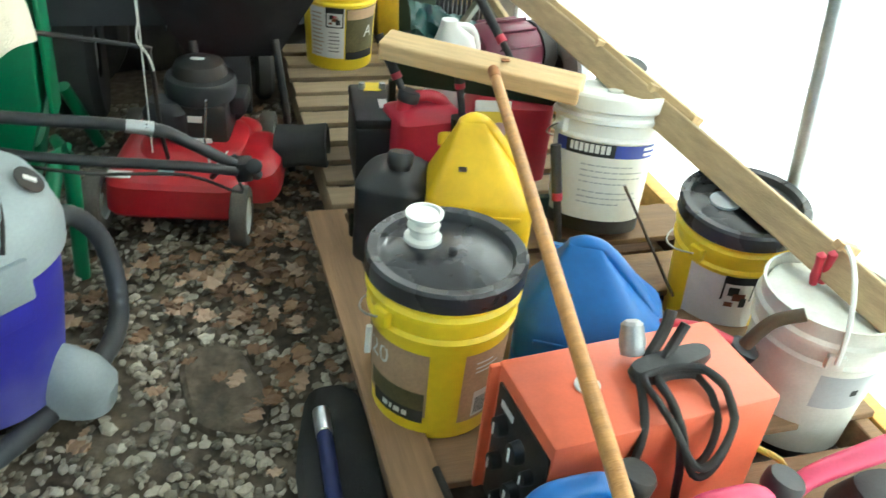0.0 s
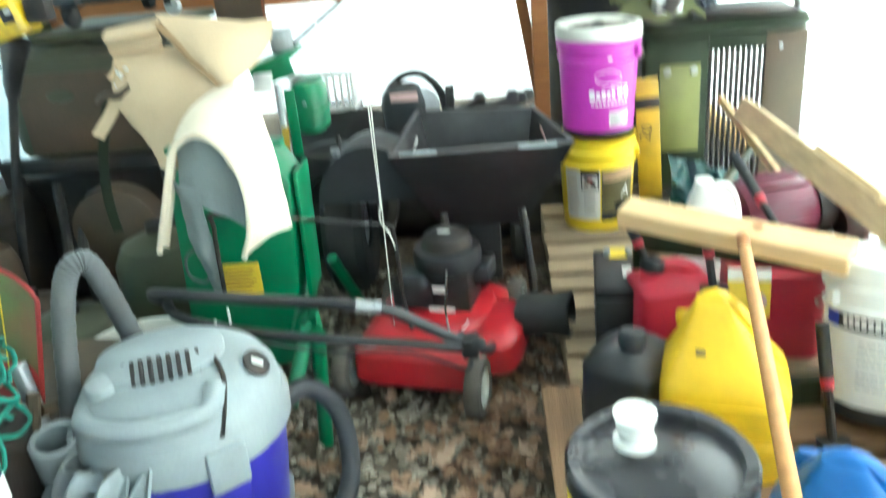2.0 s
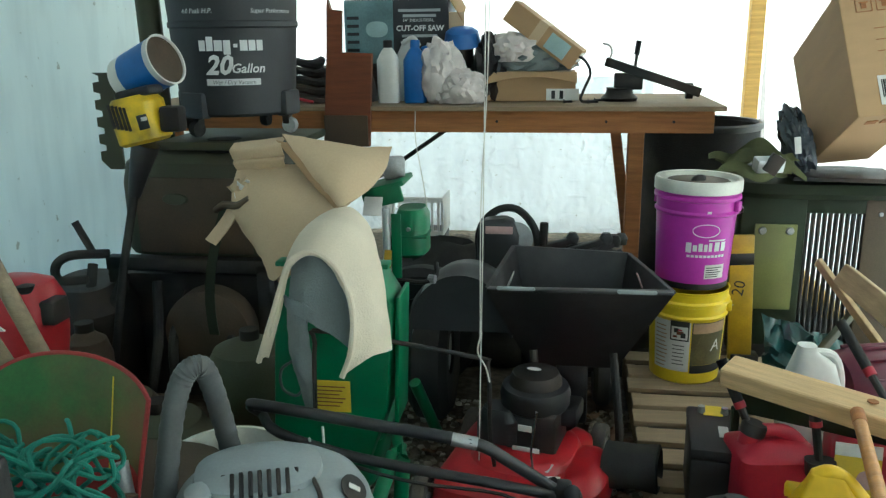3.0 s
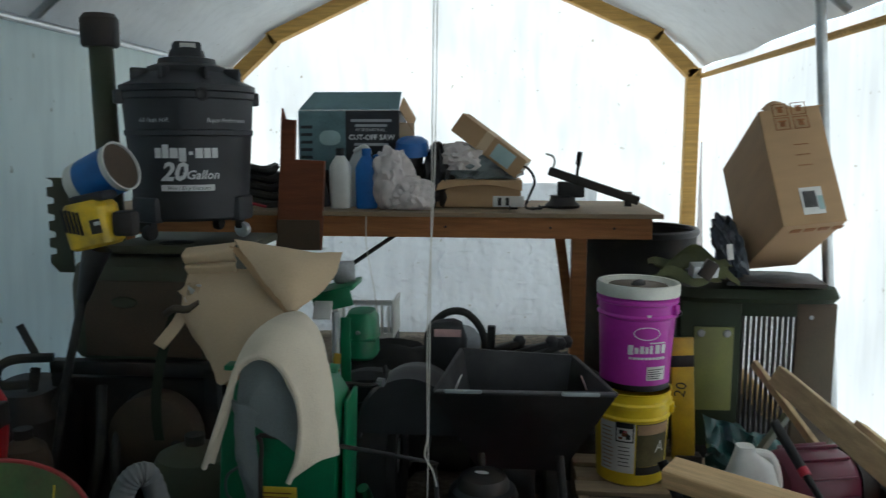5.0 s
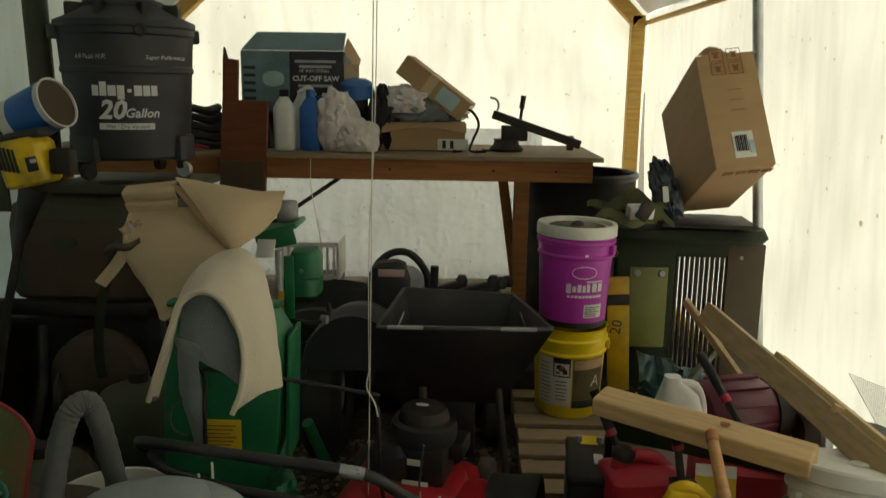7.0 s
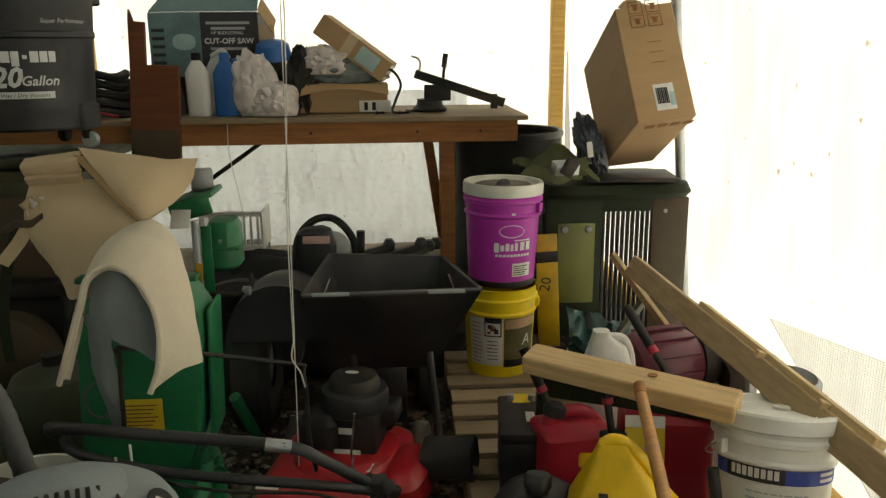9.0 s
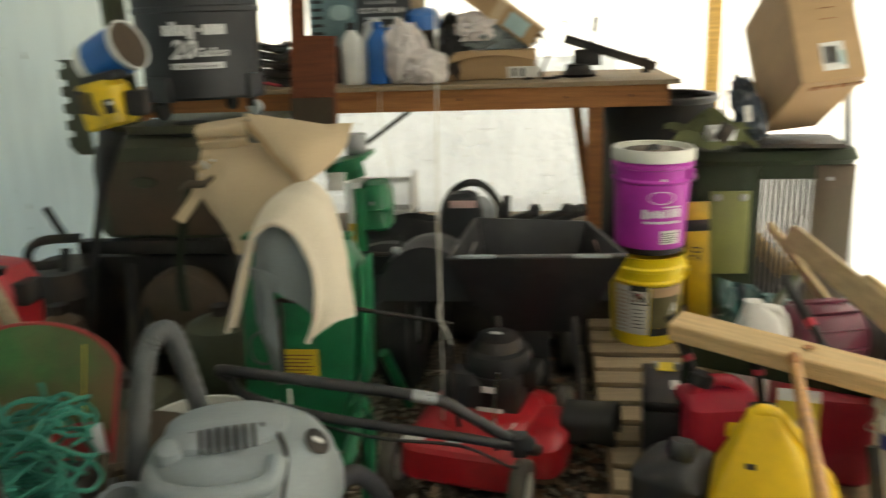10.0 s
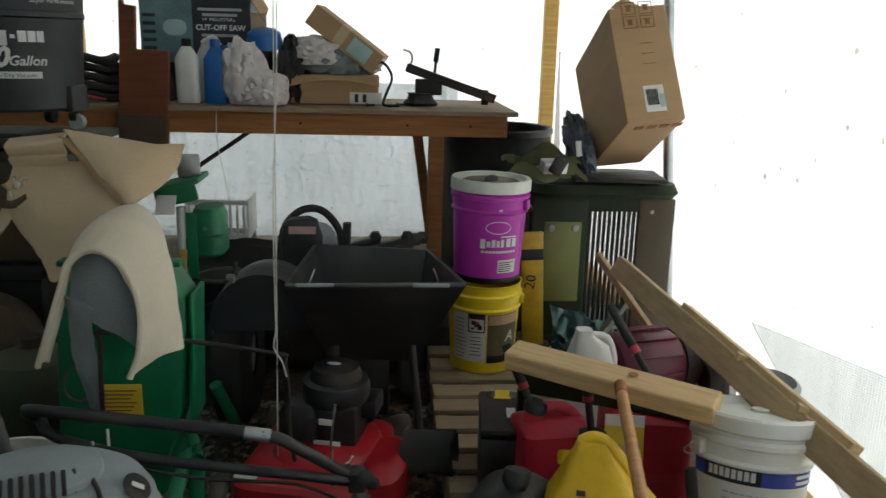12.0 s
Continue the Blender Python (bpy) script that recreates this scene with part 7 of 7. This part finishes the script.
    for i in range(1, 90):
        w = i / 90
        tube(bm, [v0.lerp(v1, w), v0.lerp(v2, w)], .0008, 3)
        tube(bm, [v0.lerp(v2, w), v1.lerp(v2, w)] if w < .999 else [v2, v2], .0008, 3)
    for a, b in ((v0, v1), (v1, v2), (v0, v2)):
        tube(bm, [a, b], .0010, 4)
    wpart("netting", bm, "net", o)


far_pallet()


# ---- orange welder and what lies round it ----
def welder():
    t = thing("welder", T(.534, .838, .132) @ RZ(4.5) @ Matrix.Diagonal((.94, .84, 1, 1)), "orange box-shaped arc welder with a coiled cable", "welder")
    part("cover", box(B(), .43, .235, .29, T(0, 0, .145), .006), "orange", t)
    part("front_panel", box(B(), .006, .205, .255, T(-.2165, -.01, .135), .002), "iron", t, "black control panel")
    part("panel_edge", box(B(), .022, .012, .285, T(-.222, .112, .143), .003), "orange", t)
    for y, z, r in ((.05, .20, .020), (-.02, .20, .022), (.05, .12, .018), (-.03, .11, .026), (-.07, .19, .014), (.02, .06, .014)):
        k_ = part("knob", lathe(B(), [(0, 0), (r, 0), (r * .9, .018), (r * .5, .020), (0, .020)], 18, T(-.219, y, z) @ RY(-90)), "black", t)
        part("pointer", box(B(), .002, r * .3, r * 1.2, T(-.2405, y, z), .0005), "white_ink", k_, smooth=False)
    part("panel_print", box(B(), .002, .05, .012, T(-.2205, .045, .235)), "white_ink", t, smooth=False)
    for i in range(9):
        part("mark_shape", box(B(), .012 + .006 * (i % 2), .002, .012 + .01 * (i == 5), T(.0 + i * .021, -.1190, .045 + .002 * (i % 3)), .001), "white_ink", t, smooth=False)
    part("cable_cleat", loft(B(), [(0, .075, .022, 0, 0), (.018, .085, .026, 0, 0), (.03, .08, .024, 0, 0)], 3, 28, T(.055, -.0, .290) @ RZ(6)), "black", t, "black cable cleat")
    o = thing("power_cable", T(.56, .80, .43), "black rubber cable coiled over the welder", "cable")
    # oval turns lie on the lid, then fall over the front edge
    for k_, (c, w_, low) in enumerate(((.585, .040, .335), (.592, .052, .315), (.575, .060, .350))):
        pts = []
        for i in range(25):
            a = 2 * math.pi * i / 24
            x, q = c + w_ * math.sin(a) + .004 * math.sin(3 * a + k_), math.cos(a)
            y, z = .775 + .07 * q, .434 + .009 * k_
            if q < 0:
                y, z = .775 + .045 * q - .012 * k_ * -q, .434 + .009 * k_ + (low - .434) * q * q * .95
            pts.append((x, min(y, .80 + .02 * q) - (.012 + .004 * k_ if q < -.35 else 0), z))
        wpart("loop", tube(B(), pts, .0062, 10, 2), "rubber", o)
    wpart("tail", tube(B(), [(.545, .82, .445), (.545, .76, .438), (.548, .735, .415), (.562, .722, .34), (.575, .72, .25), (.60, .715, .16)], .0066, 10, 6), "rubber", o)
    wpart("tail", tube(B(), [(.52, .83, .445), (.50, .77, .438), (.488, .735, .41), (.47, .72, .33), (.44, .70, .22), (.33, .66, .155), (.27, .76, .150), (.25, .95, .150)], .0072, 10, 6), "rubber", o)
    wpart("plug", lathe(B(), [(0, 0), (.019, 0), (.022, .02), (.018, .05), (.012, .055), (0, .055)], 18, T(.535, .875, .44) @ RX(-25)), "alu", o, "grey plug")
    wpart("clamp", tube(B(), [(.555, .86, .44), (.59, .885, .47), (.605, .90, .50)], .010, 10, 3), "iron", o)
    wpart("clamp", tube(B(), [(.565, .84, .44), (.60, .865, .46), (.62, .875, .49)], .009, 10, 3), "iron", o)
    o = thing("cap_disc", T(.440, .835, .4230), "small pale plastic cap on the welder", "cap")
    part("disc", lathe(B(), [(0, 0), (.020, 0), (.021, .004), (.017, .006), (0, .005)], 24), "white", o)
    o = thing("electrode_holder", T(.25, .66, .139), "black welding clamp and cable on the board", "clamp")
    wpart("holder", tube(B(), [(.24, .70, .155), (.32, .68, .16)], lambda q: .012 + .010 * q, 12, 3), "black", o)
    wpart("cable", tube(B(), [(.24, .70, .155), (.22, .62, .148), (.215, .5, .146)], .008, 8, 4), "rubber", o)
    # red jerry can neck and nozzle behind the welder
    o = thing("fuel_can", T(.80, 1.03, .11) @ RZ(-30) @ Matrix.Diagonal((.85, .85, .80, 1)), "dirty red petrol can with yellow spout", "fuel can", "fuel cans")
    part("shell", loft(B(), [(0, .12, .07, 0, 0), (.012, .13, .08, 0, 0), (.17, .13, .08, 0, 0), (.22, .10, .05, 0, 0), (.235, .06, .03, 0, 0)], 4, 32), "red_can", o)
    part("grip", tube(B(), [(-.12, 0, .19), (-.11, 0, .25), (-.02, 0, .27), (.06, 0, .25)], .014, 12, 5), "red_can", o)
    part("collar", lathe(B(), [(0, 0), (.034, 0), (.036, .03), (.028, .035), (0, .035)], 20, T(.085, 0, .215) @ RY(20)), "black", o)
    part("spout", tube(B(), [(.09, 0, .24), (.13, 0, .33), (.19, 0, .37)], .016, 12, 4), "dkbrown", o, "dull brown spout")
    o = thing("orange_cord", T(.84, .76, .14), "short orange cord beside the soiled pail", "cord")
    wpart("cord", tube(B(), [(.74, .76, .30), (.79, .74, .27), (.80, .72, .20), (.76, .70, .14)], .006, 8, 5), "amber", o)
    o = thing("gun_nozzle", T(.86, .66, .13), "black and pink spray gun lying in front", "spray gun")
    wpart("barrel", tube(B(), [(.72, .66, .265), (.79, .685, .30), (.94, .69, .335)], lambda q: .014 + .007 * q, 14, 4), "pink", o)
    wpart("body", loft(B(), [(0, .07, .06, 0, 0), (.10, .08, .07, 0, 0), (.15, .05, .05, 0, 0)], 3, 24, T(.92, .64, .132)), "black", o)
    o = thing("wire_rod", T(.95, 1.45, .14), "thin rusty rod between the pails", "rod")
    wpart("rod", tube(B(), [(.93, 1.62, .30), (.96, 1.35, .145)], .004, 8), "dkbrown", o)
    o = thing("blue_pipe", T(.08, 1.08, 0), "blue and chrome tube lying on the rubber mat", "tube")
    wpart("pipe", tube(B(), [(.087, 1.217, .055), (.074, .90, .050), (.068, .70, .05)], .016, 16), "navy", o)
    wpart("collar", tube(B(), [(.0872, 1.222, .055), (.0847, 1.157, .0542)], .0175, 16), "chrome", o)
    for nm, c, sx, sy, lab in (("rubber_mat", (.10, 1.0, .022), .085, .34, "black rubber strip on the gravel"), ("flat_rock", (-.10, 1.38, .004), .085, .15, "dark flat stone pressed into the gravel"), ("flat_rock", (-.30, .72, .02), .045, .035, "pale flat stone among the gravel")):
        bm = loft(B(), [(-.012, sx, sy, 0, 0), (.004, sx * .98, sy * .98, 0, 0), (.012, sx * .86, sy * .90, 0, 0)], 2.6, 28)
        for v in bm.verts:
            v.co += Vector((.012, .014, .004)) * noise.noise(v.co * 14)
        solo(nm, bm, "rubber" if nm == "rubber_mat" else "soil" if sx > .08 else "stone", lab, "stone" if "rock" in nm else "mat", T(*c) @ RZ(-4 if nm == "rubber_mat" else 12))


welder()


# ---- corner by the shaded wall ----
def corner():
    o = thing("metal_chair", T(-1.02, 1.47, 0), "shell-back metal chair in flaking green and red paint", "chair")
    def shell(u, v):
        a = -1.15 + 2.3 * u
        x = -1.03 + .185 * math.sin(a) * (1 - .10 * v)
        y = 1.43 + .07 * math.cos(a) - .10 * v
        top = .735 - .06 * abs(u - .45) ** 2 * 4
        return Vector((x, y, top - (.29 + .10 * math.sin(math.pi * u) * .3) * v))
    wpart("backrest", sheet(B(), lambda u, v: shell(u, v * (.60 + .12 * math.sin(u * 5))), 30, 10, .004), "shovel", o, "worn green upper backrest")
    wpart("lower_back", sheet(B(), lambda u, v: shell(u, (.60 + .12 * math.sin(u * 5)) * (1 - v) + v), 30, 6, .004), "red_green", o, "lower backrest worn to red primer")
    wpart("back_rim", tube(B(), [shell(i / 24, 0) for i in range(25)] + [shell(1, j / 6) for j in range(1, 7)], .005, 8), "red_green", o)
    wpart("paint_streak", tube(B(), [shell(.72, .06) + Vector((0, -.006, 0)), shell(.73, .3) + Vector((0, -.006, 0)), shell(.74, .60) + Vector((0, -.006, 0))], .0015, 5), "yellow_label", o)
    wpart("seat", loft(B(), [(.36, .19, .19, -1.03, 1.62), (.375, .20, .20, -1.03, 1.62)], 3, 30), "dkbrown", o)
    for pts in ([(-.86, 1.36, .52), (-.87, 1.32, .40), (-.90, 1.30, .18), (-.90, 1.36, .02)], [(-1.20, 1.38, .55), (-1.20, 1.36, .30), (-1.22, 1.30, .02)], [(-.86, 1.36, .48), (-.80, 1.62, .36), (-.80, 1.82, .02)], [(-1.20, 1.36, .48), (-1.24, 1.62, .36), (-1.24, 1.82, .02)]):
        wpart("leg", tube(B(), pts, .013, 10, 4), "dkbrown", o)
    # tool handles leaning on the wall
    for a, b, r in (((-1.62, 1.78, 1.36), (-1.24, 1.70, .62), .019), ((-1.66, 1.80, 1.02), (-1.33, 1.72, .56), .017)):
        h = thing("tool_handle", T(*b), "grey weathered wooden tool handle leaning over", "tool handle", "tool handles")
        A_, B_ = Vector(a), Vector(b)
        wpart("shaft", tube(B(), [A_ + (A_ - B_) * .2, B_, B_ + (B_ - A_) * .75], r, 14), "handle", h)
        wpart("worn_sleeve", tube(B(), [B_ + (B_ - A_) * .70, B_ + (B_ - A_) * .78], r * 1.15, 14), "iron", h)
    e = thing("red_engine", T(-1.63, 2.12, 0), "red engine cover of a small tiller", "engine")
    wpart("cover", loft(B(), [(.40, .12, .10, -1.63, 2.12), (.52, .135, .11, -1.63, 2.12), (.62, .13, .10, -1.62, 2.12), (.675, .09, .07, -1.60, 2.12), (.69, .05, .04, -1.6, 2.12)], 3.4, 32), "red", e)
    wpart("cap", lathe(B(), [(0, 0), (.022, 0), (.024, .02), (0, .026)], 16, T(-1.54, 2.07, .66)), "iron", e)
    wpart("muffler", box(B(), .06, .08, .07, T(-1.49, 2.10, .60), .01), "iron", e)
    wpart("white_decal", prism(B(), [(-1.69, .60), (-1.61, .60), (-1.57, .57), (-1.63, .565), (-1.70, .585)], 2.000, 2.006), "label", e, smooth=False)
    wpart("sticker", box(B(), .045, .003, .04, T(-1.60, 1.998, .455), .001), "label", e, smooth=False)
    wpart("base", box(B(), .22, .20, .40, T(-1.63, 2.12, .20), .02), "iron", e)
    wpart("lower_cowl", loft(B(), [(.28, .13, .10, -1.66, 2.06), (.40, .12, .10, -1.66, 2.06)], 3, 24), "red", e)
    # dark machinery behind
    for i, (x, y, r, h_) in enumerate(((-1.78, 2.45, .10, .30), (-1.60, 2.40, .08, .42), (-1.15, 2.0, .14, .36), (-1.45, 2.30, .13, .26), (-1.02, 2.35, .14, .44))):
        d = thing("dark_canister", T(x, y, 0), "dark grimy canister in the shade", "canister", "canisters in the shade")
        part("body", lathe(B(), [(0, 0), (r * .95, 0), (r, .02), (r, h_ * .8), (r * .8, h_ * .93), (r * .3, h_), (0, h_)], 28), "dkgreen" if i % 2 == 0 else "dkbrown", d)
        part("neck", lathe(B(), [(0, 0), (.03, 0), (.03, .03), (0, .03)], 14, T(0, 0, h_)), "iron", d)
    w = thing("beige_pail", T(-.86, 1.78, 0), "beige plastic pail behind the vacuum", "bucket")
    part("drum", lathe(B(), [(0, 0), (.12, 0), (.14, .36), (.147, .37), (.137, .37), (.115, .02), (0, .02)], 36), "dirty_white", w)
    part("band", lathe(B(), [(.1385, .30), (.1455, .305), (.1460, .325), (.1395, .33)], 36), "dirty_white", w)
    # green rope heap
    r_ = thing("rope_coil", T(-.97, 1.2, 0), "tangled heap of green rope", "rope")
    rr = random.Random(4)
    for j in range(36):
        c = Vector((-1.00 + rr.uniform(-.16, .17), 1.18 + rr.uniform(-.10, .10), .555 + rr.uniform(-.02, .09)))
        ra, rb, ph, tl = rr.uniform(.03, .075), rr.uniform(.04, .08), rr.uniform(0, 6), rr.uniform(-.7, .7)
        pts = [c + Vector((ra * math.cos(a * .5 + ph) + .01 * math.sin(a * 1.7), rb * math.sin(a * .5 + ph), tl * ra * math.cos(a * .5) + .025 * math.sin(a * .8 + j) + .002 * a)) for a in range(20)]
        wpart("strand", tube(B(), pts, .0042, 7, 2), "rope", r_)
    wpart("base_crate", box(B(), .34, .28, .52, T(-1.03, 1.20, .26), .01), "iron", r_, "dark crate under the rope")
    # navy printed box
    n_ = thing("printed_box", T(-.82, .985, 0), "navy and white printed carton", "carton")
    wpart("case", box(B(), .20, .13, .60, T(-.82, .985, .30) @ RZ(18), .004), "navy", n_, smooth=False)
    wpart("white_side", box(B(), .203, .133, .05, T(-.82, .985, .54) @ RZ(18), .003), "label", n_, smooth=False)
    wpart("tube_leg", tube(B(), [(-.90, 1.40, .56), (-.86, 1.36, .40), (-.80, 1.32, .05)], .016, 12), "alu", n_)
    # hand truck with yellow grips
    y_ = thing("hand_truck", T(-.65, .74, 0), "yellow tubular hand truck with black uprights, scuffed", "hand truck")
    wpart("grip_tube", tube(B(), [(-.78, .80, 1.045), (-.72, .77, 1.115), (-.655, .735, 1.125), (-.618, .715, 1.08), (-.606, .70, 1.02), (-.600, .70, .97)], .0172, 16, 6), "yellow_paint", y_, "yellow grip with scuffed paint")
    wpart("grip_tube", tube(B(), [(-.74, .73, 1.07), (-.68, .70, 1.075), (-.645, .685, 1.045), (-.632, .675, 1.00), (-.640, .668, .95), (-.67, .655, .88), (-.72, .64, .78)], .0172, 16, 6), "yellow_paint", y_, "yellow grip with scuffed paint")
    wpart("upright", box(B(), .042, .035, .97, T(-.580, .715, .485) @ RY(-3), .008), "rubber", y_)
    wpart("upright", box(B(), .05, .04, .80, T(-.78, .70, .40), .008), "black", y_)
    wpart("cross_bar", box(B(), .24, .03, .05, T(-.69, .70, .80), .008), "black", y_)
    wpart("cross_bar", box(B(), .24, .03, .05, T(-.69, .70, .35), .008), "black", y_)
    for i, (x, z) in enumerate(((-.605, .955), (-.62, .93))):
        wpart("bolt", lathe(B(), [(0, 0), (.010, 0), (.010, .008), (0, .010)], 6, T(x, .69, z) @ RX(90)), "chrome", y_)
    # red-framed folding stool seen beside the hand truck
    s_ = thing("folding_frame", T(-.92, 1.0, 0), "red and green painted folding frame", "frame")
    for a, b, m_ in (((-.98, 1.02, .60), (-.80, 1.0, .02), "red_green"), ((-.86, 1.06, .55), (-1.04, 1.08, .02), "shovel"), ((-.99, 1.05, .34), (-.80, 1.03, .34), "red_green"), ((-1.02, 1.0, .22), (-.82, 1.0, .22), "shovel")):
        bm = B(); bar_between(bm, a, b, .03, .012, .003); wpart("strut", bm, m_, s_, smooth=False)


group_at(.055)
corner()
group_at()


# ---- gravel and leaves ----
def gravel():
    g = np.random.default_rng(11)
    ph = (1 + 5 ** .5) / 2
    iv = np.array([(-1, ph, 0), (1, ph, 0), (-1, -ph, 0), (1, -ph, 0), (0, -1, ph), (0, 1, ph), (0, -1, -ph), (0, 1, -ph), (ph, 0, -1), (ph, 0, 1), (-ph, 0, -1), (-ph, 0, 1)]) / 1.9
    jf = np.array([(0, 11, 5), (0, 5, 1), (0, 1, 7), (0, 7, 10), (0, 10, 11), (1, 5, 9), (5, 11, 4), (11, 10, 2), (10, 7, 6), (7, 1, 8)] + [(3, 9, 4), (3, 4, 2), (3, 2, 6), (3, 6, 8), (3, 8, 9), (4, 9, 5), (2, 4, 11), (6, 2, 10), (8, 6, 7), (9, 8, 1)])
    n = 9000
    x, y = g.uniform(-1.25, .30, n), g.uniform(.45, 2.9, n)
    keep = g.random(n) < np.where(y > 2.0, .75, np.where(x > .02, .60, 1.0))
    x, y = x[keep], y[keep]
    V, F = [], []
    for i in range(len(x)):
        s = g.uniform(.006, .017) * (1.35 if g.random() < .12 else 1)
        a = g.uniform(0, 6.28)
        p = iv * g.uniform(.75, 1.2, (12, 1)) * np.array([s, s * g.uniform(.6, .9), s * g.uniform(.35, .65)])
        tl = g.uniform(-.5, .5)
        p = p @ np.array([[1, 0, 0], [0, math.cos(tl), -math.sin(tl)], [0, math.sin(tl), math.cos(tl)]])
        p = p @ np.array([[math.cos(a), math.sin(a), 0], [-math.sin(a), math.cos(a), 0], [0, 0, 1]])
        z = .018 * noise.noise(Vector((x[i] * 2.2, y[i] * 2.2, 0))) - .004 + g.uniform(0, .008)
        V.append(p + np.array([x[i], y[i], z]))
        F.append(jf + 12 * i)
    me = bpy.data.meshes.new("gravel")
    me.from_pydata(np.concatenate(V).tolist(), [], np.concatenate(F).tolist())
    me.materials.append(M["stone"])
    tagged(new("gravel", me), "loose pale and brown crushed stone on earth", "gravel", kind="stuff")
    # dead oak leaves
    bm = B()
    def leaf(c, s, a, tilt):
        m = T(*c) @ RZ(a) @ RX(tilt)
        lobes = [(0, 0), (.10, .12), (.28, .20), (.20, .32), (.34, .48), (.20, .55), (.24, .78), (.10, .82), (0, 1.0)]
        left = [bm.verts.new(m @ Vector((-px * s, py * s, .10 * s * math.sin(px * 9 + py * 5)))) for px, py in lobes[1:-1]]
        right = [bm.verts.new(m @ Vector((px * s, py * s, .12 * s * math.sin(px * 8 + py * 4 + 1)))) for px, py in lobes[1:-1]]
        mid = [bm.verts.new(m @ Vector((0, py * s, -.05 * s * math.sin(py * 3)))) for px, py in lobes]
        for sd in (left, right):
            bm.faces.new((mid[0], mid[1], sd[0]))
            for i in range(len(sd) - 1):
                bm.faces.new((mid[i + 1], mid[i + 2], sd[i + 1], sd[i]))
            bm.faces.new((mid[-2], mid[-1], sd[-1]))
    rl = random.Random(3)
    for i in range(290):
        if i < 170:
            px, py = rl.gauss(.06, .10), rl.gauss(2.1, .35)
        elif i < 225:
            px, py = rl.gauss(-.15, .16), rl.gauss(1.75, .12)
        else:
            px, py = rl.uniform(-1.2, .2), rl.uniform(.7, 2.8)
        leaf((px, py, .015 + .018 * rl.random()), rl.uniform(.03, .085), rl.uniform(0, 360), rl.uniform(-25, 25))
    solo("dead_leaves", bm, "leaf", "curled brown oak leaves scattered on the gravel", "leaves", kind="stuff", smooth=False)


gravel()
